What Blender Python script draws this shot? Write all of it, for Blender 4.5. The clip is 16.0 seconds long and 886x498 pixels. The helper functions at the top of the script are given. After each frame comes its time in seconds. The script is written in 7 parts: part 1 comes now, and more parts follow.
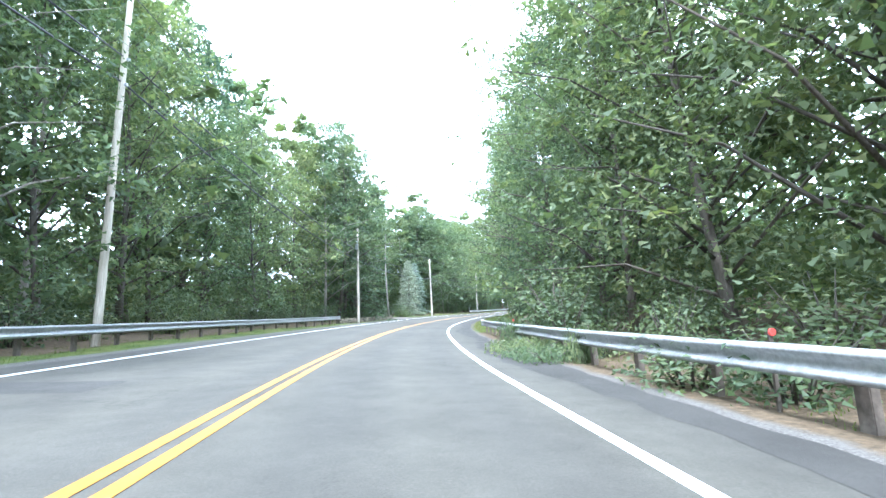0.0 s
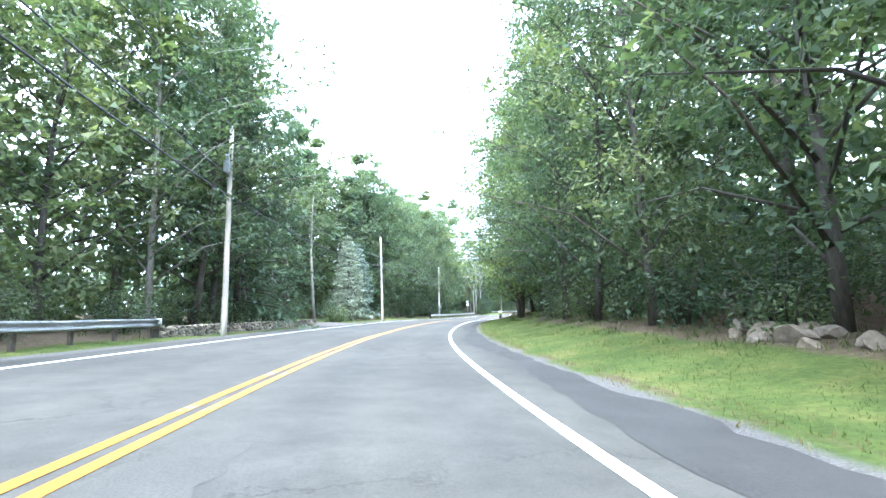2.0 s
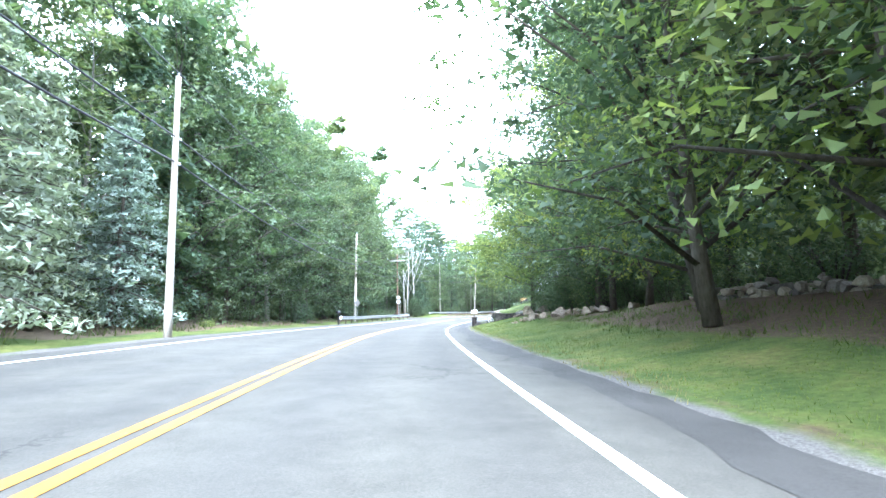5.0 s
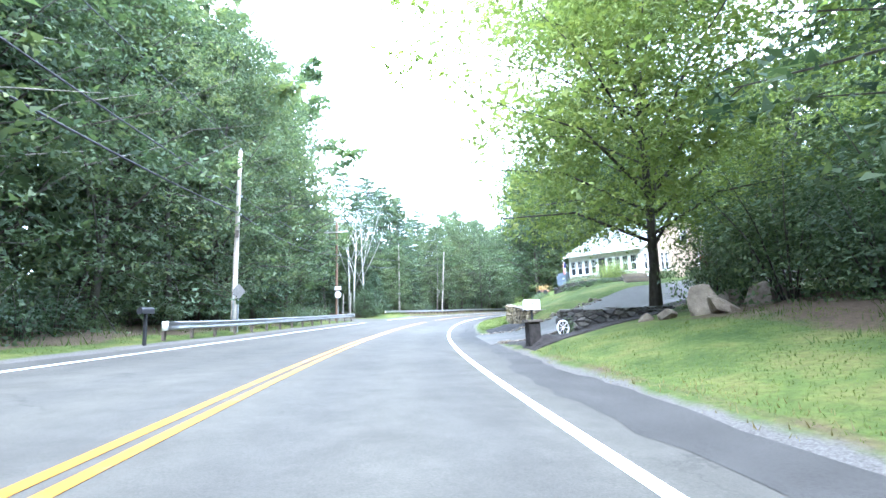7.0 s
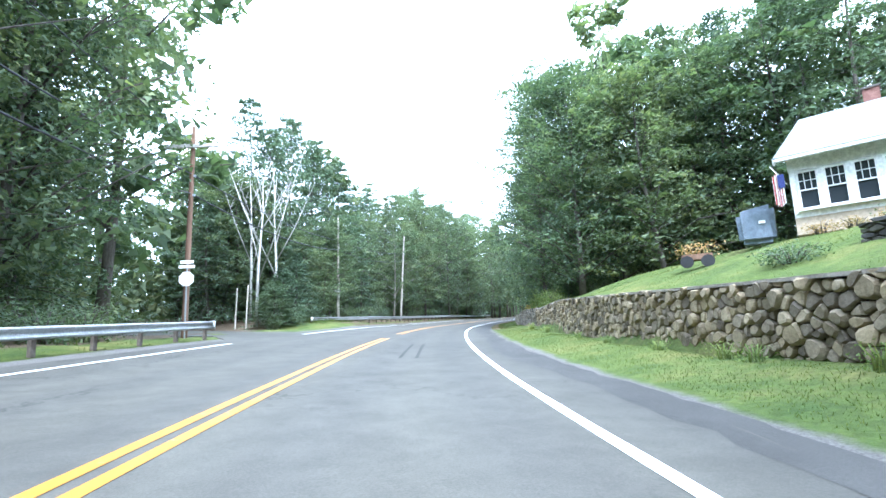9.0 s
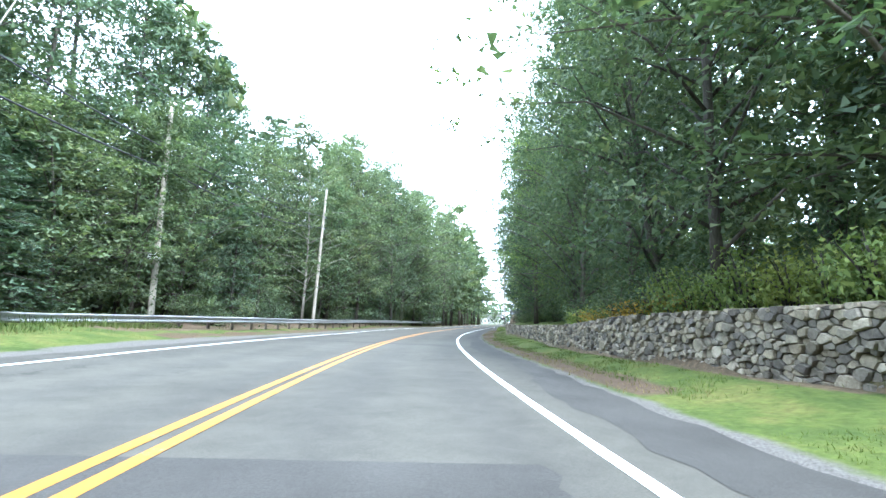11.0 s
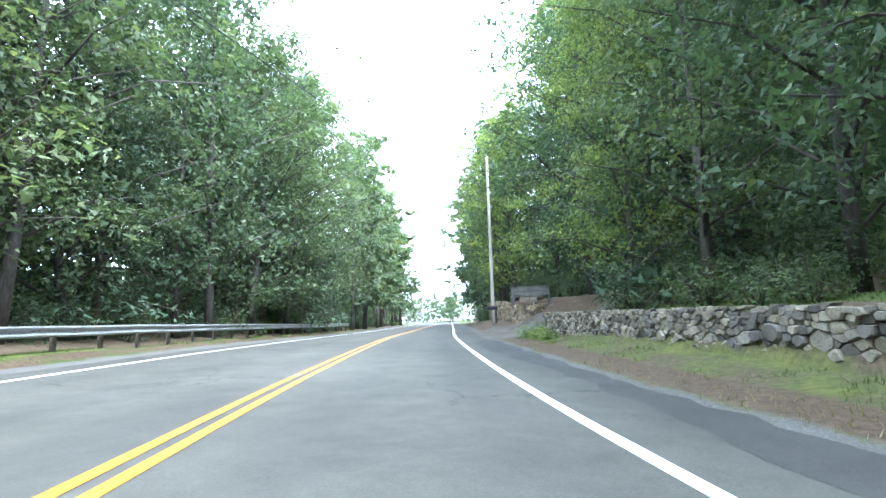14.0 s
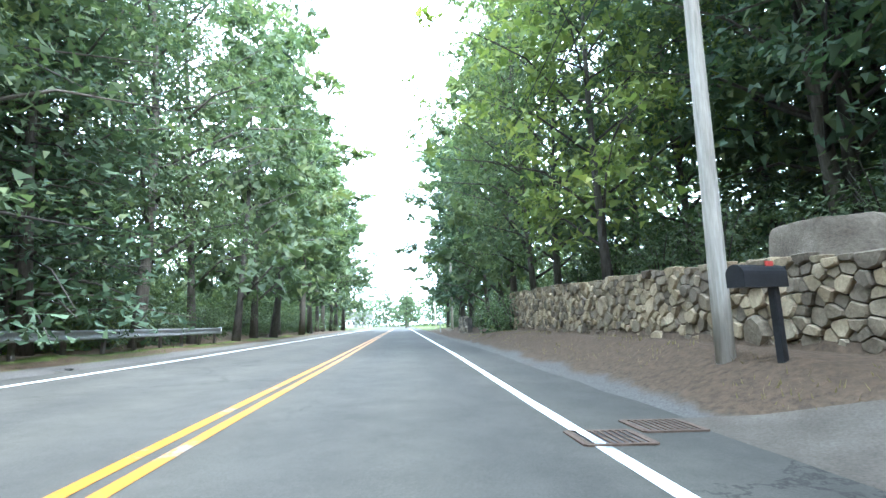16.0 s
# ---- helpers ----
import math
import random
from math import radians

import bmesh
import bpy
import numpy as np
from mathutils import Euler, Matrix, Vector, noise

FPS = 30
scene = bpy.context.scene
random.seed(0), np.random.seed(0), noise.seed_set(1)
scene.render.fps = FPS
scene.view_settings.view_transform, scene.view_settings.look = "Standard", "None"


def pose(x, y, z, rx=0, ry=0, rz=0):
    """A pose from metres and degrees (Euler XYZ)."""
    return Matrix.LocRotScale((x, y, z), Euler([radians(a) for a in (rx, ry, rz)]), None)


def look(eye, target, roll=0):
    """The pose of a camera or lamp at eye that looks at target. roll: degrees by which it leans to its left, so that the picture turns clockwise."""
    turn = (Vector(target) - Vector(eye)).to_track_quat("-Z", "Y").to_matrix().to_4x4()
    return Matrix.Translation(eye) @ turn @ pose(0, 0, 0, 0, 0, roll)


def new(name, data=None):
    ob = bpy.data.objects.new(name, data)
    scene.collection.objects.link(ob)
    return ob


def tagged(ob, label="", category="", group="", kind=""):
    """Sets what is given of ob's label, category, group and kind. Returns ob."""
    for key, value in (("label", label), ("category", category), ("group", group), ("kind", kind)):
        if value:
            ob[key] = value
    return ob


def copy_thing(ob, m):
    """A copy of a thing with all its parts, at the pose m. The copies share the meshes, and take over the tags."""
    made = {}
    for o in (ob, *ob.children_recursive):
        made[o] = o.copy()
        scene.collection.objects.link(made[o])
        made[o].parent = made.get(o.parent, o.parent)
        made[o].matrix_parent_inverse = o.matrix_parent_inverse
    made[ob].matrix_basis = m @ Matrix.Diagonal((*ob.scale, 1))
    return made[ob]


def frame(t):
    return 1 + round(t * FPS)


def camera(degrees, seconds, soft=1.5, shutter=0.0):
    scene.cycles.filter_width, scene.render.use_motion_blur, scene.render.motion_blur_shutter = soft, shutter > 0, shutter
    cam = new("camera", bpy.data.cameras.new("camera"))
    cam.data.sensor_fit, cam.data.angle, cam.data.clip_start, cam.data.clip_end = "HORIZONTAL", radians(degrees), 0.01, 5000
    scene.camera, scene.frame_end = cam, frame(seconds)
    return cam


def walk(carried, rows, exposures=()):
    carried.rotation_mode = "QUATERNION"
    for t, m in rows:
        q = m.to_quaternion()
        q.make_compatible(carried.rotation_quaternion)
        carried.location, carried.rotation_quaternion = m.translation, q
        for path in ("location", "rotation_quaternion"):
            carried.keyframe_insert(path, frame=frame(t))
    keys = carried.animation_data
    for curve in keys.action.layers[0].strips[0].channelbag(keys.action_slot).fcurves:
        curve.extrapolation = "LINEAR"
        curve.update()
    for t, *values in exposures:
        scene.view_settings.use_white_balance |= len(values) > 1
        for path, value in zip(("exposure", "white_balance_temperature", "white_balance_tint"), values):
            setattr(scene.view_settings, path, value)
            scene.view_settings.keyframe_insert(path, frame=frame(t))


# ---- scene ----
cam = camera(87.5, 16.0)
PATH = [
    (0, (-0.236, 0.023, 1.167), (-0.091, 9.933, 2.493), -2.44),
    (0.5, (-0.765, 6.749, 1.082), (-0.299, 16.645, 2.439), -2.48),
    (1, (-1.116, 13.406, 1.023), (-0.374, 23.280, 2.421), -2.95),
    (1.5, (-1.280, 20.214, 0.976), (-0.243, 30.064, 2.355), -2.93),
    (2, (-1.253, 26.718, 0.936), (0.026, 36.537, 2.334), -1.70),
    (2.5, (-1.072, 32.804, 0.894), (0.493, 42.580, 2.300), -2.17),
    (3, (-0.639, 39.322, 0.907), (1.224, 49.050, 2.287), -2.40),
    (3.5, (0.022, 45.709, 0.905), (2.204, 55.368, 2.300), -2.34),
    (4, (0.829, 51.658, 0.911), (3.307, 61.236, 2.368), -2.28),
    (4.2, (1.203, 54.052, 0.912), (3.795, 63.602, 2.354), -2.07),
    (6.3, (7.107, 80.521, 1.090), (10.752, 89.741, 2.395), -1.90),
    (6.5, (7.838, 83.098, 1.050), (11.588, 92.278, 2.342), -2.15),
    (7, (9.701, 89.449, 0.982), (13.670, 98.529, 2.324), -2.04),
    (7.5, (11.740, 95.816, 0.953), (15.953, 104.790, 2.265), -1.86),
    (8, (13.966, 102.031, 0.882), (18.432, 110.874, 2.243), -2.51),
    (8.5, (16.353, 108.221, 0.826), (21.040, 116.942, 2.226), -2.35),
    (9, (18.630, 113.549, 0.794), (23.548, 122.128, 2.281), -2.43),
    (9.2, (19.525, 115.513, 0.792), (24.578, 124.008, 2.305), -2.33),
    (11.3, (33.071, 139.558, 1.020), (39.257, 147.267, 2.543), -1.28),
    (11.5, (34.534, 141.779, 1.026), (40.866, 149.380, 2.489), -2.39),
    (12, (38.299, 147.261, 1.004), (44.819, 154.696, 2.492), -3.01),
    (12.5, (42.313, 152.791, 1.013), (49.051, 160.027, 2.508), -2.76),
    (13, (46.367, 158.020, 0.974), (53.354, 165.033, 2.387), -3.02),
    (13.5, (50.583, 163.090, 0.937), (57.831, 169.824, 2.393), -3.08),
    (14, (54.834, 167.838, 0.958), (62.288, 174.326, 2.486), -3.07),
    (14.5, (59.196, 172.424, 1.028), (66.835, 178.680, 2.615), -1.80),
    (15, (63.760, 176.940, 1.076), (71.600, 182.957, 2.600), -2.15),
    (15.5, (68.380, 181.235, 1.084), (76.362, 187.055, 2.638), -2.13),
    (16, (72.997, 185.364, 1.154), (81.062, 191.062, 2.734), -1.66),
]
walk(cam, [(t, look(eye, target, roll)) for t, eye, target, roll in PATH], exposures=[(0, 2.85, 5150, 12), (2.5, 2.92, 5080, 13), (4, 3.22, 5080, 13), (7, 3.0, 4960, 15), (8, 2.62, 4900, 13), (9, 2.5, 4980, 12), (12, 2.6, 5200, 9), (13, 2.78, 5120, 9), (16, 2.97, 5050, 9)])

# ---- light ----
world = bpy.data.worlds.new("sky")
scene.world = world
world.use_nodes = True
wn = world.node_tree
sky = wn.nodes.new("ShaderNodeTexSky")
sky.sky_type = "NISHITA"
sky.sun_disc = False
SUN_EL, SUN_AZ = radians(52), radians(196)
sky.sun_elevation, sky.sun_rotation = SUN_EL, SUN_AZ
sky.air_density, sky.dust_density, sky.ozone_density = 1.0, 8.0, 0.6
wn.nodes["Background"].inputs["Strength"].default_value = 0.15
# a bright thin overcast, through which the blue hardly shows
cloud_co = wn.nodes.new("ShaderNodeTexCoord")
cloud = wn.nodes.new("ShaderNodeTexNoise")
cloud.inputs["Scale"].default_value, cloud.inputs["Detail"].default_value = 2.2, 5
wn.links.new(cloud_co.outputs["Generated"], cloud.inputs["Vector"])
cover = wn.nodes.new("ShaderNodeMapRange")
cover.inputs["From Min"].default_value, cover.inputs["From Max"].default_value = 0.3, 0.5
cover.inputs["To Min"].default_value, cover.inputs["To Max"].default_value = 0.6, 0.97
wn.links.new(cloud.outputs["Fac"], cover.inputs["Value"])
veil = wn.nodes.new("ShaderNodeMix")
veil.data_type = "RGBA"
veil.inputs["B"].default_value = (8.2, 8.8, 8.9, 1)
wn.links.new(cover.outputs[0], veil.inputs["Factor"])
wn.links.new(sky.outputs["Color"], veil.inputs["A"])
wn.links.new(veil.outputs["Result"], wn.nodes["Background"].inputs["Color"])
sun_data = bpy.data.lights.new("sun", "SUN")
sun_data.energy, sun_data.angle, sun_data.color = 1.9, radians(10), (1.0, 0.95, 0.86)
sun = new("sun", sun_data)
sun.matrix_world = look((0, 0, 60), (-math.sin(SUN_AZ) * math.cos(SUN_EL) * 60, -math.cos(SUN_AZ) * math.cos(SUN_EL) * 60, 60 - 60 * math.sin(SUN_EL)))


# ---- materials ----
def material(name):
    m = bpy.data.materials.new(name)
    m.use_nodes = True
    return m, m.node_tree.nodes, m.node_tree.links, m.node_tree.nodes["Principled BSDF"]


def ramp_node(ns, stops):
    r = ns.new("ShaderNodeValToRGB")
    el = r.color_ramp.elements
    while len(el) < len(stops):
        el.new(0.5)
    for e, (p, c) in zip(el, stops):
        e.position, e.color = p, (*c, 1)
    return r


def noise_node(ns, ls, scale, detail=4, rough=0.6, coord="Object", stretch=None):
    tc = ns.new("ShaderNodeTexCoord")
    n = ns.new("ShaderNodeTexNoise")
    n.inputs["Scale"].default_value, n.inputs["Detail"].default_value, n.inputs["Roughness"].default_value = scale, detail, rough
    if stretch:
        mp = ns.new("ShaderNodeMapping")
        mp.inputs["Scale"].default_value = stretch
        ls.new(tc.outputs[coord], mp.inputs["Vector"])
        ls.new(mp.outputs["Vector"], n.inputs["Vector"])
    else:
        ls.new(tc.outputs[coord], n.inputs["Vector"])
    return n


def mix_node(ns, ls, fac, a, b, kind="MIX"):
    m = ns.new("ShaderNodeMix")
    m.data_type, m.blend_type = "RGBA", kind
    for sock, v in ((m.inputs["Factor"], fac), (m.inputs["A"], a), (m.inputs["B"], b)):
        if isinstance(v, (int, float)):
            sock.default_value = v
        elif isinstance(v, tuple):
            sock.default_value = (*v, 1)
        else:
            ls.new(v, sock)
    return m.outputs["Result"]


def bump_node(ns, ls, bsdf, height, strength, dist=0.02):
    b = ns.new("ShaderNodeBump")
    b.inputs["Strength"].default_value, b.inputs["Distance"].default_value = strength, dist
    ls.new(height, b.inputs["Height"])
    ls.new(b.outputs["Normal"], bsdf.inputs["Normal"])


def speckled(name, stops, big=0.6, fine=18, rough=0.85, bump=0.3, metal=0.0, stretch=None, vary=0.0, coord="Object"):
    """A mottled surface: large patches through a ramp, fine grain on top, relief."""
    m, ns, ls, bs = material(name)
    a = noise_node(ns, ls, big, 5, 0.6, coord, stretch)
    r = ramp_node(ns, stops)
    ls.new(a.outputs["Fac"], r.inputs["Fac"])
    b = noise_node(ns, ls, fine, 4, 0.65, coord, stretch)
    g = ramp_node(ns, [(0.3, (0.72, 0.72, 0.72)), (0.7, (1.18, 1.18, 1.18))])
    ls.new(b.outputs["Fac"], g.inputs["Fac"])
    col = mix_node(ns, ls, 1.0, r.outputs["Color"], g.outputs["Color"], "MULTIPLY")
    if vary:
        oi, geo = ns.new("ShaderNodeObjectInfo"), ns.new("ShaderNodeNewGeometry")
        both, wrap = ns.new("ShaderNodeMath"), ns.new("ShaderNodeMath")
        wrap.operation = "FRACT"
        ls.new(oi.outputs["Random"], both.inputs[0])
        ls.new(geo.outputs["Random Per Island"], both.inputs[1])
        ls.new(both.outputs[0], wrap.inputs[0])
        v = ramp_node(ns, [(0.0, (1 - vary, 1 - vary, 1 - 0.9 * vary)), (0.45, (1.0, 1.0, 1.0)), (0.75, (1 + 0.5 * vary, 1 + 0.4 * vary, 1 + 0.15 * vary)), (1.0, (1 + vary, 1 + 0.95 * vary, 1 + 0.85 * vary))])
        ls.new(wrap.outputs[0], v.inputs["Fac"])
        col = mix_node(ns, ls, 1.0, col, v.outputs["Color"], "MULTIPLY")
    ls.new(col, bs.inputs["Base Color"])
    bs.inputs["Roughness"].default_value, bs.inputs["Metallic"].default_value = rough, metal
    bs.inputs["Specular IOR Level"].default_value = 0.5 if rough < 0.8 else 0.2
    bump_node(ns, ls, bs, b.outputs["Fac"], bump)
    return m


def leafy(name, dark, mid, light, trans=0.3, rough=0.6):
    """Leaves: colour differs from leaf to leaf and from plant to plant, and light shines through."""
    m, ns, ls, bs = material(name)
    geo = ns.new("ShaderNodeNewGeometry")
    oi = ns.new("ShaderNodeObjectInfo")
    r = ramp_node(ns, [(0.0, dark), (0.55, mid), (1.0, light)])
    big = noise_node(ns, ls, 0.45, 2, 0.5)
    add = ns.new("ShaderNodeMath")
    add.operation = "MULTIPLY_ADD"
    add.inputs[1].default_value = 0.55
    ls.new(geo.outputs["Random Per Island"], add.inputs[0])
    sc = ns.new("ShaderNodeMath")
    sc.operation = "MULTIPLY_ADD"
    sc.inputs[1].default_value, sc.inputs[2].default_value = 1.0, -0.28
    ls.new(big.outputs["Fac"], sc.inputs[0])
    ls.new(sc.outputs[0], add.inputs[2])
    ls.new(add.outputs[0], r.inputs["Fac"])
    v = ramp_node(ns, [(0.0, (0.78, 0.86, 0.85)), (0.5, (1.0, 1.0, 1.0)), (1.0, (1.22, 1.12, 0.95))])
    ls.new(oi.outputs["Random"], v.inputs["Fac"])
    col = mix_node(ns, ls, 1.0, r.outputs["Color"], v.outputs["Color"], "MULTIPLY")
    ls.new(col, bs.inputs["Base Color"])
    bs.inputs["Roughness"].default_value = rough
    bs.inputs["Specular IOR Level"].default_value = 0.28
    tr = ns.new("ShaderNodeBsdfTranslucent")
    ls.new(mix_node(ns, ls, 1.0, col, (1.15, 1.25, 0.7), "MULTIPLY"), tr.inputs["Color"])
    mx = ns.new("ShaderNodeMixShader")
    mx.inputs["Fac"].default_value = trans
    ls.new(bs.outputs[0], mx.inputs[1])
    ls.new(tr.outputs[0], mx.inputs[2])
    ls.new(mx.outputs[0], ns["Material Output"].inputs["Surface"])
    return m


LEAF_GREEN = leafy("leaf_green", (0.052, 0.078, 0.05), (0.118, 0.157, 0.083), (0.228, 0.255, 0.124), 0.42)
LEAF_DARK = leafy("leaf_dark", (0.044, 0.069, 0.047), (0.094, 0.13, 0.075), (0.185, 0.212, 0.108), 0.4)
LEAF_YELLOW = leafy("leaf_yellow_green", (0.1, 0.14, 0.048), (0.2, 0.248, 0.075), (0.34, 0.355, 0.105), 0.42)
LEAF_AUTUMN = leafy("leaf_orange", (0.12, 0.12, 0.03), (0.28, 0.2, 0.04), (0.45, 0.27, 0.05), 0.4)
NEEDLE = leafy("needle", (0.045, 0.078, 0.052), (0.085, 0.13, 0.078), (0.15, 0.2, 0.115), 0.2, 0.6)
NEEDLE_BLUE = leafy("needle_blue", (0.12, 0.155, 0.14), (0.22, 0.27, 0.235), (0.36, 0.41, 0.36), 0.25, 0.6)
GRASS = leafy("grass_blade", (0.048, 0.08, 0.02), (0.095, 0.126, 0.031), (0.16, 0.168, 0.05), 0.4)
DRY_GRASS = leafy("dry_grass", (0.12, 0.095, 0.05), (0.2, 0.16, 0.08), (0.3, 0.24, 0.125), 0.45)
BARK = speckled("bark", [(0.3, (0.055, 0.048, 0.04)), (0.7, (0.125, 0.113, 0.096))], 2.5, 20, 0.95, 0.8, stretch=(1, 1, 0.25), vary=0.25)
BARK_PALE = speckled("bark_pale", [(0.3, (0.18, 0.16, 0.135)), (0.7, (0.33, 0.31, 0.27))], 2.0, 16, 0.9, 0.5, stretch=(1, 1, 0.4))
POLE_WOOD = speckled("weathered_pole_wood", [(0.3, (0.33, 0.29, 0.24)), (0.7, (0.52, 0.48, 0.41))], 3, 26, 0.9, 0.4, stretch=(1, 1, 0.08), vary=0.12)
POLE_BROWN = speckled("brown_pole_wood", [(0.3, (0.13, 0.08, 0.055)), (0.7, (0.24, 0.15, 0.1))], 3, 26, 0.9, 0.4, stretch=(1, 1, 0.08))
STEEL = speckled("galvanised_steel", [(0.3, (0.44, 0.45, 0.45)), (0.7, (0.6, 0.61, 0.6))], 1.2, 14, 0.5, 0.08, 0.35)
POST_STEEL = speckled("dull_post_steel", [(0.3, (0.085, 0.072, 0.06)), (0.7, (0.17, 0.145, 0.12))], 2, 14, 0.8, 0.2, 0.3)
STONE = speckled("fieldstone", [(0.25, (0.12, 0.106, 0.085)), (0.5, (0.22, 0.196, 0.156)), (0.75, (0.34, 0.305, 0.248))], 2.2, 22, 0.9, 0.8, vary=0.5)
STONE_BROWN = speckled("brown_fieldstone", [(0.25, (0.15, 0.118, 0.077)), (0.5, (0.265, 0.214, 0.143)), (0.75, (0.38, 0.317, 0.222))], 2.2, 22, 0.9, 0.7, vary=0.45)
BOULDER = speckled("granite_boulder", [(0.25, (0.12, 0.096, 0.07)), (0.5, (0.21, 0.172, 0.128)), (0.75, (0.33, 0.28, 0.218))], 1.6, 24, 0.9, 0.6, vary=0.2)
PALE_STONE = speckled("pale_stone", [(0.25, (0.16, 0.135, 0.105)), (0.5, (0.25, 0.215, 0.17)), (0.75, (0.36, 0.32, 0.26))], 2.2, 22, 0.9, 0.6, vary=0.3)
BIRCH = speckled("birch_bark", [(0.3, (0.32, 0.3, 0.27)), (0.7, (0.56, 0.54, 0.5))], 3.0, 16, 0.8, 0.4)
# terrace stone, its colour darkened to carry the shade under the maple
SHADE_DARK_STONE = speckled("shade_dark_flat_stone", [(0.25, (0.045, 0.042, 0.039)), (0.5, (0.09, 0.085, 0.077)), (0.75, (0.16, 0.15, 0.135))], 2.2, 22, 0.9, 0.8, vary=0.4)
CORE = speckled("wall_core_earth", [(0.3, (0.05, 0.045, 0.04)), (0.7, (0.11, 0.1, 0.085))], 3, 20, 0.95, 0.6)
MULCH = speckled("dark_mulch", [(0.3, (0.018, 0.016, 0.015)), (0.7, (0.05, 0.044, 0.04))], 4, 45, 0.95, 1.0)
GRAVEL = speckled("dusty_gravel", [(0.3, (0.07, 0.058, 0.045)), (0.5, (0.1, 0.086, 0.068)), (0.7, (0.15, 0.13, 0.105))], 0.9, 40, 0.95, 0.7)
DUST = speckled("pale_dust", [(0.3, (0.14, 0.118, 0.096)), (0.7, (0.22, 0.19, 0.16))], 0.6, 40, 0.95, 0.6)
DRIVE = speckled("driveway_asphalt", [(0.3, (0.1, 0.094, 0.083)), (0.7, (0.15, 0.142, 0.127))], 0.4, 45, 0.9, 0.4)
SIDING = speckled("cream_siding", [(0.3, (0.43, 0.345, 0.25)), (0.7, (0.5, 0.41, 0.3))], 1.2, 12, 0.7, 0.05)
WHITE = speckled("white_paint", [(0.3, (0.74, 0.74, 0.72)), (0.7, (0.82, 0.82, 0.8))], 1.5, 10, 0.5, 0.03)
ROOF = speckled("pale_grey_shingle", [(0.3, (0.17, 0.185, 0.19)), (0.7, (0.23, 0.245, 0.25))], 1.2, 30, 0.85, 0.35)
BRICK = speckled("red_brick", [(0.3, (0.17, 0.085, 0.065)), (0.7, (0.26, 0.14, 0.11))], 4, 30, 0.9, 0.4)
BLACK = speckled("black_plastic", [(0.3, (0.015, 0.015, 0.017)), (0.7, (0.03, 0.03, 0.033))], 3, 30, 0.45, 0.05)
WIRE = speckled("black_cable", [(0.3, (0.02, 0.02, 0.022)), (0.7, (0.035, 0.035, 0.04))], 3, 30, 0.6, 0.02)
GREY_METAL = speckled("grey_painted_metal", [(0.3, (0.3, 0.32, 0.33)), (0.7, (0.42, 0.44, 0.45))], 2, 20, 0.5, 0.05, 0.3)
RUST = speckled("rusty_iron", [(0.3, (0.085, 0.06, 0.045)), (0.7, (0.16, 0.115, 0.085))], 6, 40, 0.8, 0.4, 0.3)
TARP = speckled("blue_grey_tarp", [(0.3, (0.13, 0.16, 0.2)), (0.7, (0.2, 0.24, 0.29))], 1.5, 8, 0.55, 0.3)
TARP_GREY = speckled("faded_grey_boards", [(0.3, (0.1, 0.095, 0.086)), (0.7, (0.19, 0.182, 0.168))], 1.5, 12, 0.8, 0.3)
RED = speckled("red_paint", [(0.3, (0.4, 0.045, 0.035)), (0.7, (0.5, 0.07, 0.05))], 2, 20, 0.45, 0.03)
CAR_RED = speckled("dark_red_car_paint", [(0.3, (0.05, 0.008, 0.008)), (0.7, (0.07, 0.012, 0.012))], 2, 20, 0.35, 0.02)
ORANGE = speckled("orange_red_paint", [(0.3, (0.5, 0.13, 0.05)), (0.7, (0.6, 0.18, 0.07))], 2, 20, 0.6, 0.03)
NAVY = speckled("navy_cloth", [(0.3, (0.03, 0.04, 0.13)), (0.7, (0.05, 0.06, 0.18))], 2, 20, 0.8, 0.05)
FLOWERS = leafy("mixed_flowers", (0.1, 0.12, 0.05), (0.36, 0.24, 0.12), (0.6, 0.5, 0.3), 0.3)


def glass_dark():
    m, ns, ls, bs = material("window_glass")
    bs.inputs["Base Color"].default_value = (0.03, 0.035, 0.04, 1)
    bs.inputs["Roughness"].default_value = 0.08
    n = noise_node(ns, ls, 1.5, 2)
    bump_node(ns, ls, bs, n.outputs["Fac"], 0.02)
    return m


GLASS = glass_dark()


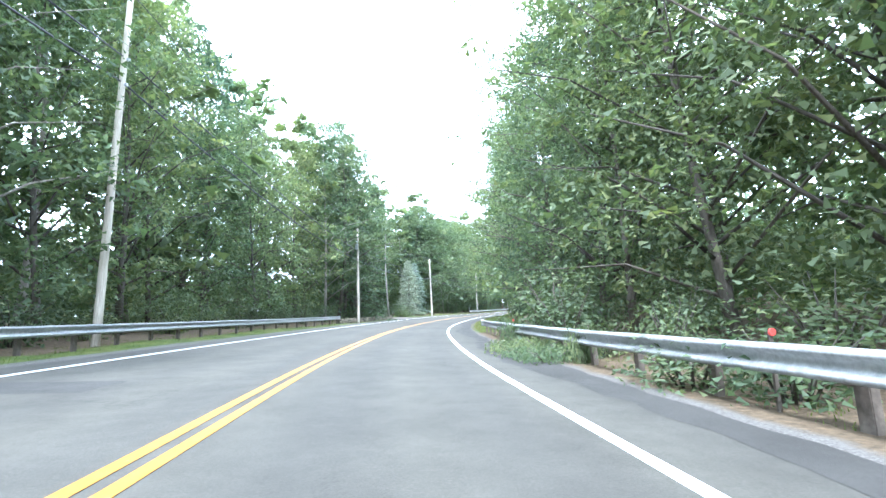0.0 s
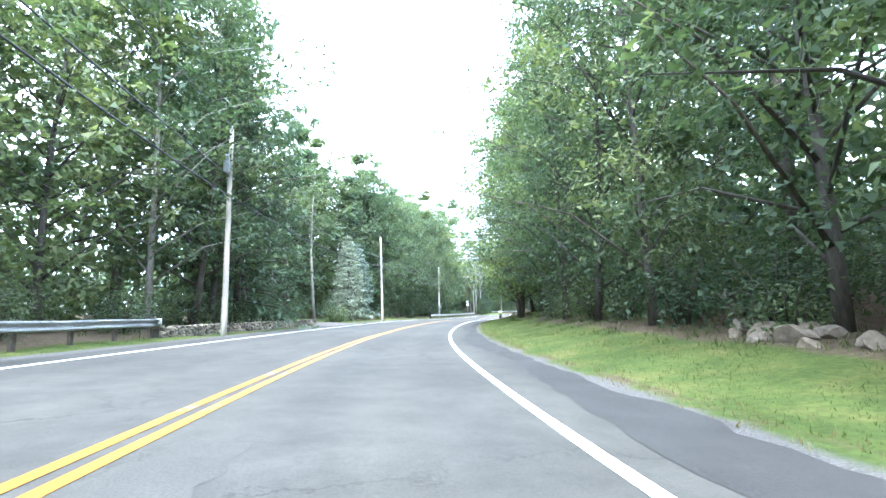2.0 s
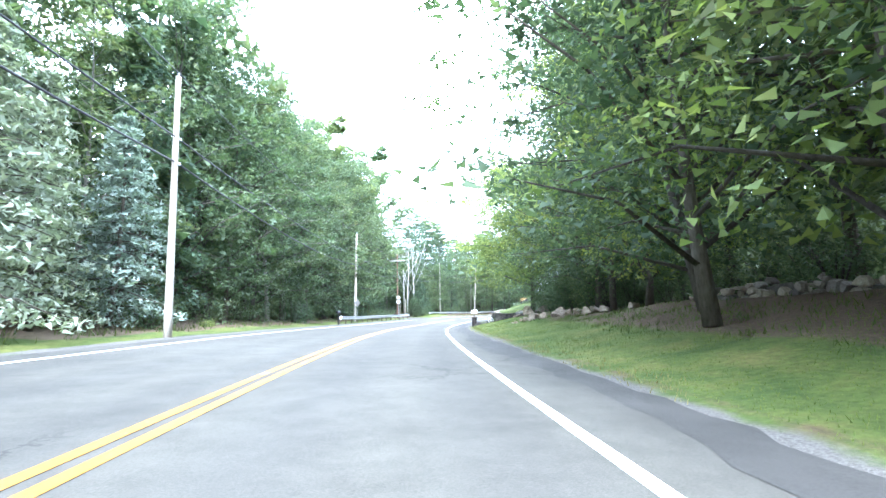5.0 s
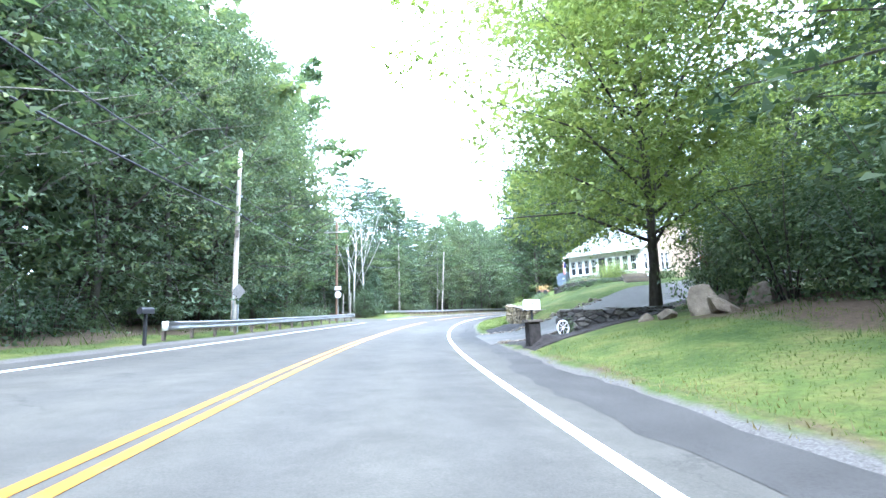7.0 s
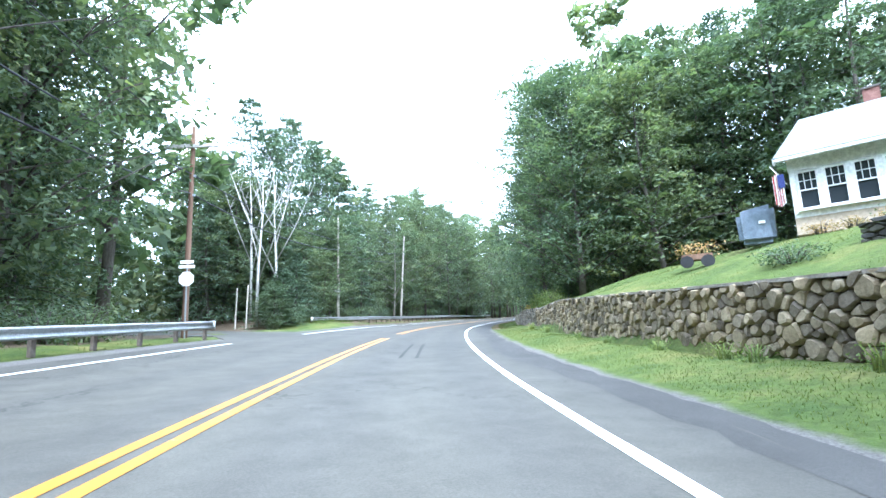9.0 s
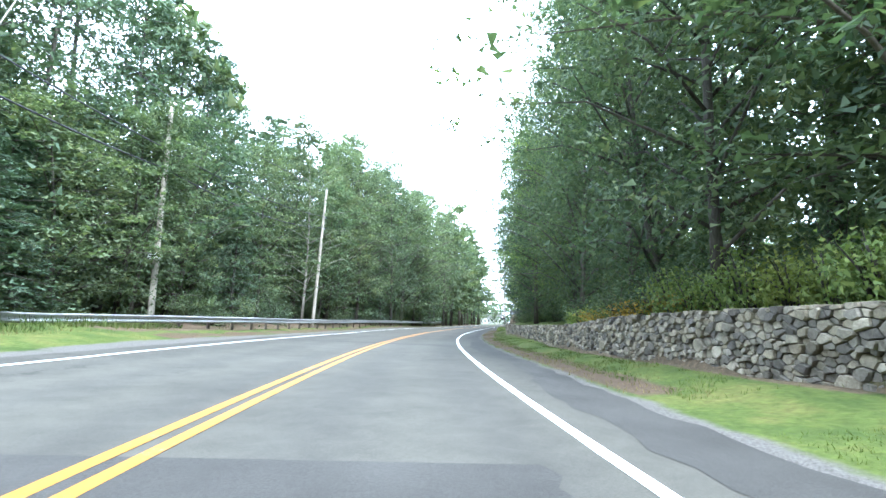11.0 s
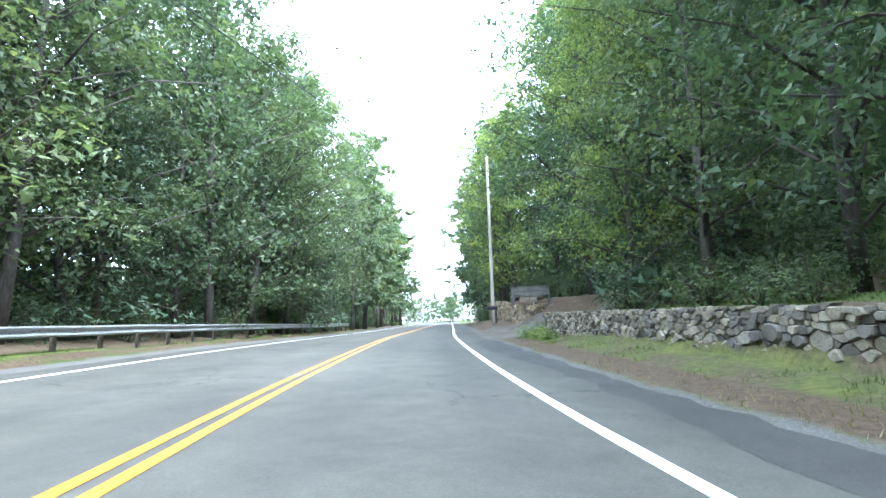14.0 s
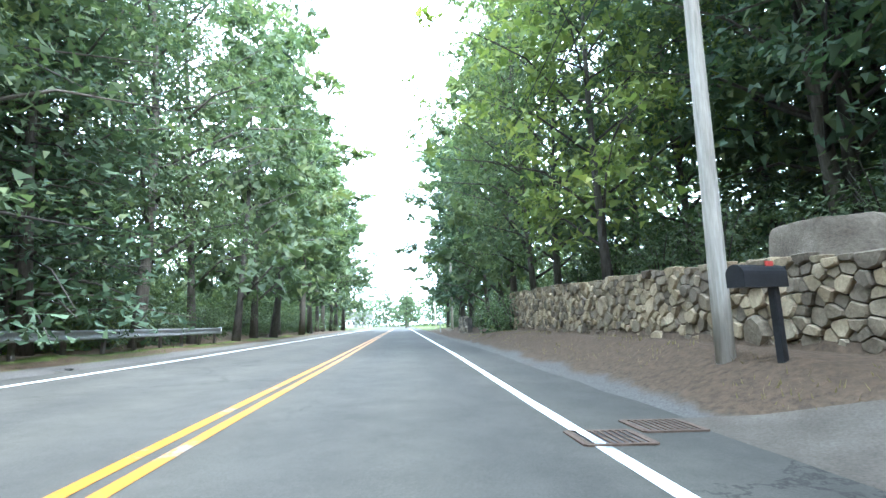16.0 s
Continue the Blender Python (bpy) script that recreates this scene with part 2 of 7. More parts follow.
def asphalt_material():
    m, ns, ls, bs = material("worn_asphalt")
    big = noise_node(ns, ls, 0.12, 5, 0.6)
    r = ramp_node(ns, [(0.3, (0.051, 0.0485, 0.0405)), (0.5, (0.0645, 0.061, 0.0505)), (0.72, (0.081, 0.0765, 0.0635))])
    ls.new(big.outputs["Fac"], r.inputs["Fac"])
    streak = noise_node(ns, ls, 1.7, 6, 0.7)
    sr = ramp_node(ns, [(0.33, (0.82, 0.82, 0.82)), (0.67, (1.14, 1.14, 1.14))])
    ls.new(streak.outputs["Fac"], sr.inputs["Fac"])
    col = mix_node(ns, ls, 1.0, r.outputs["Color"], sr.outputs["Color"], "MULTIPLY")
    grain = noise_node(ns, ls, 60, 3, 0.7)
    gr = ramp_node(ns, [(0.3, (0.75, 0.75, 0.75)), (0.7, (1.25, 1.25, 1.25))])
    ls.new(grain.outputs["Fac"], gr.inputs["Fac"])
    col = mix_node(ns, ls, 0.8, col, gr.outputs["Color"], "MULTIPLY")
    # wheel tracks polished darker, by the offset from the centre line
    at = ns.new("ShaderNodeAttribute")
    at.attribute_name = "offset"
    wob = ns.new("ShaderNodeMath")
    wob.operation = "MULTIPLY_ADD"
    wob.inputs[1].default_value = 0.35
    ls.new(streak.outputs["Fac"], wob.inputs[0])
    ls.new(at.outputs["Fac"], wob.inputs[2])
    sn = ns.new("ShaderNodeMath")
    sn.operation = "MULTIPLY"
    sn.inputs[1].default_value = 2 * math.pi / 1.75
    ls.new(wob.outputs[0], sn.inputs[0])
    sn2 = ns.new("ShaderNodeMath")
    sn2.operation = "SINE"
    ls.new(sn.outputs[0], sn2.inputs[0])
    tr = ramp_node(ns, [(0.0, (0.92, 0.92, 0.93)), (1.0, (1.04, 1.035, 1.02))])
    mr = ns.new("ShaderNodeMapRange")
    mr.inputs["From Min"].default_value = -1
    ls.new(sn2.outputs[0], mr.inputs["Value"])
    ls.new(mr.outputs[0], tr.inputs["Fac"])
    col = mix_node(ns, ls, 1.0, col, tr.outputs["Color"], "MULTIPLY")
    # fine cracks
    vo = ns.new("ShaderNodeTexVoronoi")
    vo.feature = "DISTANCE_TO_EDGE"
    vo.inputs["Scale"].default_value = 0.28
    tc = ns.new("ShaderNodeTexCoord")
    warp = noise_node(ns, ls, 1.2, 5, 0.7)
    va = ns.new("ShaderNodeVectorMath")
    va.operation = "ADD"
    vs = ns.new("ShaderNodeVectorMath")
    vs.operation = "SCALE"
    vs.inputs["Scale"].default_value = 1.6
    ls.new(warp.outputs["Color"], vs.inputs[0])
    ls.new(tc.outputs["Object"], va.inputs[0])
    ls.new(vs.outputs[0], va.inputs[1])
    ls.new(va.outputs[0], vo.inputs["Vector"])
    cr = ramp_node(ns, [(0.0, (0.5, 0.5, 0.5)), (0.006, (0.62, 0.62, 0.62)), (0.012, (1, 1, 1))])
    ls.new(vo.outputs["Distance"], cr.inputs["Fac"])
    gate = ramp_node(ns, [(0.5, (0, 0, 0)), (0.62, (1, 1, 1))])
    gn = noise_node(ns, ls, 0.16, 2)
    ls.new(gn.outputs["Fac"], gate.inputs["Fac"])
    col = mix_node(ns, ls, gate.outputs["Color"], col, mix_node(ns, ls, 1.0, col, cr.outputs["Color"], "MULTIPLY"))
    ls.new(col, bs.inputs["Base Color"])
    bs.inputs["Roughness"].default_value = 0.9
    bs.inputs["Specular IOR Level"].default_value = 0.25
    bump_node(ns, ls, bs, grain.outputs["Fac"], 0.35, 0.01)
    return m


ASPHALT = asphalt_material()


def paint_material(name, colour, worn):
    m, ns, ls, bs = material(name)
    n = noise_node(ns, ls, 14, 6, 0.75)
    big = noise_node(ns, ls, 0.8, 3, 0.6)
    mul = ns.new("ShaderNodeMath")
    mul.operation = "MULTIPLY"
    ls.new(n.outputs["Fac"], mul.inputs[0])
    ls.new(big.outputs["Fac"], mul.inputs[1])
    r = ramp_node(ns, [(0.12, (0.17, 0.17, 0.165)), (0.12 + worn, tuple(0.8 * c for c in colour)), (0.36, colour)])
    ls.new(mul.outputs[0], r.inputs["Fac"])
    ls.new(r.outputs["Color"], bs.inputs["Base Color"])
    bs.inputs["Roughness"].default_value = 0.6
    bump_node(ns, ls, bs, n.outputs["Fac"], 0.2, 0.005)
    return m


PAINT_WHITE = paint_material("white_road_paint", (0.8, 0.8, 0.78), 0.05)
PAINT_YELLOW = paint_material("yellow_road_paint", (0.4, 0.163, 0.006), 0.05)


def ground_material():
    """Leaf litter under the trees, grass on the verges, dusty gravel by the road."""
    m, ns, ls, bs = material("verge_and_forest_floor")
    n1 = noise_node(ns, ls, 0.7, 5, 0.65)
    n2 = noise_node(ns, ls, 9, 5, 0.7)
    litter = ramp_node(ns, [(0.3, (0.055, 0.042, 0.028)), (0.55, (0.11, 0.082, 0.052)), (0.75, (0.19, 0.135, 0.08))])
    ls.new(n2.outputs["Fac"], litter.inputs["Fac"])
    lawn = ramp_node(ns, [(0.3, (0.04, 0.064, 0.015)), (0.5, (0.076, 0.099, 0.023)), (0.72, (0.14, 0.13, 0.042))])
    ls.new(n1.outputs["Fac"], lawn.inputs["Fac"])
    lg = ramp_node(ns, [(0.3, (0.65, 0.65, 0.65)), (0.7, (1.25, 1.25, 1.25))])
    ls.new(n2.outputs["Fac"], lg.inputs["Fac"])
    lawn_c = mix_node(ns, ls, 1.0, lawn.outputs["Color"], lg.outputs["Color"], "MULTIPLY")
    needle = ramp_node(ns, [(0.3, (0.05, 0.036, 0.024)), (0.7, (0.12, 0.084, 0.054))])
    ls.new(n2.outputs["Fac"], needle.inputs["Fac"])
    grav = ramp_node(ns, [(0.3, (0.065, 0.06, 0.054)), (0.7, (0.15, 0.14, 0.125))])
    n3 = noise_node(ns, ls, 35, 3, 0.7)
    ls.new(n3.outputs["Fac"], grav.inputs["Fac"])

    def masked(attr, lo, hi):
        a = ns.new("ShaderNodeAttribute")
        a.attribute_name = attr
        ad = ns.new("ShaderNodeMath")
        ad.operation = "MULTIPLY_ADD"
        ad.inputs[1].default_value = 0.6
        ls.new(n1.outputs["Fac"], ad.inputs[0])
        ls.new(a.outputs["Fac"], ad.inputs[2])
        r = ramp_node(ns, [(lo, (0, 0, 0)), (hi, (1, 1, 1))])
        ls.new(ad.outputs[0], r.inputs["Fac"])
        return r.outputs["Color"]

    c = mix_node(ns, ls, masked("lawn", 0.7, 0.85), litter.outputs["Color"], lawn_c)
    c = mix_node(ns, ls, masked("needles", 0.74, 0.9), c, needle.outputs["Color"])
    c = mix_node(ns, ls, masked("gravel", 0.72, 0.86), c, grav.outputs["Color"])
    ls.new(c, bs.inputs["Base Color"])
    bs.inputs["Roughness"].default_value = 0.95
    bs.inputs["Specular IOR Level"].default_value = 0.15
    bump_node(ns, ls, bs, n2.outputs["Fac"], 0.9, 0.05)
    return m


GROUND = ground_material()


# ---- the lie of the land ----
# s runs along the yellow centre line, d to its right, in metres
ROAD = [
    (0.0, -2.06, -0.13, 0.22),
    (10.5, -2.95, 10.28, 0.14),
    (20.9, -3.32, 20.72, 0.07),
    (31.4, -3.26, 31.17, 0.01),
    (41.8, -2.62, 41.60, -0.01),
    (52.3, -1.34, 51.97, 0.00),
    (62.7, 0.52, 62.25, 0.05),
    (73.2, 2.83, 72.44, 0.10),
    (83.6, 5.48, 82.55, 0.11),
    (94.1, 8.49, 92.56, 0.05),
    (104.5, 11.90, 102.43, -0.04),
    (115.0, 15.82, 112.12, -0.10),
    (125.4, 20.28, 121.56, -0.07),
    (135.9, 25.30, 130.73, 0.01),
    (146.3, 30.80, 139.61, 0.08),
    (156.8, 36.71, 148.23, 0.09),
    (167.2, 42.96, 156.61, 0.07),
    (177.7, 49.55, 164.71, 0.05),
    (188.1, 56.57, 172.45, 0.09),
    (198.6, 64.06, 179.74, 0.15),
    (209.0, 71.76, 186.81, 0.19),
]
RT = np.array(ROAD)
_h0 = (RT[1, 1:3] - RT[0, 1:3]) / np.linalg.norm(RT[1, 1:3] - RT[0, 1:3])
_h1 = np.array([math.sin(radians(49.5)), math.cos(radians(49.5))])
_rows = [[-k, *(RT[0, 1:3] - _h0 * k), RT[0, 3]] for k in (600, 300, 60, 20)] + RT.tolist()
_rows += [[RT[-1, 0] + k, *(RT[-1, 1:3] + _h1 * k), RT[-1, 3] + 0.0 * k] for k in (15, 30, 60, 160, 500, 900)]
RT = np.array(_rows)
SS = np.arange(-500, 1000, 0.5)


def _hermite(col):
    s, v = RT[:, 0], RT[:, col]
    m = np.gradient(v, s)
    i = np.clip(np.searchsorted(s, SS) - 1, 0, len(s) - 2)
    h = s[i + 1] - s[i]
    u = (SS - s[i]) / h
    return (2 * u**3 - 3 * u**2 + 1) * v[i] + (u**3 - 2 * u**2 + u) * h * m[i] + (3 * u**2 - 2 * u**3) * v[i + 1] + (u**3 - u**2) * h * m[i + 1]


RX, RY, RZ = _hermite(1), _hermite(2), np.interp(SS, RT[:, 0], RT[:, 3])
_hx, _hy = np.gradient(RX), np.gradient(RY)
_hl = np.hypot(_hx, _hy)
HX, HY = _hx / _hl, _hy / _hl
BANK_S, BANK_V = (-60, 60, 90, 165, 200, 225), (0.044, 0.037, 0.036, 0.046, 0.037, 0.015)

# heights above the road's plane at offsets RD to the right and LD to the left
RD = (5.2, 6.5, 7.5, 8.5, 13, 20, 40)
RIGHT_A = [
    (-60, 0, -0.05, -0.1, -0.1, 0.0, 0.2, 0.8), (25, 0, 0, 0, 0.0, 0.2, 0.5, 1.0), (34, 0, 0.1, 0.2, 0.3, 0.8, 1.4, 2.0),
    (44, 0, 0.1, 0.25, 0.45, 1.5, 2.0, 2.6), (78, 0, 0.12, 0.3, 0.5, 1.5, 2.0, 2.6), (90, 0, 0.15, 0.3, 0.5, 1.1, 1.6, 2.3), (100, 0, 0.22, 0.42, 0.65, 1.35, 1.9, 2.5), (103, 0, 0.28, 0.48, 0.68, 1.35, 1.9, 2.5), (106.0, 0, 0.32, 0.45, 0.62, 1.2, 2.1, 2.8),
    (107.8, 0, 0.1, 0.3, 0.6, 1.35, 2.2, 2.9), (109.4, 0, 0.0, 0.15, 0.45, 1.25, 2.3, 2.9), (113.6, 0, 0.0, 0.1, 0.25, 1.2, 2.5, 3.0), (116.4, 0, 0.22, 0.65, 1.3, 2.4, 2.9, 3.2), (121, 0, 0.18, 0.5, 1.35, 2.7, 3.0, 3.2), (127, 0, 0.06, 0.2, 1.45, 2.9, 3.1, 3.3),
]
RIGHT_B = [
    (140, 0, 0.05, 0.15, 1.6, 2.95, 3.15, 3.4), (149, 0, 0.05, 0.2, 1.35, 1.8, 2.4, 3.4), (158, 0, 0.05, 0.2, 1.2, 1.8, 2.6, 3.6),
    (170, 0, 0.05, 0.2, 0.85, 1.3, 2.0, 3.2), (202, 0, 0.05, 0.2, 0.95, 1.3, 2.0, 3.2), (205, 0, 0.02, 0.1, 0.3, 1.0, 1.8, 3.0),
    (210, 0, 0.05, 0.15, 0.4, 1.1, 1.9, 3.0), (213.5, 0, 0.58, 0.65, 1.8, 2.1, 2.4, 3.2), (231, 0, 0.58, 0.65, 2.2, 2.4, 2.6, 3.2),
    (240, 0, 0.2, 0.3, 0.5, 1.2, 2.0, 3.0), (330, 0, 0, 0, 0, 0, 0, 0),
]
LD = (-6.4, -7.2, -9, -12, -20, -40)
LEFT = [
    (-60, 0, 0.0, 0.1, 0.4, 1.0, 1.6), (45, 0, 0.0, 0.1, 0.4, 0.8, 1.5), (85, 0, 0.0, 0.15, 0.5, 1.0, 1.6), (110, 0, 0.05, 0.2, 0.6, 1.2, 1.8),
    (134, 0, 0.05, 0.2, 0.5, 1.0, 1.6), (139, 0, 0, 0, 0, 0.1, 0.3), (153, 0, 0, 0, 0.1, 0.3, 0.8), (158, 0, 0.15, 0.5, 0.9, 1.2, 1.8),
    (170, 0, 0.05, 0.3, 0.8, 1.2, 1.8), (235, 0, 0.05, 0.2, 0.5, 1.0, 1.6), (330, 0, 0, 0, 0, 0, 0),
]


def _side(table, cols, s, d):
    t = np.array(table)
    best = np.array([np.interp(s, t[:, 0], t[:, k + 1]) for k in range(len(cols))])
    return float(np.interp(d, cols, best)) if cols[0] < cols[-1] else float(np.interp(-d, [-c for c in cols], best))


def plane(s, d):
    """The height of the banked road's plane."""
    return float(np.interp(s, SS, RZ) - np.interp(s, BANK_S, BANK_V) * min(4.9, max(-8.0, d)))


WALL_S, WALL_D = (116.4, 118, 124, 136, 147.5, 149.5, 158, 168, 185, 203.6), (8.0, 7.7, 7.7, 7.95, 8.1, 8.3, 7.9, 7.6, 7.5, 7.2)


def land(s, d):
    """The height of the ground; retaining walls hold it back."""
    if d > 5.2 and (116.4 < s < 203.8 or 213 < s < 232):
        face = float(np.interp(s, WALL_S, WALL_D)) if s < 205 else 7.3
        u = min(1.0, max(0.0, (d - face - 0.08) / 0.36))
        low, high = _side(RIGHT_A + RIGHT_B, RD, s, min(d, 7.0)), _side(RIGHT_A + RIGHT_B, RD, s, max(d, 8.7))
        return plane(s, d) + low * (1 - u) + high * u
    if d > 5.2:
        return plane(s, d) + _side(RIGHT_A + RIGHT_B, RD, s, d)
    if d < -6.4:
        return plane(s, d) + _side(LEFT, LD, s, d)
    return plane(s, d) - 0.12 * min(1.0, min(5.2 - d, d + 6.4) / 0.35)


def flat(s, d):
    i = np.interp(s, SS, RX), np.interp(s, SS, RY), np.interp(s, SS, HX), np.interp(s, SS, HY)
    n = math.hypot(i[2], i[3])
    return i[0] + i[3] / n * d, i[1] - i[2] / n * d


def place(s, d, up=0.0):
    """A point that stands up metres over the ground at s, d."""
    return Vector((*flat(s, d), land(s, d) + up))


def road_point(s, d, up=0.0):
    return Vector((*flat(s, d), plane(s, d) + up))


def heading(s):
    """Degrees to the left of +y of the road's direction."""
    return math.degrees(math.atan2(-np.interp(s, SS, HX), np.interp(s, SS, HY)))


def stand(s, d, up=0.0, turn=0.0, lean=0.0, tip=0.0):
    """A pose on the ground with +y along the road."""
    p = place(s, d, up)
    return pose(p.x, p.y, p.z, tip, lean, heading(s) + turn)


# ---- mesh tools ----
def mesh_of(name, verts, faces, mat, smooth=False):
    me = bpy.data.meshes.new(name)
    me.from_pydata([tuple(v) for v in verts], [], faces)
    me.materials.append(mat)
    if smooth:
        me.polygons.foreach_set("use_smooth", [True] * len(me.polygons))
    me.update()
    return me


def structure(name, verts, faces, mat, label="", smooth=False, parent=None):
    ob = new(name, mesh_of(name, verts, faces, mat, smooth))
    if parent is not None:
        ob.parent = parent
    return tagged(ob, label, "", "", "structure")


def thing(name, label, category, group="", kind=""):
    return tagged(new(name), label, category, group, kind)


def part(name, bm, mat, parent, label=""):
    me = bpy.data.meshes.new(name)
    bm.to_mesh(me)
    bm.free()
    me.materials.append(mat)
    ob = new(name, me)
    ob.parent = parent
    return tagged(ob, label)


def part_mesh(name, me, parent, label="", m=None):
    ob = new(name, me)
    ob.parent = parent
    if m is not None:
        ob.matrix_basis = m
    return tagged(ob, label)


def box(bm, cx, cy, cz, sx, sy, sz, bevel=0.0, rot=None):
    r = bmesh.ops.create_cube(bm, size=1)
    m = Matrix.Translation((cx, cy, cz)) @ (rot if rot is not None else Matrix()) @ Matrix.Diagonal((sx, sy, sz, 1))
    bmesh.ops.transform(bm, matrix=m, verts=r["verts"])
    if bevel:
        es = list({e for v in r["verts"] for e in v.link_edges})
        bmesh.ops.bevel(bm, geom=es, offset=bevel, segments=2, affect="EDGES")
    return bm


def one_box(*a, **k):
    return box(bmesh.new(), *a, **k)


def tube(bm, pts, radii, sides=8):
    """A tapered tube along points."""
    rings = []
    for i, p in enumerate(pts):
        p = Vector(p)
        d = (Vector(pts[min(i + 1, len(pts) - 1)]) - Vector(pts[max(i - 1, 0)])).normalized()
        a = d.orthogonal().normalized() if abs(d.z) > 0.9 else Vector((0, 0, 1)).cross(d).normalized()
        b = d.cross(a)
        rings.append([bm.verts.new(p + (a * math.cos(2 * math.pi * k / sides) + b * math.sin(2 * math.pi * k / sides)) * radii[i]) for k in range(sides)])
    for q, r in zip(rings, rings[1:]):
        for k in range(sides):
            f = bm.faces.new((q[k], q[(k + 1) % sides], r[(k + 1) % sides], r[k]))
            f.smooth = True
    bm.faces.new(rings[0][::-1])
    bm.faces.new(rings[-1])
    return bm


def ribbon(name, s0, s1, left, right, up, mat, label="", step=1.0, cols=2, rag=0.0, over="road", seed=3):
    """A sheet along the road between two offsets (numbers or functions of s)."""
    rng = random.Random(seed)
    n = max(2, int((s1 - s0) / step) + 1)
    lf = left if callable(left) else (lambda s: left)
    rf = right if callable(right) else (lambda s: right)
    vs, fs, off = [], [], []
    for i in range(n):
        s = s0 + (s1 - s0) * i / (n - 1)
        a, b = lf(s) + rng.uniform(-rag, rag), rf(s) + rng.uniform(-rag, rag)
        for k in range(cols):
            d = a + (b - a) * k / (cols - 1)
            vs.append(road_point(s, d, up) if over == "road" else place(s, d, up))
            off.append(d)
    for i in range(n - 1):
        for k in range(cols - 1):
            j = i * cols + k
            fs.append((j, j + 1, j + cols + 1, j + cols))
    me = mesh_of(name, vs, fs, mat)
    at = me.attributes.new("offset", "FLOAT", "POINT")
    at.data.foreach_set("value", off)
    return tagged(new(name, me), label, "", "", "structure")


# ---- ground, road and drives ----
def smooth_step(x, a, b):
    u = min(1.0, max(0.0, (x - a) / (b - a)))
    return u * u * (3 - 2 * u)


def lawn_mask(s, d):
    if abs(d) > 45:
        return 0.75
    if d > 4:
        if s < 27:
            return 0.38 * smooth_step(7.5 - d, 0, 1)
        if s < 104:
            return smooth_step((9.9 if s < 86 else 11.5) - d, 0, 2.5) * smooth_step(s, 25, 29)
        if s < 150:
            if 108 < s < 114.6 and d > 5.2:
                return 0.15
            return (0.62 if d > 8 else 0.85) * smooth_step(30 - d, 0, 4)
        if s < 205:
            return (0.66 - 0.17 * smooth_step(s, 168, 190)) * smooth_step(8 - d, 0, 0.5) + 0.62 * smooth_step(d, 8, 8.6) * smooth_step(13 - d, 0, 2)
        if s > 262:
            return 1.0 * smooth_step(s, 262, 290)
        return 0.3
    if d < -6:
        if 134 < s < 160:
            return 0.8 * smooth_step(14 + d, 0, 4)
        if 62 < s < 80:
            return smooth_step(16 + d, 0, 4)
        if s > 262:
            return 1.0 * smooth_step(s, 280, 300)
        return 0.66 * smooth_step(9.5 + d, 0, 1.5)
    return 0.0


def gravel_mask(s, d):
    r = 1 - smooth_step(abs(d - 5.1), 0.25, 0.75) if d > 3 else 0.0
    l = 1 - smooth_step(abs(d + 6.5), 0.3, 1.0) if d < -4 else 0.0
    return 0.62 * max(r, l)


def needles_mask(s, d):
    if 150 < s < 204 and 4.8 < d < 7.8:
        return 0.78 * (1 - smooth_step(abs(d - 5.9), 0.2, 1.0))
    if s > 205 and d > 4.8:
        return 0.8 * (1 - smooth_step(d, 9, 14)) * (1 - smooth_step(s, 250, 270))
    if d > 4.8 and s < 30:
        return 0.25 * (1 - smooth_step(abs(d - 6.0), 0.5, 1.5))
    if 28 < s < 104 and d > 4.8:
        return 0.66 * smooth_step(d, 8.0, 9.6) + 0.5 * (1 - smooth_step(abs(d - 5.5), 0.15, 0.7))
    if d < -6.5 and s > 160:
        return 0.6 * (1 - smooth_step(abs(d + 7.4), 0.3, 1.2))
    return 0.0


GS = [-450, -300, -200, -130, -90, -70] + [-60 + k for k in range(0, 321)] + [263 + 3 * k for k in range(0, 30)] + [360, 400, 460, 560, 700, 950]
GD = [-700, -350, -180, -100, -60, -40, -30, -24, -20, -17, -14.5, -12, -10.5, -9.6, -9, -8.4, -7.8, -7.2, -6.8, -6.4, -6.0, -5.6, 0, 4.5, 4.85, 5.2, 5.6, 6.0, 6.5, 7.0, 7.25, 7.5, 7.75, 8.0, 8.25, 8.5, 8.8, 9.2, 10, 11, 12, 13, 15, 17, 20, 24, 30, 40, 60, 100, 190]
gv, gf, gm = [], [], {"lawn": [], "gravel": [], "needles": []}
for i, s in enumerate(GS):
    for j, d in enumerate(GD):
        h = land(s, d)
        rough_land = 0.0 if -7 < d < 6.3 or (102 < s < 119 and 4 < d < 40) else min(1.0, (abs(d) - 6) / 3)
        h += rough_land * 0.16 * noise.noise(Vector((s * 0.35, d * 0.35, 1.7))) + rough_land * 0.06 * noise.noise(Vector((s * 1.1, d * 1.1, 4.2)))
        if 110.5 < s < 115.2 and 6 < d < 33:
            h -= 0.1
        gv.append((*flat(s, d), h))
        gm["lawn"].append(lawn_mask(s, d))
        gm["gravel"].append(gravel_mask(s, d))
        gm["needles"].append(needles_mask(s, d))
for i in range(len(GS) - 1):
    for j in range(len(GD) - 1):
        k = i * len(GD) + j
        gf.append((k, k + 1, k + len(GD) + 1, k + len(GD)))
ground_me = mesh_of("ground", gv, gf, GROUND, True)
for key, vals in gm.items():
    ground_me.attributes.new(key, "FLOAT", "POINT").data.foreach_set("value", vals)
tagged(new("ground", ground_me), "grassy roadside verges and brown forest floor", "ground", "", "structure")

edge_rng = [noise.noise(Vector((k * 0.45, 2.2, 0))) * 0.16 + noise.noise(Vector((k * 1.7, 5.2, 0))) * 0.06 for k in range(1200)]


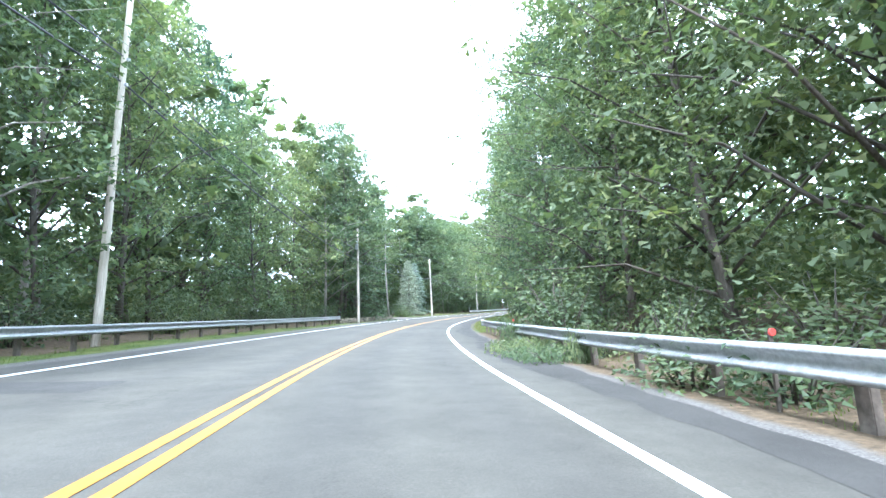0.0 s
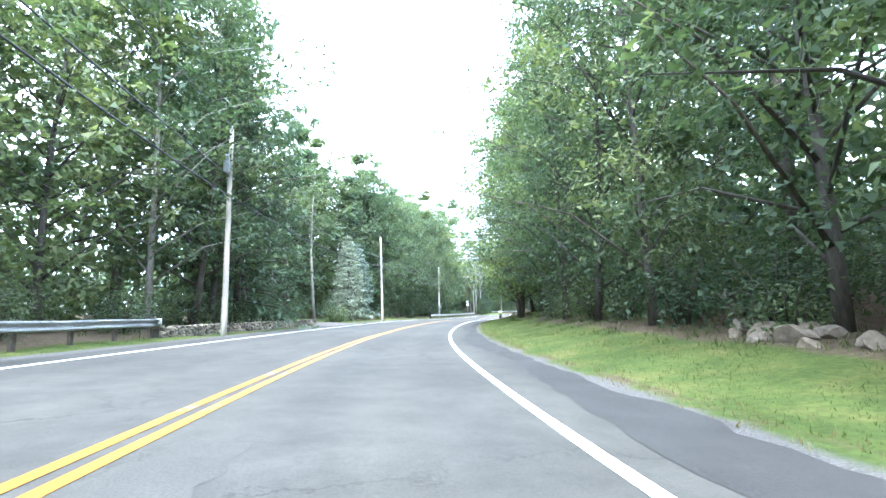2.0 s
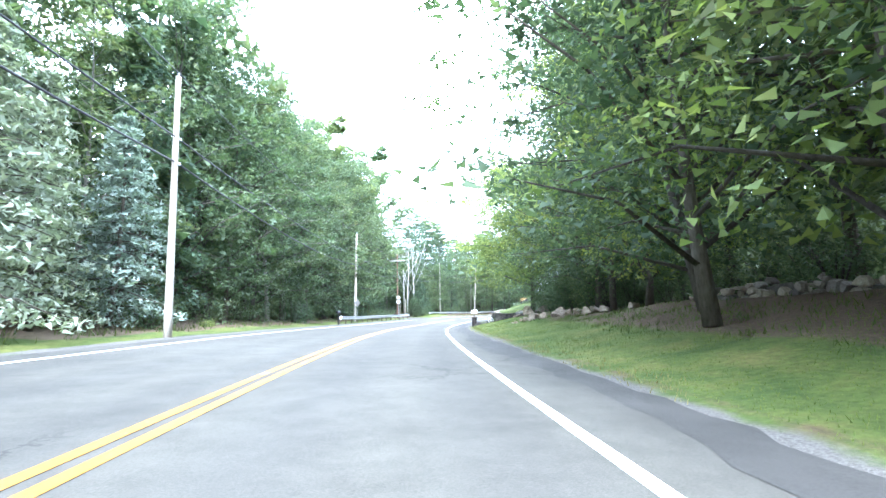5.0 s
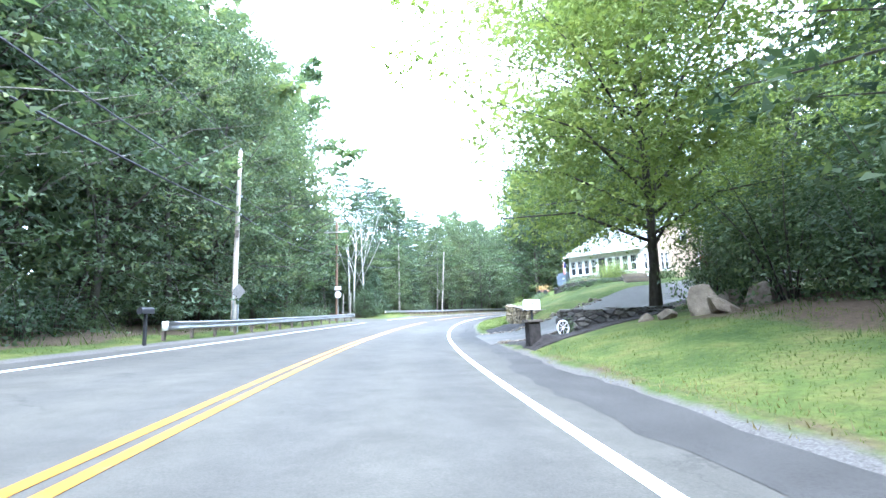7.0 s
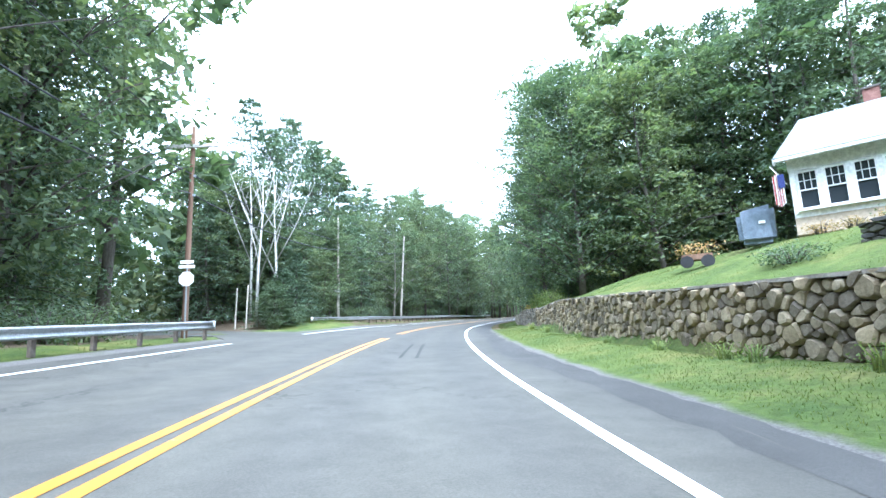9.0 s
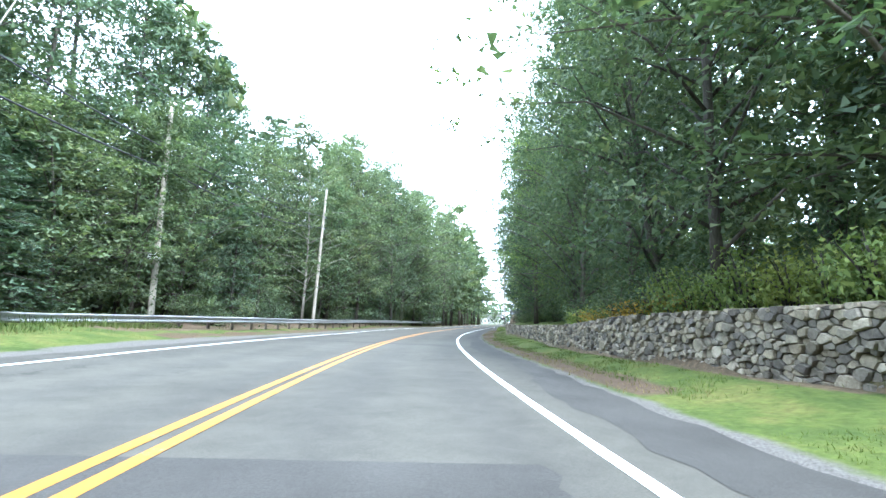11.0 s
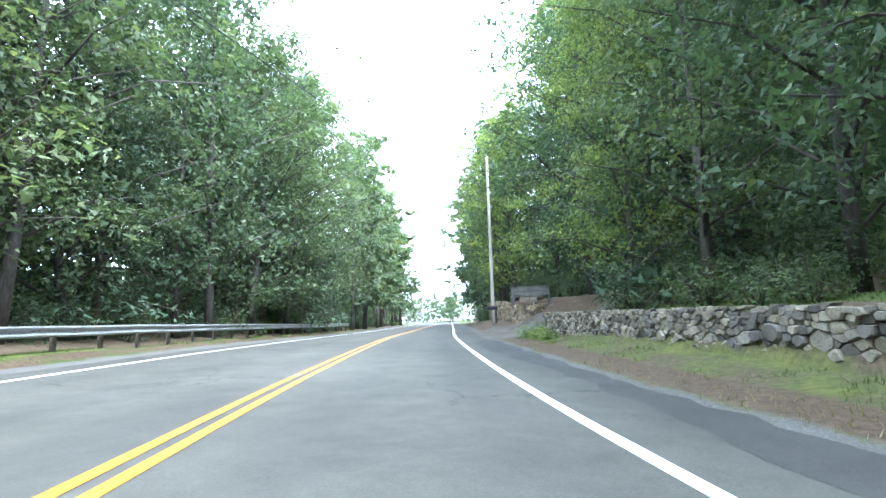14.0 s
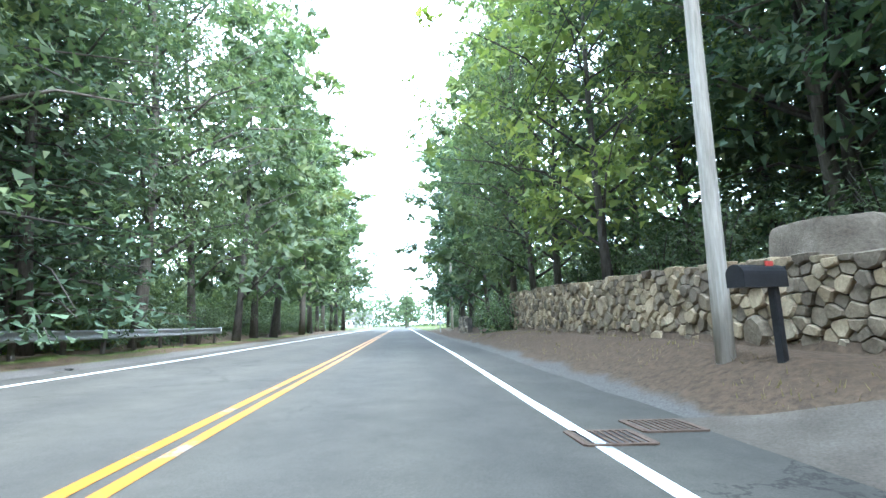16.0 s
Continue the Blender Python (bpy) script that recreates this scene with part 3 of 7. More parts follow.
def right_edge(s):
    return 4.95 + float(np.interp(s, np.arange(-300, 900), edge_rng))


def left_edge(s):
    return -6.25 - float(np.interp(s + 7, np.arange(-300, 900), edge_rng)) + 0.5 * smooth_step(s, 200, 215)


def left_line(s):
    return -5.1 + 0.28 * smooth_step(s, 195, 212)


ribbon("road", -120, 420, left_edge, right_edge, 0.0, ASPHALT, "worn grey two-lane asphalt road with patches", 0.5, 12)
for d in (-0.125, 0.125):
    ribbon("yellow_line", -60, 138.8, d - 0.065, d + 0.065, 0.006, PAINT_YELLOW, "worn double yellow centre line", 0.7)
    ribbon("yellow_line", 143, 312, d - 0.065, d + 0.065, 0.006, PAINT_YELLOW, "worn double yellow centre line", 0.7)
ribbon("white_line", -60, 312, 3.53, 3.67, 0.006, PAINT_WHITE, "white painted edge line", 0.7, 2, 0.004)
ribbon("white_line", -60, 134.8, lambda s: left_line(s) - 0.08, lambda s: left_line(s) + 0.08, 0.006, PAINT_WHITE, "white painted edge line", 0.7)
ribbon("white_line", 142.5, 312, lambda s: left_line(s) - 0.08, lambda s: left_line(s) + 0.08, 0.006, PAINT_WHITE, "white painted edge line", 0.7)


def lane_across(name, d0, d1, near, far, up, mat, label, step=0.6, cols=9, blend=1.2):
    """A sheet that leaves the road sideways, between two stations that depend on the offset."""
    n = max(2, int(abs(d1 - d0) / step) + 1)
    vs, fs = [], []
    for i in range(n):
        d = d0 + (d1 - d0) * i / (n - 1)
        a, b = near(d), far(d)
        for k in range(-1, cols + 1):
            s = a + (b - a) * min(cols - 1, max(0, k)) / (cols - 1) + (-0.15 if k < 0 else 0.15 if k == cols else 0.0)
            z = land(s, d) + (up if 0 <= k < cols else -0.12)
            if i * step < blend:
                z = max(plane(s, d) - 0.012, z if i else -9)
            vs.append((*flat(s, d), z))
    for i in range(n - 1):
        for k in range(cols + 1):
            j = i * (cols + 2) + k
            fs.append((j, j + 1, j + cols + 3, j + cols + 2))
    return structure(name, vs, fs, mat, label)


def table(*rows):
    xs, ys = [r[0] for r in rows], [r[1] for r in rows]
    return lambda d: float(np.interp(d, xs, ys))


DRIVE_NEAR = table((4.8, 108.2), (5.4, 108.95), (6.8, 110.1), (8.4, 110.9), (11, 111.6), (14, 111.6), (20, 110.2), (34, 107))
DRIVE_FAR = table((4.8, 115.6), (7, 114.7), (9, 114.9), (13, 115.8), (20, 115.6), (34, 113))
lane_across("side_road", -5.9, -27, table((-70, 168), (-30, 152), (-14, 144), (-9, 140.6), (-5.9, 136.3)), table((-70, 176), (-30, 159), (-14, 150), (-9, 146), (-5.9, 145)), 0.03, ASPHALT, "grey asphalt side road leaving at a junction", 1.0)
lane_across("driveway_left", -6.0, -34, table((-34, 72), (-14, 65.5), (-9, 64.5), (-6, 63)), table((-34, 76), (-14, 69), (-9, 69.5), (-6, 72)), 0.03, DUST, "pale dusty gravel driveway")
lane_across("driveway_right", 4.8, 34, DRIVE_NEAR, DRIVE_FAR, 0.05, DRIVE, "grey asphalt driveway climbing to the house")
lane_across("gravel_drive", 4.8, 19, table((4.8, 203.5), (7, 205.2), (12, 206), (40, 209)), table((4.8, 214), (7, 211.8), (12, 211), (40, 214)), 0.03, GRAVEL, "dusty gravel drive climbing into the woods")
lane_across("mulch_bed", 5.3, 10.8, table((5.3, 104.0), (6, 104.5), (8, 105.7), (9.6, 106.6), (10.8, 107.1)), lambda d: DRIVE_NEAR(d) - 0.15 if d < 7.4 else 107.9, 0.04, MULCH, "dark mulch bed beside the driveway", 0.5)
lane_across("mulch_bed", 5.5, 7.6, table((5.5, 115.2), (7.6, 114.2)), table((5.5, 119.4), (7.6, 120.5)), 0.04, MULCH, "dark mulch bed before the stone wall", 0.3)


# ---- trees ----
def leaf_mesh(name, centres, normals, sizes, mat, rng, slim=0.5):
    """Many small folded leaves in one mesh."""
    c, n = np.asarray(centres, float), np.asarray(normals, float)
    k = len(c)
    n = n / np.maximum(np.linalg.norm(n, axis=1, keepdims=True), 1e-6)
    r = rng.normal(size=(k, 3))
    a = np.cross(n, r)
    a /= np.maximum(np.linalg.norm(a, axis=1, keepdims=True), 1e-6)
    b = np.cross(n, a)
    h = np.asarray(sizes, float)[:, None]
    v = np.stack([c - a * h, c + a * h * 0.7 + b * h * slim - n * h * 0.15, c + a * h * 0.7 - b * h * slim - n * h * 0.15], 1).reshape(-1, 3)
    me = bpy.data.meshes.new(name)
    me.vertices.add(3 * k)
    me.vertices.foreach_set("co", v.ravel())
    me.loops.add(3 * k)
    me.loops.foreach_set("vertex_index", np.arange(3 * k))
    me.polygons.add(k)
    me.polygons.foreach_set("loop_start", np.arange(k) * 3)
    me.update(calc_edges=True)
    me.materials.append(mat)
    return me


def broadleaf(seed, height, base, radius, clumps, per, leaf, bark, mat, name="tree", label="", trunk_r=0.2, lean=0.0, inner=7, core=(1000, 0.17)):
    """A tapered trunk with limbs, a crown of leaf clumps along them and shaded sprays in its heart."""
    rng = np.random.default_rng(seed)
    root = thing(name, label, "tree", "roadside trees")
    bm = bmesh.new()
    bend = rng.uniform(-1, 1, 2) * 0.05 * height
    axis = lambda u: Vector((lean * u * u * height * 0.3 + bend[0] * math.sin(u * 2.4), bend[1] * math.sin(u * 2.4 + 0.7), u * height * 0.94))
    us = np.linspace(0, 1, 9)
    tube(bm, [axis(u) for u in us], [trunk_r * (1.25 if u == 0 else 1.0) * (1 - 0.88 * u) for u in us], 8)
    spots = []
    limbs = max(9, min(clumps // 6, 46))
    for i in range(limbs):
        u = base / height + (1 - base / height) * (i + 0.5) / limbs * 0.97
        p = axis(u)
        v = (u - base / height) / (1 - base / height)
        reach = radius * (0.55 + 0.75 * math.sin(math.pi * min(1, 0.18 + v * 0.82)) ** 0.8) * rng.uniform(0.6, 1.15) * (1 - 0.35 * v)
        az = i * 2.4 + rng.uniform(-0.5, 0.5)
        rise = rng.uniform(0.15, 0.7) * reach
        q = p + Vector((math.cos(az) * reach, math.sin(az) * reach, rise))
        mid = p.lerp(q, 0.5) + Vector((0, 0, 0.12 * reach))
        r0 = trunk_r * (1 - 0.85 * u) * 0.5
        tube(bm, [p, mid, q], [r0, r0 * 0.6, r0 * 0.2], 3)
        for k in range(max(2, clumps // limbs)):
            f = rng.uniform(0.3, 1.0)
            w = p.lerp(mid, f * 2) if f < 0.5 else mid.lerp(q, f * 2 - 1)
            spots.append((w.x + rng.normal() * 0.15 * reach, w.y + rng.normal() * 0.15 * reach, w.z + rng.normal() * 0.12 * reach))
    for k in range(max(3, clumps // 12)):
        t = axis(1.0)
        spots.append((t.x + rng.normal() * radius * 0.2, t.y + rng.normal() * radius * 0.2, t.z + rng.uniform(-0.1, 0.05) * height))
    part("trunk", bm, bark, root, "tapered trunk with limbs")
    cs, ns, size = [], [], []
    for sp in spots:
        rad = rng.uniform(0.55, 1.05) * radius * 0.27
        d = rng.normal(size=(per, 3))
        d /= np.linalg.norm(d, axis=1, keepdims=True)
        d *= (rng.uniform(0.15, 1, (per, 1)) ** 0.45) * rad
        d[:, 2] *= 0.42
        cs.append(np.array(sp) + d)
        ns.append(d * 0.9 + [0, 0, 0.5 * rad] + rng.normal(size=(per, 3)) * 0.5 * rad)
        size.append(rng.uniform(0.55, 1.2, per) * leaf)
        # larger shaded sprays inside the clump
        d = rng.normal(size=(inner, 3)) * 0.27 * rad
        d[:, 2] *= 0.4
        cs.append(np.array(sp) + d - [0, 0, 0.08 * rad])
        ns.append(np.array([0, 0, 1.0]) + rng.normal(size=(inner, 3)) * 0.6)
        size.append(rng.uniform(1.5, 2.2, inner) * leaf * (1.0 if leaf < 0.15 else 1.25))
    n, big = core
    v = rng.uniform(0.03, 0.93, n)
    az = rng.uniform(0, 2 * math.pi, n)
    wide = radius * (0.55 + 0.75 * np.sin(math.pi * np.minimum(1, 0.18 + v * 0.82)) ** 0.8) * (1 - 0.35 * v) * 0.55 * np.sqrt(rng.uniform(0.03, 1, n))
    stem = np.array([axis(base / height + (1 - base / height) * w) for w in v])
    out = np.stack([np.cos(az), np.sin(az), np.zeros(n)], 1)
    cs.append(stem + out * wide[:, None])
    ns.append(out + rng.normal(size=(n, 3)) * 0.5 + [0, 0, 0.3])
    size.append(rng.uniform(0.6, 1.15, n) * big)
    cs, ns, size = np.concatenate(cs), np.concatenate(ns), np.concatenate(size)
    part_mesh("crown", leaf_mesh("crown", cs, ns, size, mat, rng), root, "crown of leaf clumps")
    return root


def conifer(seed, height, base, radius, whorls, per, needle, bark, mat, name="tree", label="", trunk_r=0.18, droop=0.25, airy=1.0, taper=0.8):
    """A straight trunk with whorls of boughs that carry flat sprays."""
    rng = np.random.default_rng(seed)
    root = thing(name, label, "tree", "roadside trees")
    bm = bmesh.new()
    us = np.linspace(0, 1, 7)
    tube(bm, [(0.02 * height * math.sin(3 * u), 0, u * height) for u in us], [trunk_r * (1 - 0.93 * u) for u in us], 8)
    cs, ns = [], []
    for i in range(whorls):
        u = base / height + (1 - base / height) * (i + 0.3) / whorls
        v = (u - base / height) / (1 - base / height)
        for j in range(5):
            if rng.random() > airy:
                continue
            reach = radius * (1 - v) ** taper * rng.uniform(0.65, 1.1) + 0.25
            az = j * 1.257 + i * 0.8 + rng.uniform(-0.3, 0.3)
            p = Vector((0.02 * height * math.sin(3 * u), 0, u * height))
            q = p + Vector((math.cos(az) * reach, math.sin(az) * reach, -droop * reach + rng.uniform(-0.2, 0.22) * reach))
            m = p.lerp(q, 0.55) + Vector((0, 0, 0.08 * reach))
            tube(bm, [p, m, q], [0.03, 0.02, 0.008], 3)
            f = rng.uniform(0.12, 1.0, per)[:, None] ** 0.75
            base_line = np.array(p) + (np.array(q) - np.array(p)) * f
            side = np.array([-math.sin(az), math.cos(az), 0.0])
            c = base_line + side * rng.normal(size=(per, 1)) * (0.1 + 0.16 * reach * np.sin(f * 2.6)) + rng.normal(size=(per, 3)) * 0.07
            c[:, 2] -= rng.uniform(0, 0.12 * reach, per) * droop * 2
            cs.append(c)
            ns.append(np.array([0, 0, 0.8]) + rng.normal(size=(per, 3)) * 0.65)
    part("trunk", bm, bark, root, "straight trunk with boughs")
    cs, ns = np.concatenate(cs), np.concatenate(ns)
    part_mesh("crown", leaf_mesh("crown", cs, ns, rng.uniform(0.6, 1.2, len(cs)) * needle, mat, rng, 0.36), root, "needle sprays on drooping boughs")
    return root


def shrub(seed, height, radius, count, leaf, mat, name="bush", label="", group="roadside bushes"):
    rng = np.random.default_rng(seed)
    root = thing(name, label, "bush", group)
    bm = bmesh.new()
    cs, ns = [], []
    stems = 9
    for i in range(stems):
        az = i * 2.4
        r = radius * rng.uniform(0.25, 0.85)
        q = Vector((math.cos(az) * r, math.sin(az) * r, height * rng.uniform(0.55, 0.95)))
        tube(bm, [(0.1 * math.cos(az), 0.1 * math.sin(az), -0.1), (q.x * 0.5, q.y * 0.5, q.z * 0.6), tuple(q)], [0.03, 0.02, 0.006], 3)
        n = count // stems
        d = rng.normal(size=(n, 3))
        d /= np.linalg.norm(d, axis=1, keepdims=True)
        d *= rng.uniform(0.2, 1, (n, 1)) ** 0.5 * [radius * 0.55, radius * 0.55, height * 0.4]
        c = np.array(q) * rng.uniform(0.25, 0.85, (n, 1)) ** [0.6, 0.6, 1.0] + d
        c[:, 2] = np.maximum(c[:, 2], 0.03)
        cs.append(c)
        ns.append(d + [0, 0, 0.5 * height * 0.4] + rng.normal(size=(n, 3)) * 0.25)
    tagged(part("stem", bm, BARK, root), "", "", "", "stuff")
    cs, ns = np.concatenate(cs), np.concatenate(ns)
    part_mesh("foliage", leaf_mesh("foliage", cs, ns, rng.uniform(0.6, 1.2, len(cs)) * leaf, mat, rng), root)
    return root


def bare_tree(seed, height, name="dead_tree", label="", mat=None, trunk_r=0.14, forks=9, steep=(0.4, 1.1)):
    rng = np.random.default_rng(seed)
    root = thing(name, label, "tree")
    bm = bmesh.new()
    tube(bm, [(0, 0, 0), (0.1, 0, height * 0.4), (0.3, 0.1, height * 0.75), (0.2, 0.2, height)], [trunk_r, trunk_r * 0.75, trunk_r * 0.4, 0.015], 7)
    part("trunk", bm, mat or BARK_PALE, root)
    for i in range(forks):
        u = 0.3 + 0.65 * i / forks
        az, ln = i * 2.1 + rng.uniform(-0.5, 0.5), height * 0.36 * (1.25 - u) * rng.uniform(0.7, 1.2)
        p = Vector((0.3 * u, 0.1 * u, u * height))
        q = p + Vector((math.cos(az) * ln, math.sin(az) * ln, ln * rng.uniform(*steep)))
        bm = bmesh.new()
        tube(bm, [p, p.lerp(q, 0.5) + Vector((0, 0, -0.1 * ln)), q], [trunk_r * 0.4, trunk_r * 0.25, 0.012], 5)
        for k in range(3):
            a = p.lerp(q, 0.45 + 0.2 * k)
            e = a + Vector((rng.normal() * ln * 0.25, rng.normal() * ln * 0.25, rng.uniform(0.1, 0.4) * ln))
            tube(bm, [a, e], [trunk_r * 0.15, 0.008], 4)
        part("branch", bm, mat or BARK_PALE, root)
    return root


HOME = pose(0, -400, -60)
OAKS = [
    broadleaf(11, 17, 1.3, 4.1, 261, 29, 0.103, BARK, LEAF_GREEN, "broadleaf_tree", "tall green broadleaf tree at the forest edge", 0.15),
    broadleaf(12, 19, 1.9, 4.4, 261, 29, 0.103, BARK, LEAF_DARK, "broadleaf_tree", "tall dark green broadleaf tree in the wood", 0.17),
    broadleaf(13, 15, 0.8, 4.0, 249, 29, 0.103, BARK, LEAF_GREEN, "broadleaf_tree", "green broadleaf tree with low boughs over the verge", 0.13, 0.12),
    broadleaf(14, 18, 1.7, 3.6, 237, 29, 0.103, BARK_PALE, LEAF_DARK, "broadleaf_tree", "slender broadleaf tree with a pale trunk", 0.12),
    broadleaf(15, 13, 0.9, 3.6, 226, 29, 0.103, BARK, LEAF_YELLOW, "broadleaf_tree", "light yellow-green broadleaf tree", 0.12),
]
NEAR_OAKS = [
    broadleaf(16, 17, 1.2, 4.1, 290, 51, 0.074, BARK, LEAF_GREEN, "broadleaf_tree", "leafy green broadleaf tree reaching over the verge", 0.13, 0.05, 10, (2600, 0.115)),
    broadleaf(17, 16, 1.0, 4.2, 290, 51, 0.074, BARK, LEAF_DARK, "broadleaf_tree", "dense dark green broadleaf tree beside the road", 0.13, 0.05, 10, (2600, 0.115)),
    broadleaf(18, 14, 0.9, 3.9, 270, 74, 0.062, BARK, LEAF_YELLOW, "broadleaf_tree", "light yellow-green broadleaf tree beside the road", 0.12, 0.05, 10, (2400, 0.115)),
]
FAR_OAKS = [
    broadleaf(21, 19, 1.6, 4.4, 100, 23, 0.235, BARK, LEAF_DARK, "broadleaf_tree", "broadleaf tree deep in the wood", 0.2, 0.0, 5, (420, 0.42)),
    broadleaf(22, 21, 2.4, 4.6, 100, 23, 0.235, BARK, LEAF_GREEN, "broadleaf_tree", "tall broadleaf tree deep in the wood", 0.22, 0.0, 5, (420, 0.42)),
]
PINES = [
    conifer(31, 21, 6.0, 4.2, 20, 62, 0.21, BARK, NEEDLE, "pine_tree", "tall white pine with a bare lower trunk", 0.22, -0.12, 0.85, 0.45),
    conifer(32, 19, 3.2, 4.1, 20, 62, 0.21, BARK, NEEDLE, "pine_tree", "white pine with layered boughs", 0.2, -0.06, 0.9, 0.5),
]
SPRUCES = [conifer(41, 9.6, 0.8, 2.6, 22, 60, 0.17, BARK, NEEDLE_BLUE, "spruce_tree", "blue-green spruce beside the driveway", 0.15, 0.3)]
HEMLOCK = conifer(42, 12, 0.9, 3.3, 24, 44, 0.175, BARK, NEEDLE, "hemlock_tree", "dark hemlock with drooping boughs", 0.16, 0.25)
BUSHES = [
    shrub(51, 1.7, 1.2, 850, 0.082, LEAF_GREEN, "bush", "green leafy bush at the forest edge"),
    shrub(52, 2.6, 1.6, 1050, 0.094, LEAF_DARK, "bush", "dark green bush under the trees"),
    shrub(53, 1.1, 1.0, 800, 0.062, LEAF_YELLOW, "bush", "light green shrub on the verge"),
]
PROTOS = OAKS + NEAR_OAKS + FAR_OAKS + PINES + SPRUCES + [HEMLOCK] + BUSHES
used = set()


def plant(proto, s, d, size=1.0, tall=None, turn=None, rng=random, up=-0.08):
    """Sets a plant on the ground; the first of its kind is the one that was built."""
    p = place(s, d, up)
    m = pose(p.x, p.y, p.z, rng.uniform(-2.5, 2.5), rng.uniform(-2.5, 2.5), rng.uniform(0, 360) if turn is None else turn)
    m = m @ Matrix.Diagonal((size, size, tall or size, 1))
    if proto.name in used and (s < -4 or 238 < s < 340 and abs(d) > 12.5 or d > 36.5 and s < 150 or d < -21 and 176 < s < 340):
        return proto
    if proto.name not in used:
        used.add(proto.name)
        proto.matrix_basis = m
        return proto
    # the first one may be scaled: undo its scale
    keep = tuple(proto.scale)
    return copy_thing(proto, m @ Matrix.Diagonal((1 / keep[0], 1 / keep[1], 1 / keep[2], 1)))


# ---- the woods ----
def side_free(s, d):
    """Whether a tree may stand here: off the drives, the side road and the house's clearing."""
    if d > 0:
        if 103 < s < 119 and d < 36:
            return False
        if 118 <= s < 150 and d < 31 and d < 31 - (s - 141) * 2.2:
            return False
        if 202 + d * 0.12 < s < 213.5 + d * 0.1 and d < 17:
            return False
        if s > 286 and d < 9 + (s - 286) * 0.6:
            return False
    else:
        if 62 < s < 73 and d > -36:
            return False
        if 133 < s < 157 and d > -10 or d > -23 and 141 + (-d - 14) * 0.5 < s < 153 + (-d - 14) * 0.55:
            return False
        if s > 296 and d > -9 - (s - 296) * 0.5:
            return False
    return True


wood = random.Random(7)
# the front row on either side, then the depth of the wood
for side in (1, -1):
    s = -26.0
    while s < 330:
        s += wood.uniform(4.0, 5.6)
        d = side * (wood.uniform(10.0, 12.0) if side > 0 else wood.uniform(10.4, 12.6))
        if s > 205:
            d = side * (wood.uniform(9.3, 10.8) if side > 0 else wood.uniform(8.3, 9.6))
        if side > 0 and s < 62:
            d = wood.uniform(9.3, 10.8)
        elif side > 0 and 62 <= s < 80:
            d = wood.uniform(10.2, 11.6)
        elif side > 0 and 80 <= s < 94:
            d = wood.uniform(12.2, 13.6)
        if side > 0 and 211 < s < 222:
            d = wood.uniform(13.0, 14.5)
        if not side_free(s, d) or (side < 0 and (72 < s < 92 or 135.5 < s < 165 or 177.5 < s < 182)) or (side > 0 and 93 < s < 104):
            continue
        k = wood.random()
        if side < 0 and 158 < s < 262:
            proto = wood.choice(OAKS[:4]) if k < 0.8 else HEMLOCK
        elif side < 0 and 84 < s < 134:
            proto = wood.choice(OAKS[:4]) if k < 0.85 else HEMLOCK
        else:
            proto = OAKS[4] if k < (0.4 if side > 0 and 50 < s < 94 else 0.05 if side < 0 and s < 60 else 0.12) else wood.choice(OAKS[:4])
        grow = 1.22
        if side < 0 and 40 < s < 100:
            grow = 1.3
        elif side < 0 and 158 < s < 180:
            grow = 0.72
        elif side < 0 and 180 <= s < 208:
            grow = 1.0 + 0.012 * (s - 180)
        elif s >= 208:
            grow = 1.36
        elif side < 0 and s < 134:
            grow = 1.12 if s < 100 else 1.34
        if s < (1 if side > 0 else 6) or s > 236:
            proto = FAR_OAKS[k < 0.5]
            grow *= 0.92
        if side > 0 and 1 < s < 100 or side > 0 and 150 < s < 212:
            proto = NEAR_OAKS[2] if proto is OAKS[4] and s > 36 else NEAR_OAKS[int(k * 20) % 2]
        wide = grow * (1.1 if side > 0 and 62 < s < 94 else 0.9 if side > 0 and 30 < s < 70 else 0.95)
        plant(proto, s, d, wood.uniform(0.9, 1.12) * wide, wood.uniform(0.88, 1.12) * grow, rng=wood)
    for row, (near, far, gap) in enumerate(((14.5, 19, 6.6), (22, 30, 17))):
        s = -30.0
        while s < 345:
            s += wood.uniform(0.75, 1.25) * gap
            d = side * wood.uniform(near, far)
            if not side_free(s, d) or (side > 0 and 90 < s < 104) or (row and side > 0 and (s < 96 or 150 < s < 200)):
                continue
            k = wood.random()
            proto = wood.choice(PINES) if (k < 0.45 and side < 0 and s > 150) or k < 0.1 else wood.choice(FAR_OAKS)
            big = 1.08 if side > 0 else 1.2
            if side < 0 and 140 < s < 200:
                big = 1.1
            if side < 0 and 155 < s < 215 and wood.random() < 0.75:
                proto, big = wood.choice(PINES), 1.0
            plant(proto, s, d, wood.uniform(0.9, 1.15) * big, wood.uniform(0.9, 1.2) * big, rng=wood)
    # undergrowth
    s = -20.0
    while s < 320:
        s += wood.uniform(1.7, 3.2)
        d = side * (wood.uniform(9.2, 13.0) if side > 0 else wood.uniform(9.8, 13.0))
        if side > 0 and s < 30:
            d = wood.uniform(6.8, 10)
        if side > 0 and 30 < s < 104:
            d = wood.uniform(12.5, 15.5)
        if not side_free(s, d) or side < 0 and (136 < s < 141 or 160 < s < 166):
            continue
        plant(wood.choice(BUSHES[:2] + [BUSHES[1]]), s, d, wood.uniform(0.7, 1.25), wood.uniform(0.6, 1.2), rng=wood)


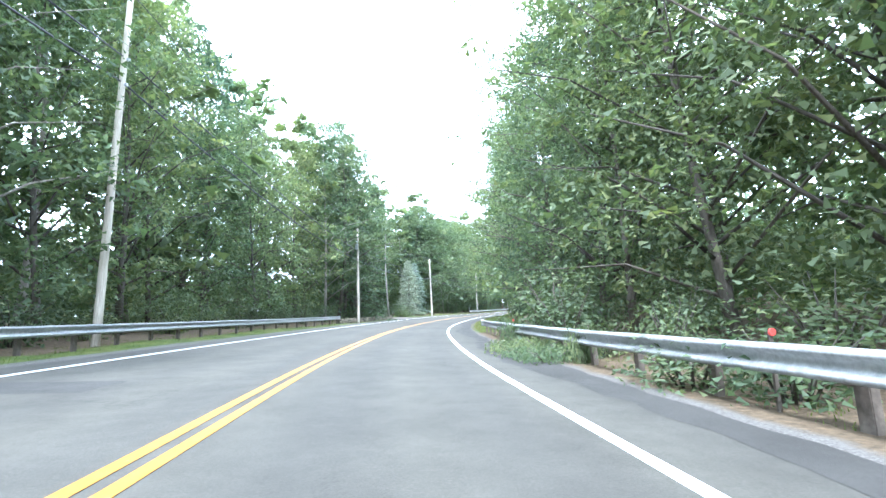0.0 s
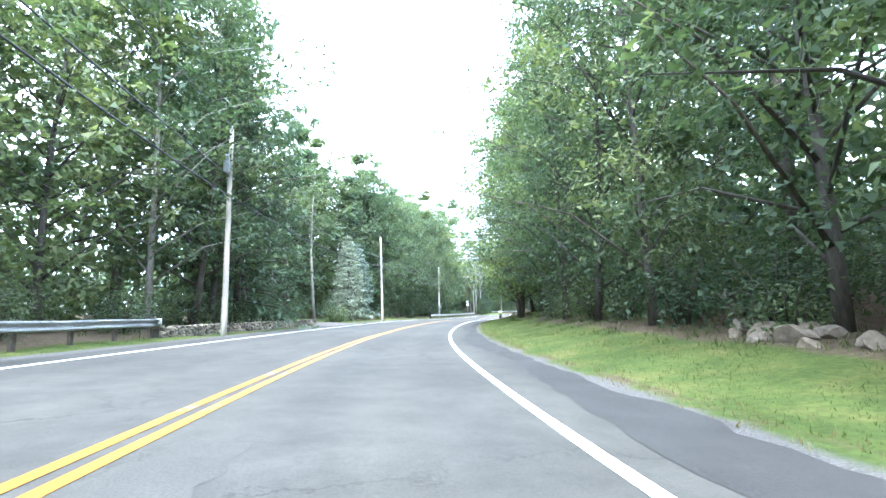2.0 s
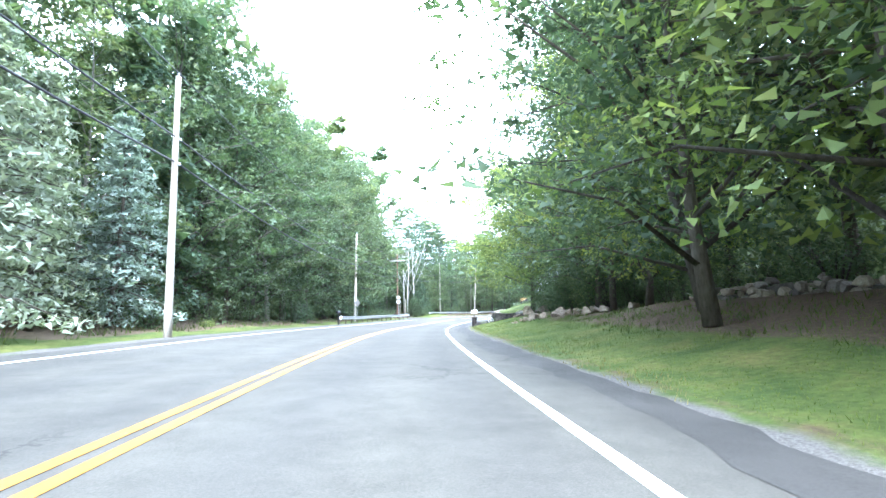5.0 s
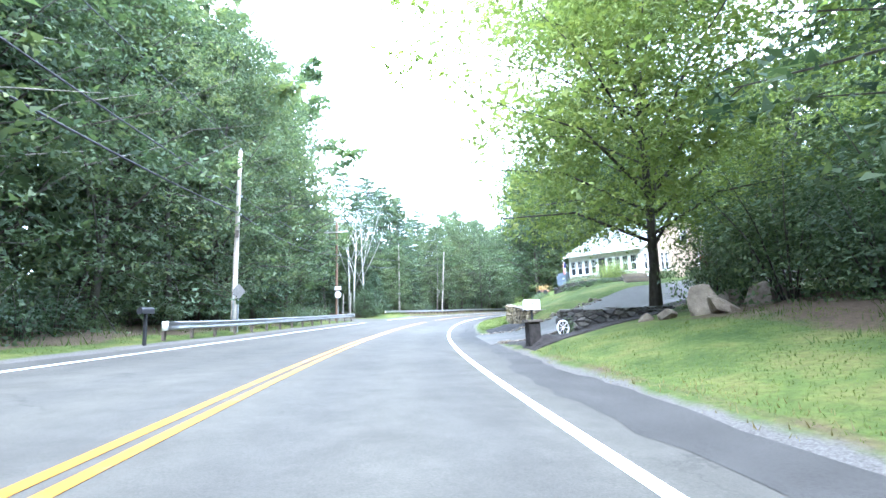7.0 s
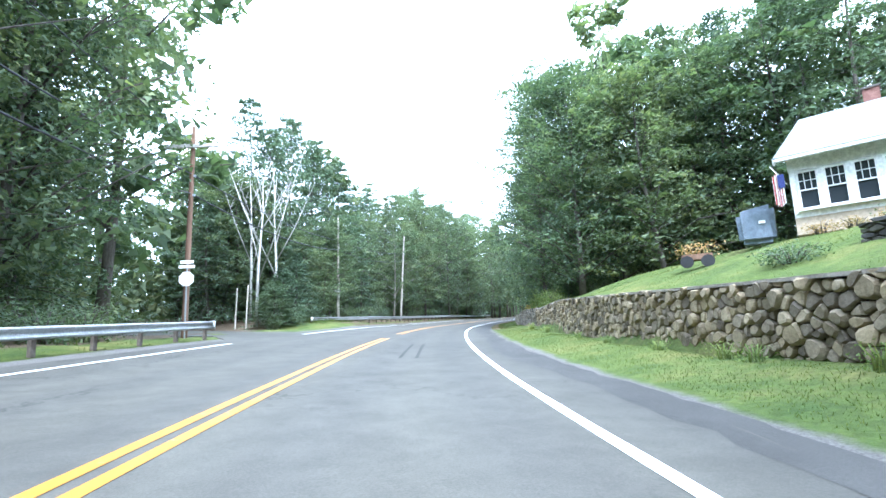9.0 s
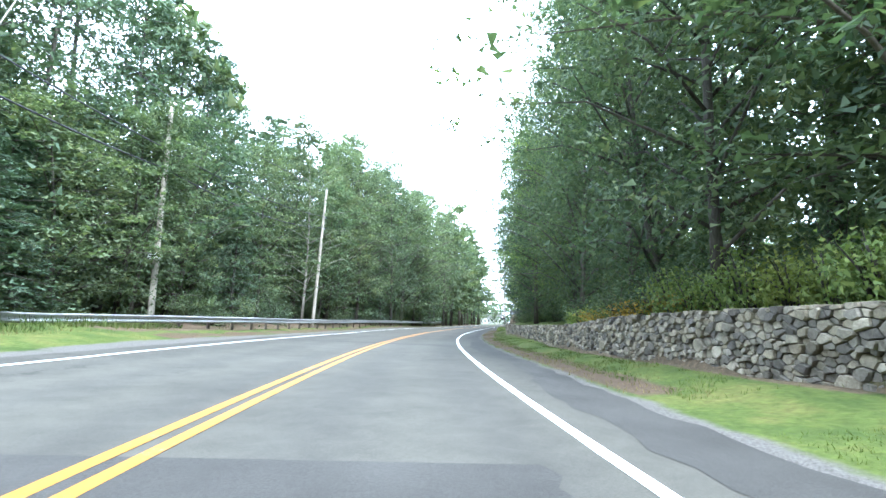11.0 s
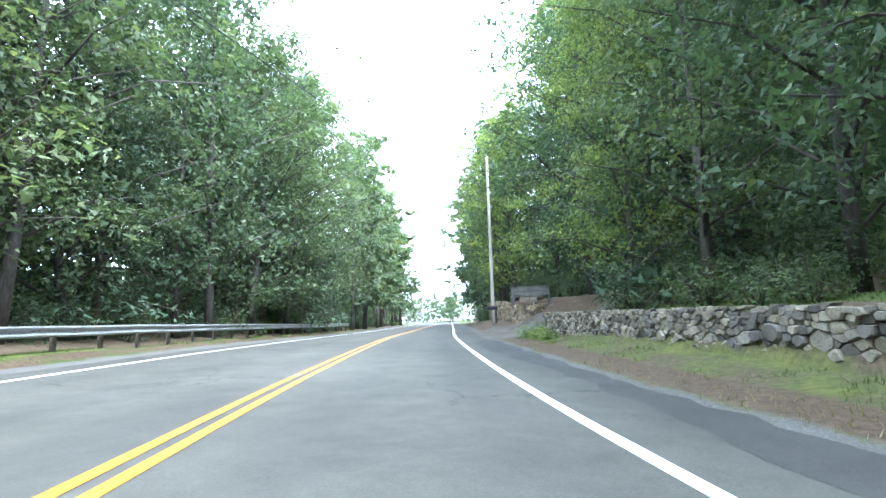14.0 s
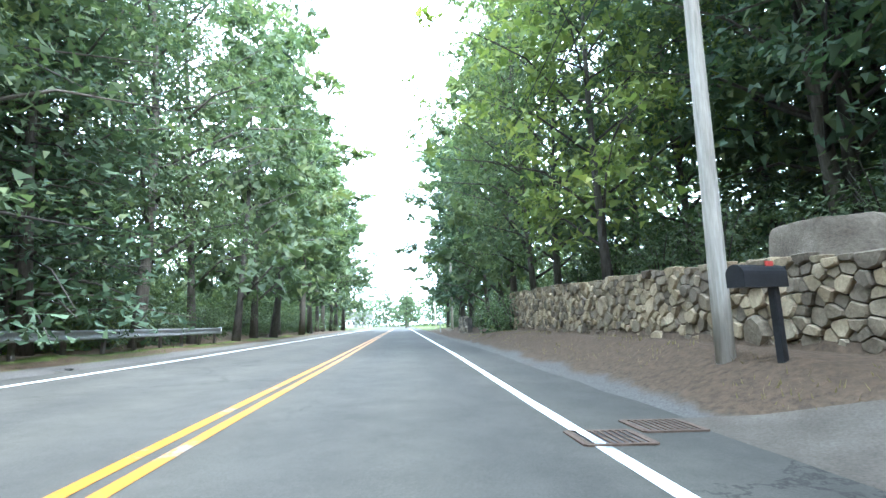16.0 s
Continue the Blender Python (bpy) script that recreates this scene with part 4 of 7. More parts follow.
def undergrowth():
    """Saplings and brush that fill the wood behind its edge."""
    rng = np.random.default_rng(17)
    cs, nr, sz = [], [], []
    for side in (1, -1):
        s = -24.0
        while s < 335:
            s += rng.uniform(1.1, 2.0)
            d = side * rng.uniform(12.5, 21.0)
            if side > 0 and 103 < s < 149:
                d = rng.uniform(31, 37)
            if not side_free(s, d):
                continue
            n = 190
            w, h = rng.uniform(1.2, 2.0), rng.uniform(1.6, 4.6)
            v = rng.normal(size=(n, 3))
            v /= np.linalg.norm(v, axis=1, keepdims=True)
            v *= rng.uniform(0.3, 1, (n, 1)) ** 0.5
            p = place(s, d)
            cs.append(np.array(p) + v * [w, w, h / 2] + [0, 0, h / 2])
            nr.append(v + [0, 0, 0.5] + rng.normal(size=(n, 3)) * 0.4)
            sz.append(rng.uniform(0.1, 0.19, n))
        s = -24.0
        while s < 335:
            s += rng.uniform(1.3, 2.3)
            d = side * (rng.uniform(10.3, 12.6) if side > 0 else rng.uniform(9.6, 12.2))
            if side > 0 and 28 < s < 96:
                d = rng.uniform(12.8, 15)
            if side < 0 and s > 208:
                d = -rng.uniform(8.6, 10.5)
            if not side_free(s, d) or (side < 0 and 72 < s < 90) or (side > 0 and 94 < s < 150):
                continue
            w, h = rng.uniform(0.9, 1.6), rng.uniform(1.2, 3.6)
            p = place(s, d)
            for j in range(8):
                n = 48
                v = rng.normal(size=(n, 3))
                v /= np.linalg.norm(v, axis=1, keepdims=True)
                v *= rng.uniform(0.3, 1, (n, 1)) ** 0.5
                q = np.array(p) + [rng.normal() * w * 0.5, rng.normal() * w * 0.5, rng.uniform(0.12, 1) * h]
                cs.append(q + v * [0.55 * w, 0.55 * w, 0.3])
                nr.append(v * 0.7 + [0, 0, 0.7] + rng.normal(size=(n, 3)) * 0.4)
                sz.append(rng.uniform(0.06, 0.105, n))
    cs, nr, sz = np.concatenate(cs), np.concatenate(nr), np.concatenate(sz)
    tagged(new("undergrowth", leaf_mesh("undergrowth", cs, nr, sz, LEAF_DARK, rng)), "dense brush and saplings under the trees", "undergrowth", "", "stuff")


undergrowth()


def wood_depths():
    """Layered boughs of the trees that stand behind the counted rows."""
    rng = np.random.default_rng(23)
    cs, nr, sz = [], [], []
    for side in (1, -1):
        for k in range(8200):
            s, d = rng.uniform(-45, 350), rng.uniform(15.5, 31)
            if side > 0 and 90 < s < 152:
                d += 16 if s > 104 else 12
            if not side_free(s, side * d):
                continue
            if side < 0 and s > 195 and k % 2 and d > 22:
                d -= 8
            z = rng.uniform(0.0, 1.0) * (20 if side > 0 and not 102 < s < 152 or side < 0 and not 142 < s < 205 else 11) if k % 3 else rng.uniform(0, 5)
            r = rng.uniform(1.0, 1.9)
            n = 22 if d < 21 else 14
            v = rng.normal(size=(n, 3))
            v /= np.linalg.norm(v, axis=1, keepdims=True)
            v *= rng.uniform(0.2, 1, (n, 1)) ** 0.5 * r
            v[:, 2] *= 0.38
            p = place(s, side * d)
            cs.append(np.array(p) + v + [0, 0, z])
            nr.append(v * 0.6 + [0, 0, 0.4 * r] + rng.normal(size=(n, 3)) * 0.6 * r)
            sz.append(rng.uniform(0.2, 0.36, n) if d < 21 else rng.uniform(0.36, 0.62, n))
    tagged(new("wood_depths", leaf_mesh("wood_depths", np.concatenate(cs), np.concatenate(nr), np.concatenate(sz), LEAF_DARK, rng)), "dark layered foliage deep in the wood", "woods", "", "stuff")


wood_depths()
# tall trees behind the cottage
for s0, d0, d1, big in ((114, 29, 33, 0.74), (114, 33, 38, 0.9), (112, 39, 45, 1.05)):
    s = s0
    while s < 150:
        s += wood.uniform(2.4, 3.5)
        d = wood.uniform(d0, d1)
        if s > 128 and d < 34:
            d -= (s - 128) * 0.5
        plant(wood.choice(FAR_OAKS + [HEMLOCK, PINES[1]]), s, d, wood.uniform(0.95, 1.2) * big, wood.uniform(0.95, 1.2) * big, rng=wood)


def far_woods():
    """The depth of the forest beyond the counted trees."""
    rng = np.random.default_rng(5)
    cs, size = [], []
    for side in (1, -1):
        for k in range(36000):
            s, d = rng.uniform(-70, 420), side * rng.uniform(31, 62)
            if not side_free(s, d) and abs(d) < 33:
                continue
            top = 15 + 4 * noise.noise(Vector((s * 0.13, d * 0.1, 3.0)))
            low = k % 5 < 3
            cs.append((*flat(s, d), land(s, d) + (rng.uniform(0, 6.5) if low else rng.uniform(0.2, 1) * top)))
            size.append(rng.uniform(0.7, 1.2) if low else rng.uniform(0.5, 0.9))
    for k in range(9000):
        s, d = rng.uniform(388, 420), rng.uniform(-90, 90)
        cs.append((*flat(s, d), land(s, d) + rng.uniform(0, 11)))
        size.append(rng.uniform(0.7, 1.2))
    cs = np.array(cs)
    nrm = rng.normal(size=cs.shape) * 0.6 + [0, 0, 0.7]
    me = leaf_mesh("far_woods", cs, nrm, np.array(size), LEAF_DARK, rng)
    tagged(new("far_woods", me), "dense dark green forest in the distance", "woods", "", "stuff")


far_woods()
for d in range(-70, 75, 9):
    if not -14 < d < 14:
        plant(wood.choice(FAR_OAKS), wood.uniform(345, 372), d, rng=wood)
    plant(wood.choice(FAR_OAKS), wood.uniform(384, 402), d + 3, 0.9, 0.8, rng=wood)


# ---- guard rails ----
def guard_rail(s0, s1, off, top=0.74, label="", ground_at=None, terminal=False):
    """A W-beam on posts along the road; off: its offset as a function of s."""
    root = thing("guard_rail", label, "guard rail")
    lift = ground_at or (lambda s: plane(s, off(s)))
    prof = [(0.0, 0.155), (0.03, 0.15), (0.085, 0.12), (0.085, 0.085), (0.005, 0.03), (0.005, -0.03), (0.085, -0.085), (0.085, -0.12), (0.03, -0.15), (0.0, -0.155)]
    face = -1 if off((s0 + s1) / 2) > 0 else 1
    n = int((s1 - s0) / 0.95) + 1
    bm = bmesh.new()
    rings = []
    for i in range(n):
        s = s0 + (s1 - s0) * i / (n - 1)
        wob = 0.02 * noise.noise(Vector((s * 0.4, s0, 0)))
        row = []
        for x, z in prof:
            p = Vector((*flat(s, off(s) + face * (x + 0.06)), lift(s) + top - 0.16 + z + wob))
            row.append(bm.verts.new(p))
        rings.append(row)
    for a, b in zip(rings, rings[1:]):
        for k in range(len(prof) - 1):
            f = bm.faces.new((a[k], a[k + 1], b[k + 1], b[k]))
            f.smooth = True
    bmesh.ops.solidify(bm, geom=bm.faces[:], thickness=0.006)
    part("beam", bm, STEEL, root, "weathered galvanised W-shaped beam")
    post = one_box(0, 0, 0, 0.10, 0.15, 1.05, 0.008)
    pm = bpy.data.meshes.new("post")
    post.to_mesh(pm)
    post.free()
    pm.materials.append(POST_STEEL)
    blk = one_box(0, 0, 0, 0.08, 0.14, 0.32, 0.008)
    bk = bpy.data.meshes.new("spacer")
    blk.to_mesh(bk)
    blk.free()
    bk.materials.append(POST_STEEL)
    k = int((s1 - s0) / 1.9)
    for i in range(k + 1):
        s = s0 + 0.25 + (s1 - s0 - 0.5) * i / k
        d = off(s) - face * 0.13
        p = flat(s, d)
        part_mesh("post", pm, root, "", pose(p[0], p[1], lift(s) + top - 0.05 - 0.525, 0, wood.uniform(-2, 2), heading(s)))
        p = flat(s, off(s) - face * 0.01)
        part_mesh("spacer", bk, root, "", pose(p[0], p[1], lift(s) + top - 0.17, 0, 0, heading(s)))
    for s, go in ((s0, terminal), (s1, True)):
        if go:
            p = flat(s, off(s) + face * 0.05)
            bm = bmesh.new()
            tube(bm, [(0, 0, -0.17), (0, 0, 0.17)], [0.11, 0.11], 10)
            t = part("end_cap", bm, WHITE if s == s0 and terminal else STEEL, root, "rounded end terminal")
            t.matrix_basis = pose(p[0], p[1], lift(s) + top - 0.16, 0, 0, heading(s))
    return root


guard_rail(-14, 27.2, lambda s: 5.68, 0.72, "galvanised guard rail half hidden by vines")
guard_rail(-16, 46, lambda s: -8.1, 0.80, "long galvanised guard rail before the wood")
guard_rail(109.2, 137, lambda s: -7.0, 0.78, "galvanised guard rail with a pale end terminal", None, True)
guard_rail(157, 236, lambda s: -8.2 - 1.9 * (1 - smooth_step(s, 157, 172)), 0.95, "long galvanised guard rail round the bend", None, True)


# ---- utility poles and wires ----
def utility_pole(s, d, height, lean=(0, 0), mat=POLE_WOOD, label="", radius=0.15):
    root = thing("utility_pole", label, "utility pole", "utility poles along the road")
    bm = bmesh.new()
    hs = np.linspace(-0.4, height, 9)
    tube(bm, [(0, 0, h) for h in hs], [radius * (1 - 0.35 * max(0, h) / height) for h in hs], 12)
    part("shaft", bm, mat, root, "round weathered wooden shaft")
    root.matrix_basis = stand(s, d, 0, 0, lean[0], lean[1])
    return root


def pole_top(s, d, height, lean=(0, 0)):
    m = stand(s, d, 0, 0, lean[0], lean[1])
    return lambda h, side=0.0: m @ Vector((side, 0, h))


def insulator(root, x, z, r=0.05):
    bm = bmesh.new()
    tube(bm, [(x, 0, z), (x, 0, z + 0.07), (x, 0, z + 0.075), (x, 0, z + 0.13), (x, 0, z + 0.17)], [0.02, 0.02, r, r * 0.8, 0.025], 8)
    part("insulator", bm, GREY_METAL, root)


POLES = {
    "one": (17.0, -9.0, 13.2, (2.6, 0)), "two": (49.6, -7.2, 10.3, (0.3, 0)), "three": (82.6, -6.9, 10.2, (-0.8, 0)), "four": (116.3, -7.7, 9.9, (1.0, 0)),
    "cross": (139.7, -9.8, 10.6, (0.5, 0)), "five": (165.5, -10.9, 11.0, (0.5, 0)), "six": (183.5, -9.3, 12.3, (4.0, 0)), "right_one": (215.05, 6.29, 11.6, (1.5, 0)),
    "right_two": (262, 7.6, 12.0, (0, 0)), "right_three": (300, 8.5, 11.5, (-2.5, 0)),
}
tops = {}
pole_obs = {}
for key, (s, d, h, lean) in POLES.items():
    brown = key == "cross"
    ob = utility_pole(s, d, h, lean, POLE_BROWN if brown else POLE_WOOD, "brown wooden utility pole with a crossarm at the junction" if brown else "weathered pale wooden utility pole beside the road", 0.125 if key == "right_one" else 0.15)
    pole_obs[key] = ob
    tops[key] = pole_top(s, d, h, lean)
    insulator(ob, 0, h)
    for k, z in enumerate((h - 2.6, h - 3.6)):
        bm = one_box(0.15, 0, z, 0.12, 0.09, 0.12, 0.01)
        part("clamp", bm, GREY_METAL, ob)
bm = one_box(0, -0.2, 9.5, 2.7, 0.14, 0.18, 0.01)
part("crossarm", bm, BIRCH, pole_obs["cross"], "horizontal wooden crossarm")
for x in (-1.0, -0.45, 0.45, 1.0):
    insulator(pole_obs["cross"], x, 9.57)
# the transformer can on the second pole
bm = bmesh.new()
tube(bm, [(0, -0.42, 7.9), (0, -0.42, 7.93), (0, -0.42, 8.75), (0, -0.42, 8.8)], [0.12, 0.15, 0.15, 0.12], 14)
part("transformer", bm, GREY_METAL, pole_obs["two"], "grey cylindrical transformer can")
bm = one_box(0, -0.2, 8.35, 0.1, 0.24, 0.5, 0.01)
part("bracket", bm, GREY_METAL, pole_obs["two"])
# small boxes and plates
bm = one_box(0, -0.2, 3.1, 0.62, 0.06, 0.3, 0.01)
part("plate", bm, WHITE, pole_obs["five"], "white notice plate")
bm = one_box(0, -0.232, 3.13, 0.44, 0.004, 0.05)
part("plate_mark", bm, BLACK, pole_obs["five"])
bm = bmesh.new()
tube(bm, [(0.03, -0.17, 0.2), (0.03, -0.17, 3.0)], [0.04, 0.04], 8)
part("conduit", bm, GREY_METAL, pole_obs["four"], "grey conduit up the pole")
bm = one_box(0.08, -0.18, 5.2, 0.15, 0.14, 0.4, 0.02)
part("meter_box", bm, POST_STEEL, pole_obs["four"])


def wire(a, b, sag, r=0.012, label="black overhead cable between the poles"):
    n = 16
    pts = []
    for i in range(n + 1):
        u = i / n
        p = a.lerp(b, u)
        p.z -= sag * 4 * u * (1 - u)
        pts.append(p)
    bm = bmesh.new()
    tube(bm, pts, [r] * (n + 1), 5)
    me = bpy.data.meshes.new("overhead_wire")
    bm.to_mesh(me)
    bm.free()
    me.materials.append(WIRE)
    tagged(new("overhead_wire", me), label, "cable", "overhead wires")


def back_end(h):
    p = place(-32, -9.0, 0)
    return Vector((p.x, p.y, p.z + h))


for h_a, r in ((0.16, 0.018), (-2.5, 0.03), (-3.5, 0.036)):
    hs = {k: POLES[k][2] + h_a for k in POLES}
    wire(back_end(10.5 + h_a), tops["one"](hs["one"]), 0.6, r)
    for a, b in (("one", "two"), ("two", "three"), ("three", "four"), ("four", "cross"), ("cross", "five"), ("five", "six"), ("six", "right_one"), ("right_one", "right_two"), ("right_two", "right_three")):
        if (a, b) == ("four", "cross") and h_a > 0:
            wire(tops[a](hs[a]), tops[b](9.7), 0.4, r)
        else:
            wire(tops[a](hs[a]), tops[b](hs[b]), 0.7 if h_a < -3 else 0.5, r * (0.5 if "right" in b else 1.0))
far_left = place(112, -60, 8)
wire(tops["four"](8.4), far_left, 0.5, 0.012)
wire(tops["four"](7.1), far_left - Vector((0, 0, 1.3)), 0.5, 0.012)
# guy wires
for key, ds in (("six", 4.5), ("five", -4.0)):
    s, d, h, _ = POLES[key]
    wire(tops[key](h - 1.5), place(s + ds, d - 2.5, 0), 0.0, 0.008, "thin steel guy wire staying a pole")


# ---- stone walls and boulders ----
def stone_proto(seed, blocky=0.5):
    rng = np.random.default_rng(seed)
    bm = bmesh.new()
    for _ in range(30):
        v = rng.normal(size=3)
        v /= np.linalg.norm(v)
        p = np.sign(v) * np.abs(v) ** blocky
        p /= max(0.75, np.abs(p).max())
        q = p * rng.uniform(0.42, 0.54, 3)
        q[1] = np.clip(q[1], -0.36, 0.36)
        bm.verts.new(q)
    r = bmesh.ops.convex_hull(bm, input=bm.verts)
    bmesh.ops.delete(bm, geom=list({g for g in r["geom_interior"] + r["geom_unused"] if isinstance(g, bmesh.types.BMVert)}), context="VERTS")
    return bm


def stone_meshes(mat, seed, blocky, n=9):
    out = []
    for k in range(n):
        bm = stone_proto(seed + k, blocky)
        me = bpy.data.meshes.new("stone")
        bm.to_mesh(me)
        bm.free()
        me.materials.append(mat)
        me.polygons.foreach_set("use_smooth", [False] * len(me.polygons))
        out.append(me)
    return out


def clip_cell(poly, nx, nz, c):
    """The part of a convex outline where nx * x + nz * z <= c."""
    out = []
    for (ax, az), (bx, bz) in zip(poly, poly[1:] + poly[:1]):
        da, db = nx * ax + nz * az - c, nx * bx + nz * bz - c
        if da <= 0:
            out.append((ax, az))
        if da * db < 0:
            u = da / (da - db)
            out.append((ax + (bx - ax) * u, az + (bz - az) * u))
    return out


def stone_wall(name, label, line, base, top, small, large, mat, seed, outward=-1, flat_by=1.25, limit=300, ruin=0.0, nearest=None, big=0.1, capped=False):
    """Fitted uneven stones along a line of (s, d); base and top: heights over the road's plane as functions of s; flat_by: how much wider than tall."""
    rng = random.Random(seed)
    root = thing(name, label, "stone wall")
    pts = [Vector(flat(s, d)) for s, d in line]
    cum = [0.0]
    for a, b in zip(pts, pts[1:]):
        cum.append(cum[-1] + (b - a).length)

    def along(x):
        i = max(0, min(len(pts) - 2, int(np.searchsorted(cum, x)) - 1))
        u = (x - cum[i]) / (cum[i + 1] - cum[i])
        return pts[i].lerp(pts[i + 1], u), (pts[i + 1] - pts[i]).normalized(), line[i][0] + (line[i + 1][0] - line[i][0]) * u, line[i][1] + (line[i + 1][1] - line[i][1]) * u

    def room(x):
        s = along(x)[2]
        return top(s) - base(s)

    def world_of(x, z, out):
        p, t, s, d = along(min(cum[-1], max(0.0, x)))
        n = Vector((t.y, -t.x)) * outward
        return (p.x + n.x * out, p.y + n.y * out, plane(s, d) + base(s) + z)

    # seeds of the stones, the large ones first and low in the wall
    tall = max(room(x) for x in np.linspace(0, cum[-1], 20))
    tries = int(cum[-1] * tall / (small * small) * 5)
    sizes = [rng.uniform(large * 0.9, large * 1.8) / 2 for _ in range(int(cum[-1] * big * 2.5))] + [rng.uniform(small, large) / 2 for _ in range(tries)]
    sx, sz, sr = np.zeros(tries), np.zeros(tries), np.zeros(tries)
    n = 0
    for r in sizes:
        x, z = rng.uniform(0, cum[-1]), rng.uniform(-0.05, 1.02)
        if r > large / 2:
            z *= 0.55
        z *= room(x) * flat_by
        if n == 0 or np.all(np.hypot(sx[:n] - x, sz[:n] - z) > 0.82 * (sr[:n] + r)):
            sx[n], sz[n], sr[n] = x, z, r
            n += 1
    stones = []
    for i in range(n):
        x, z, r = sx[i], sz[i], sr[i]
        h = room(x) * flat_by
        if rng.random() < ruin * z / h:
            continue
        dd = np.hypot(sx[:n] - x, sz[:n] - z)
        edge = max(r, 0.1) * 2.2
        cap = max(z + 0.3 * r, h + rng.uniform(-0.09, 0.05))
        poly = [(max(0, x - edge), max(-0.1, z - edge)), (min(cum[-1], x + edge), max(-0.1, z - edge)), (min(cum[-1], x + edge), min(cap, z + edge)), (max(0, x - edge), min(cap, z + edge))]
        for j in np.argsort(dd)[1:16]:
            D = dd[j]
            nx, nz = (sx[j] - x) / D, (sz[j] - z) / D
            m = (D * D + r * r - sr[j] ** 2) / (2 * D)
            poly = clip_cell(poly, nx, nz, nx * x + nz * z + m)
            if len(poly) < 3:
                break
        if len(poly) < 3:
            continue
        poly = [(px, pz / flat_by) for px, pz in poly]
        cx, cz = sum(q[0] for q in poly) / len(poly), sum(q[1] for q in poly) / len(poly)
        span = max(math.hypot(q[0] - cx, q[1] - cz) for q in poly)
        if span < 0.03:
            continue
        # worn corners
        cut = rng.uniform(0.05, 0.13) if big > 0.3 else rng.uniform(0.14, 0.26)
        ring = []
        for k, q in enumerate(poly):
            a, b = poly[k - 1], poly[(k + 1) % len(poly)]
            if math.hypot(a[0] - q[0], a[1] - q[1]) < 0.03:
                continue
            ring.append((q[0] + (a[0] - q[0]) * cut, q[1] + (a[1] - q[1]) * cut))
            ring.append((q[0] + (b[0] - q[0]) * cut, q[1] + (b[1] - q[1]) * cut))
        k = len(ring)
        if k < 4:
            continue
        gap = 1 - min(0.25, 0.011 / span)
        proud, bulge = rng.uniform(-0.06, 0.03), min(0.08, rng.uniform(0.1, 0.3) * span) * (0.6 if big > 0.3 else 1.0)
        tx, tz = rng.uniform(-0.15, 0.15), rng.uniform(-0.18, 0.12)
        vs = []
        for scale, out in ((gap * 0.97, -0.17), (gap, -0.012), (gap * (rng.uniform(0.78, 0.9) if big > 0.3 else rng.uniform(0.66, 0.8)), bulge)):
            for qx, qz in ring:
                ox, oz = (qx - cx) * scale, (qz - cz) * scale
                wob = rng.uniform(-0.1, 0.1) * bulge if out > 0 else 0.0
                vs.append(world_of(cx + ox, cz + oz, out + proud + wob + (tx * ox + tz * oz if out > -0.1 else 0)))
        fs = [(row * k + e, row * k + (e + 1) % k, (row + 1) * k + (e + 1) % k, (row + 1) * k + e) for row in (0, 1) for e in range(k)] + [tuple(range(2 * k, 3 * k))]
        if outward > 0:
            fs = [f[::-1] for f in fs]
        stones.append((along(cx)[2], vs, fs))
    # the core behind the faces
    bm = bmesh.new()
    rows = []
    n = max(2, int(cum[-1] / 0.8))
    for i in range(n + 1):
        x = cum[-1] * i / n
        hi = room(x) - 0.1 - 0.3 * ruin
        rows.append([bm.verts.new(world_of(x, z, o)) for z, o in ((-0.3, -0.12), (hi, -0.12), (hi, -0.48), (-0.3, -0.48))])
    for a, b in zip(rows, rows[1:]):
        for k in range(4):
            bm.faces.new((a[k], b[k], b[(k + 1) % 4], a[(k + 1) % 4]))
    bm.faces.new(rows[0])
    bm.faces.new(rows[-1][::-1])
    bmesh.ops.recalc_face_normals(bm, faces=bm.faces[:])
    part("core", bm, CORE, root, "dark earth and shadowed joints")
    if capped:
        bm = bmesh.new()
        rows = []
        n = int(cum[-1] / 0.5)
        for i in range(n + 1):
            x = cum[-1] * i / n
            lift = room(x) + 0.02 * noise.noise(Vector((x * 1.3, seed, 0)))
            wide = 0.03 + 0.03 * noise.noise(Vector((x * 2.1, seed, 4)))
            rows.append([bm.verts.new(world_of(x, lift + z, o)) for z, o in ((-0.03, wide), (0.03, wide - 0.01), (0.035, -0.5), (-0.03, -0.5))])
        for a, b in zip(rows, rows[1:]):
            for k in range(4):
                bm.faces.new((a[k], b[k], b[(k + 1) % 4], a[(k + 1) % 4]))
        bm.faces.new(rows[0])
        bm.faces.new(rows[-1][::-1])
        bmesh.ops.recalc_face_normals(bm, faces=bm.faces[:])
        part("cap", bm, PALE_STONE, root, "pale mortar cap along the top")
    if len(stones) > limit:
        stones.sort(key=lambda e: e[0] if nearest is None else abs(e[0] - nearest))
    for s, vs, fs in stones[:limit]:
        part_mesh("stone", mesh_of("stone", vs, fs, mat), root)
    if len(stones) > limit:
        av, af = [], []
        for s, vs, fs in stones[limit:]:
            o = len(av)
            av += vs
            af += [tuple(o + i for i in f) for f in fs]
        tagged(part_mesh("more_stones", mesh_of("more_stones", av, af, mat), root, "further courses of uneven stones"), "", "", "", "stuff")
    return root


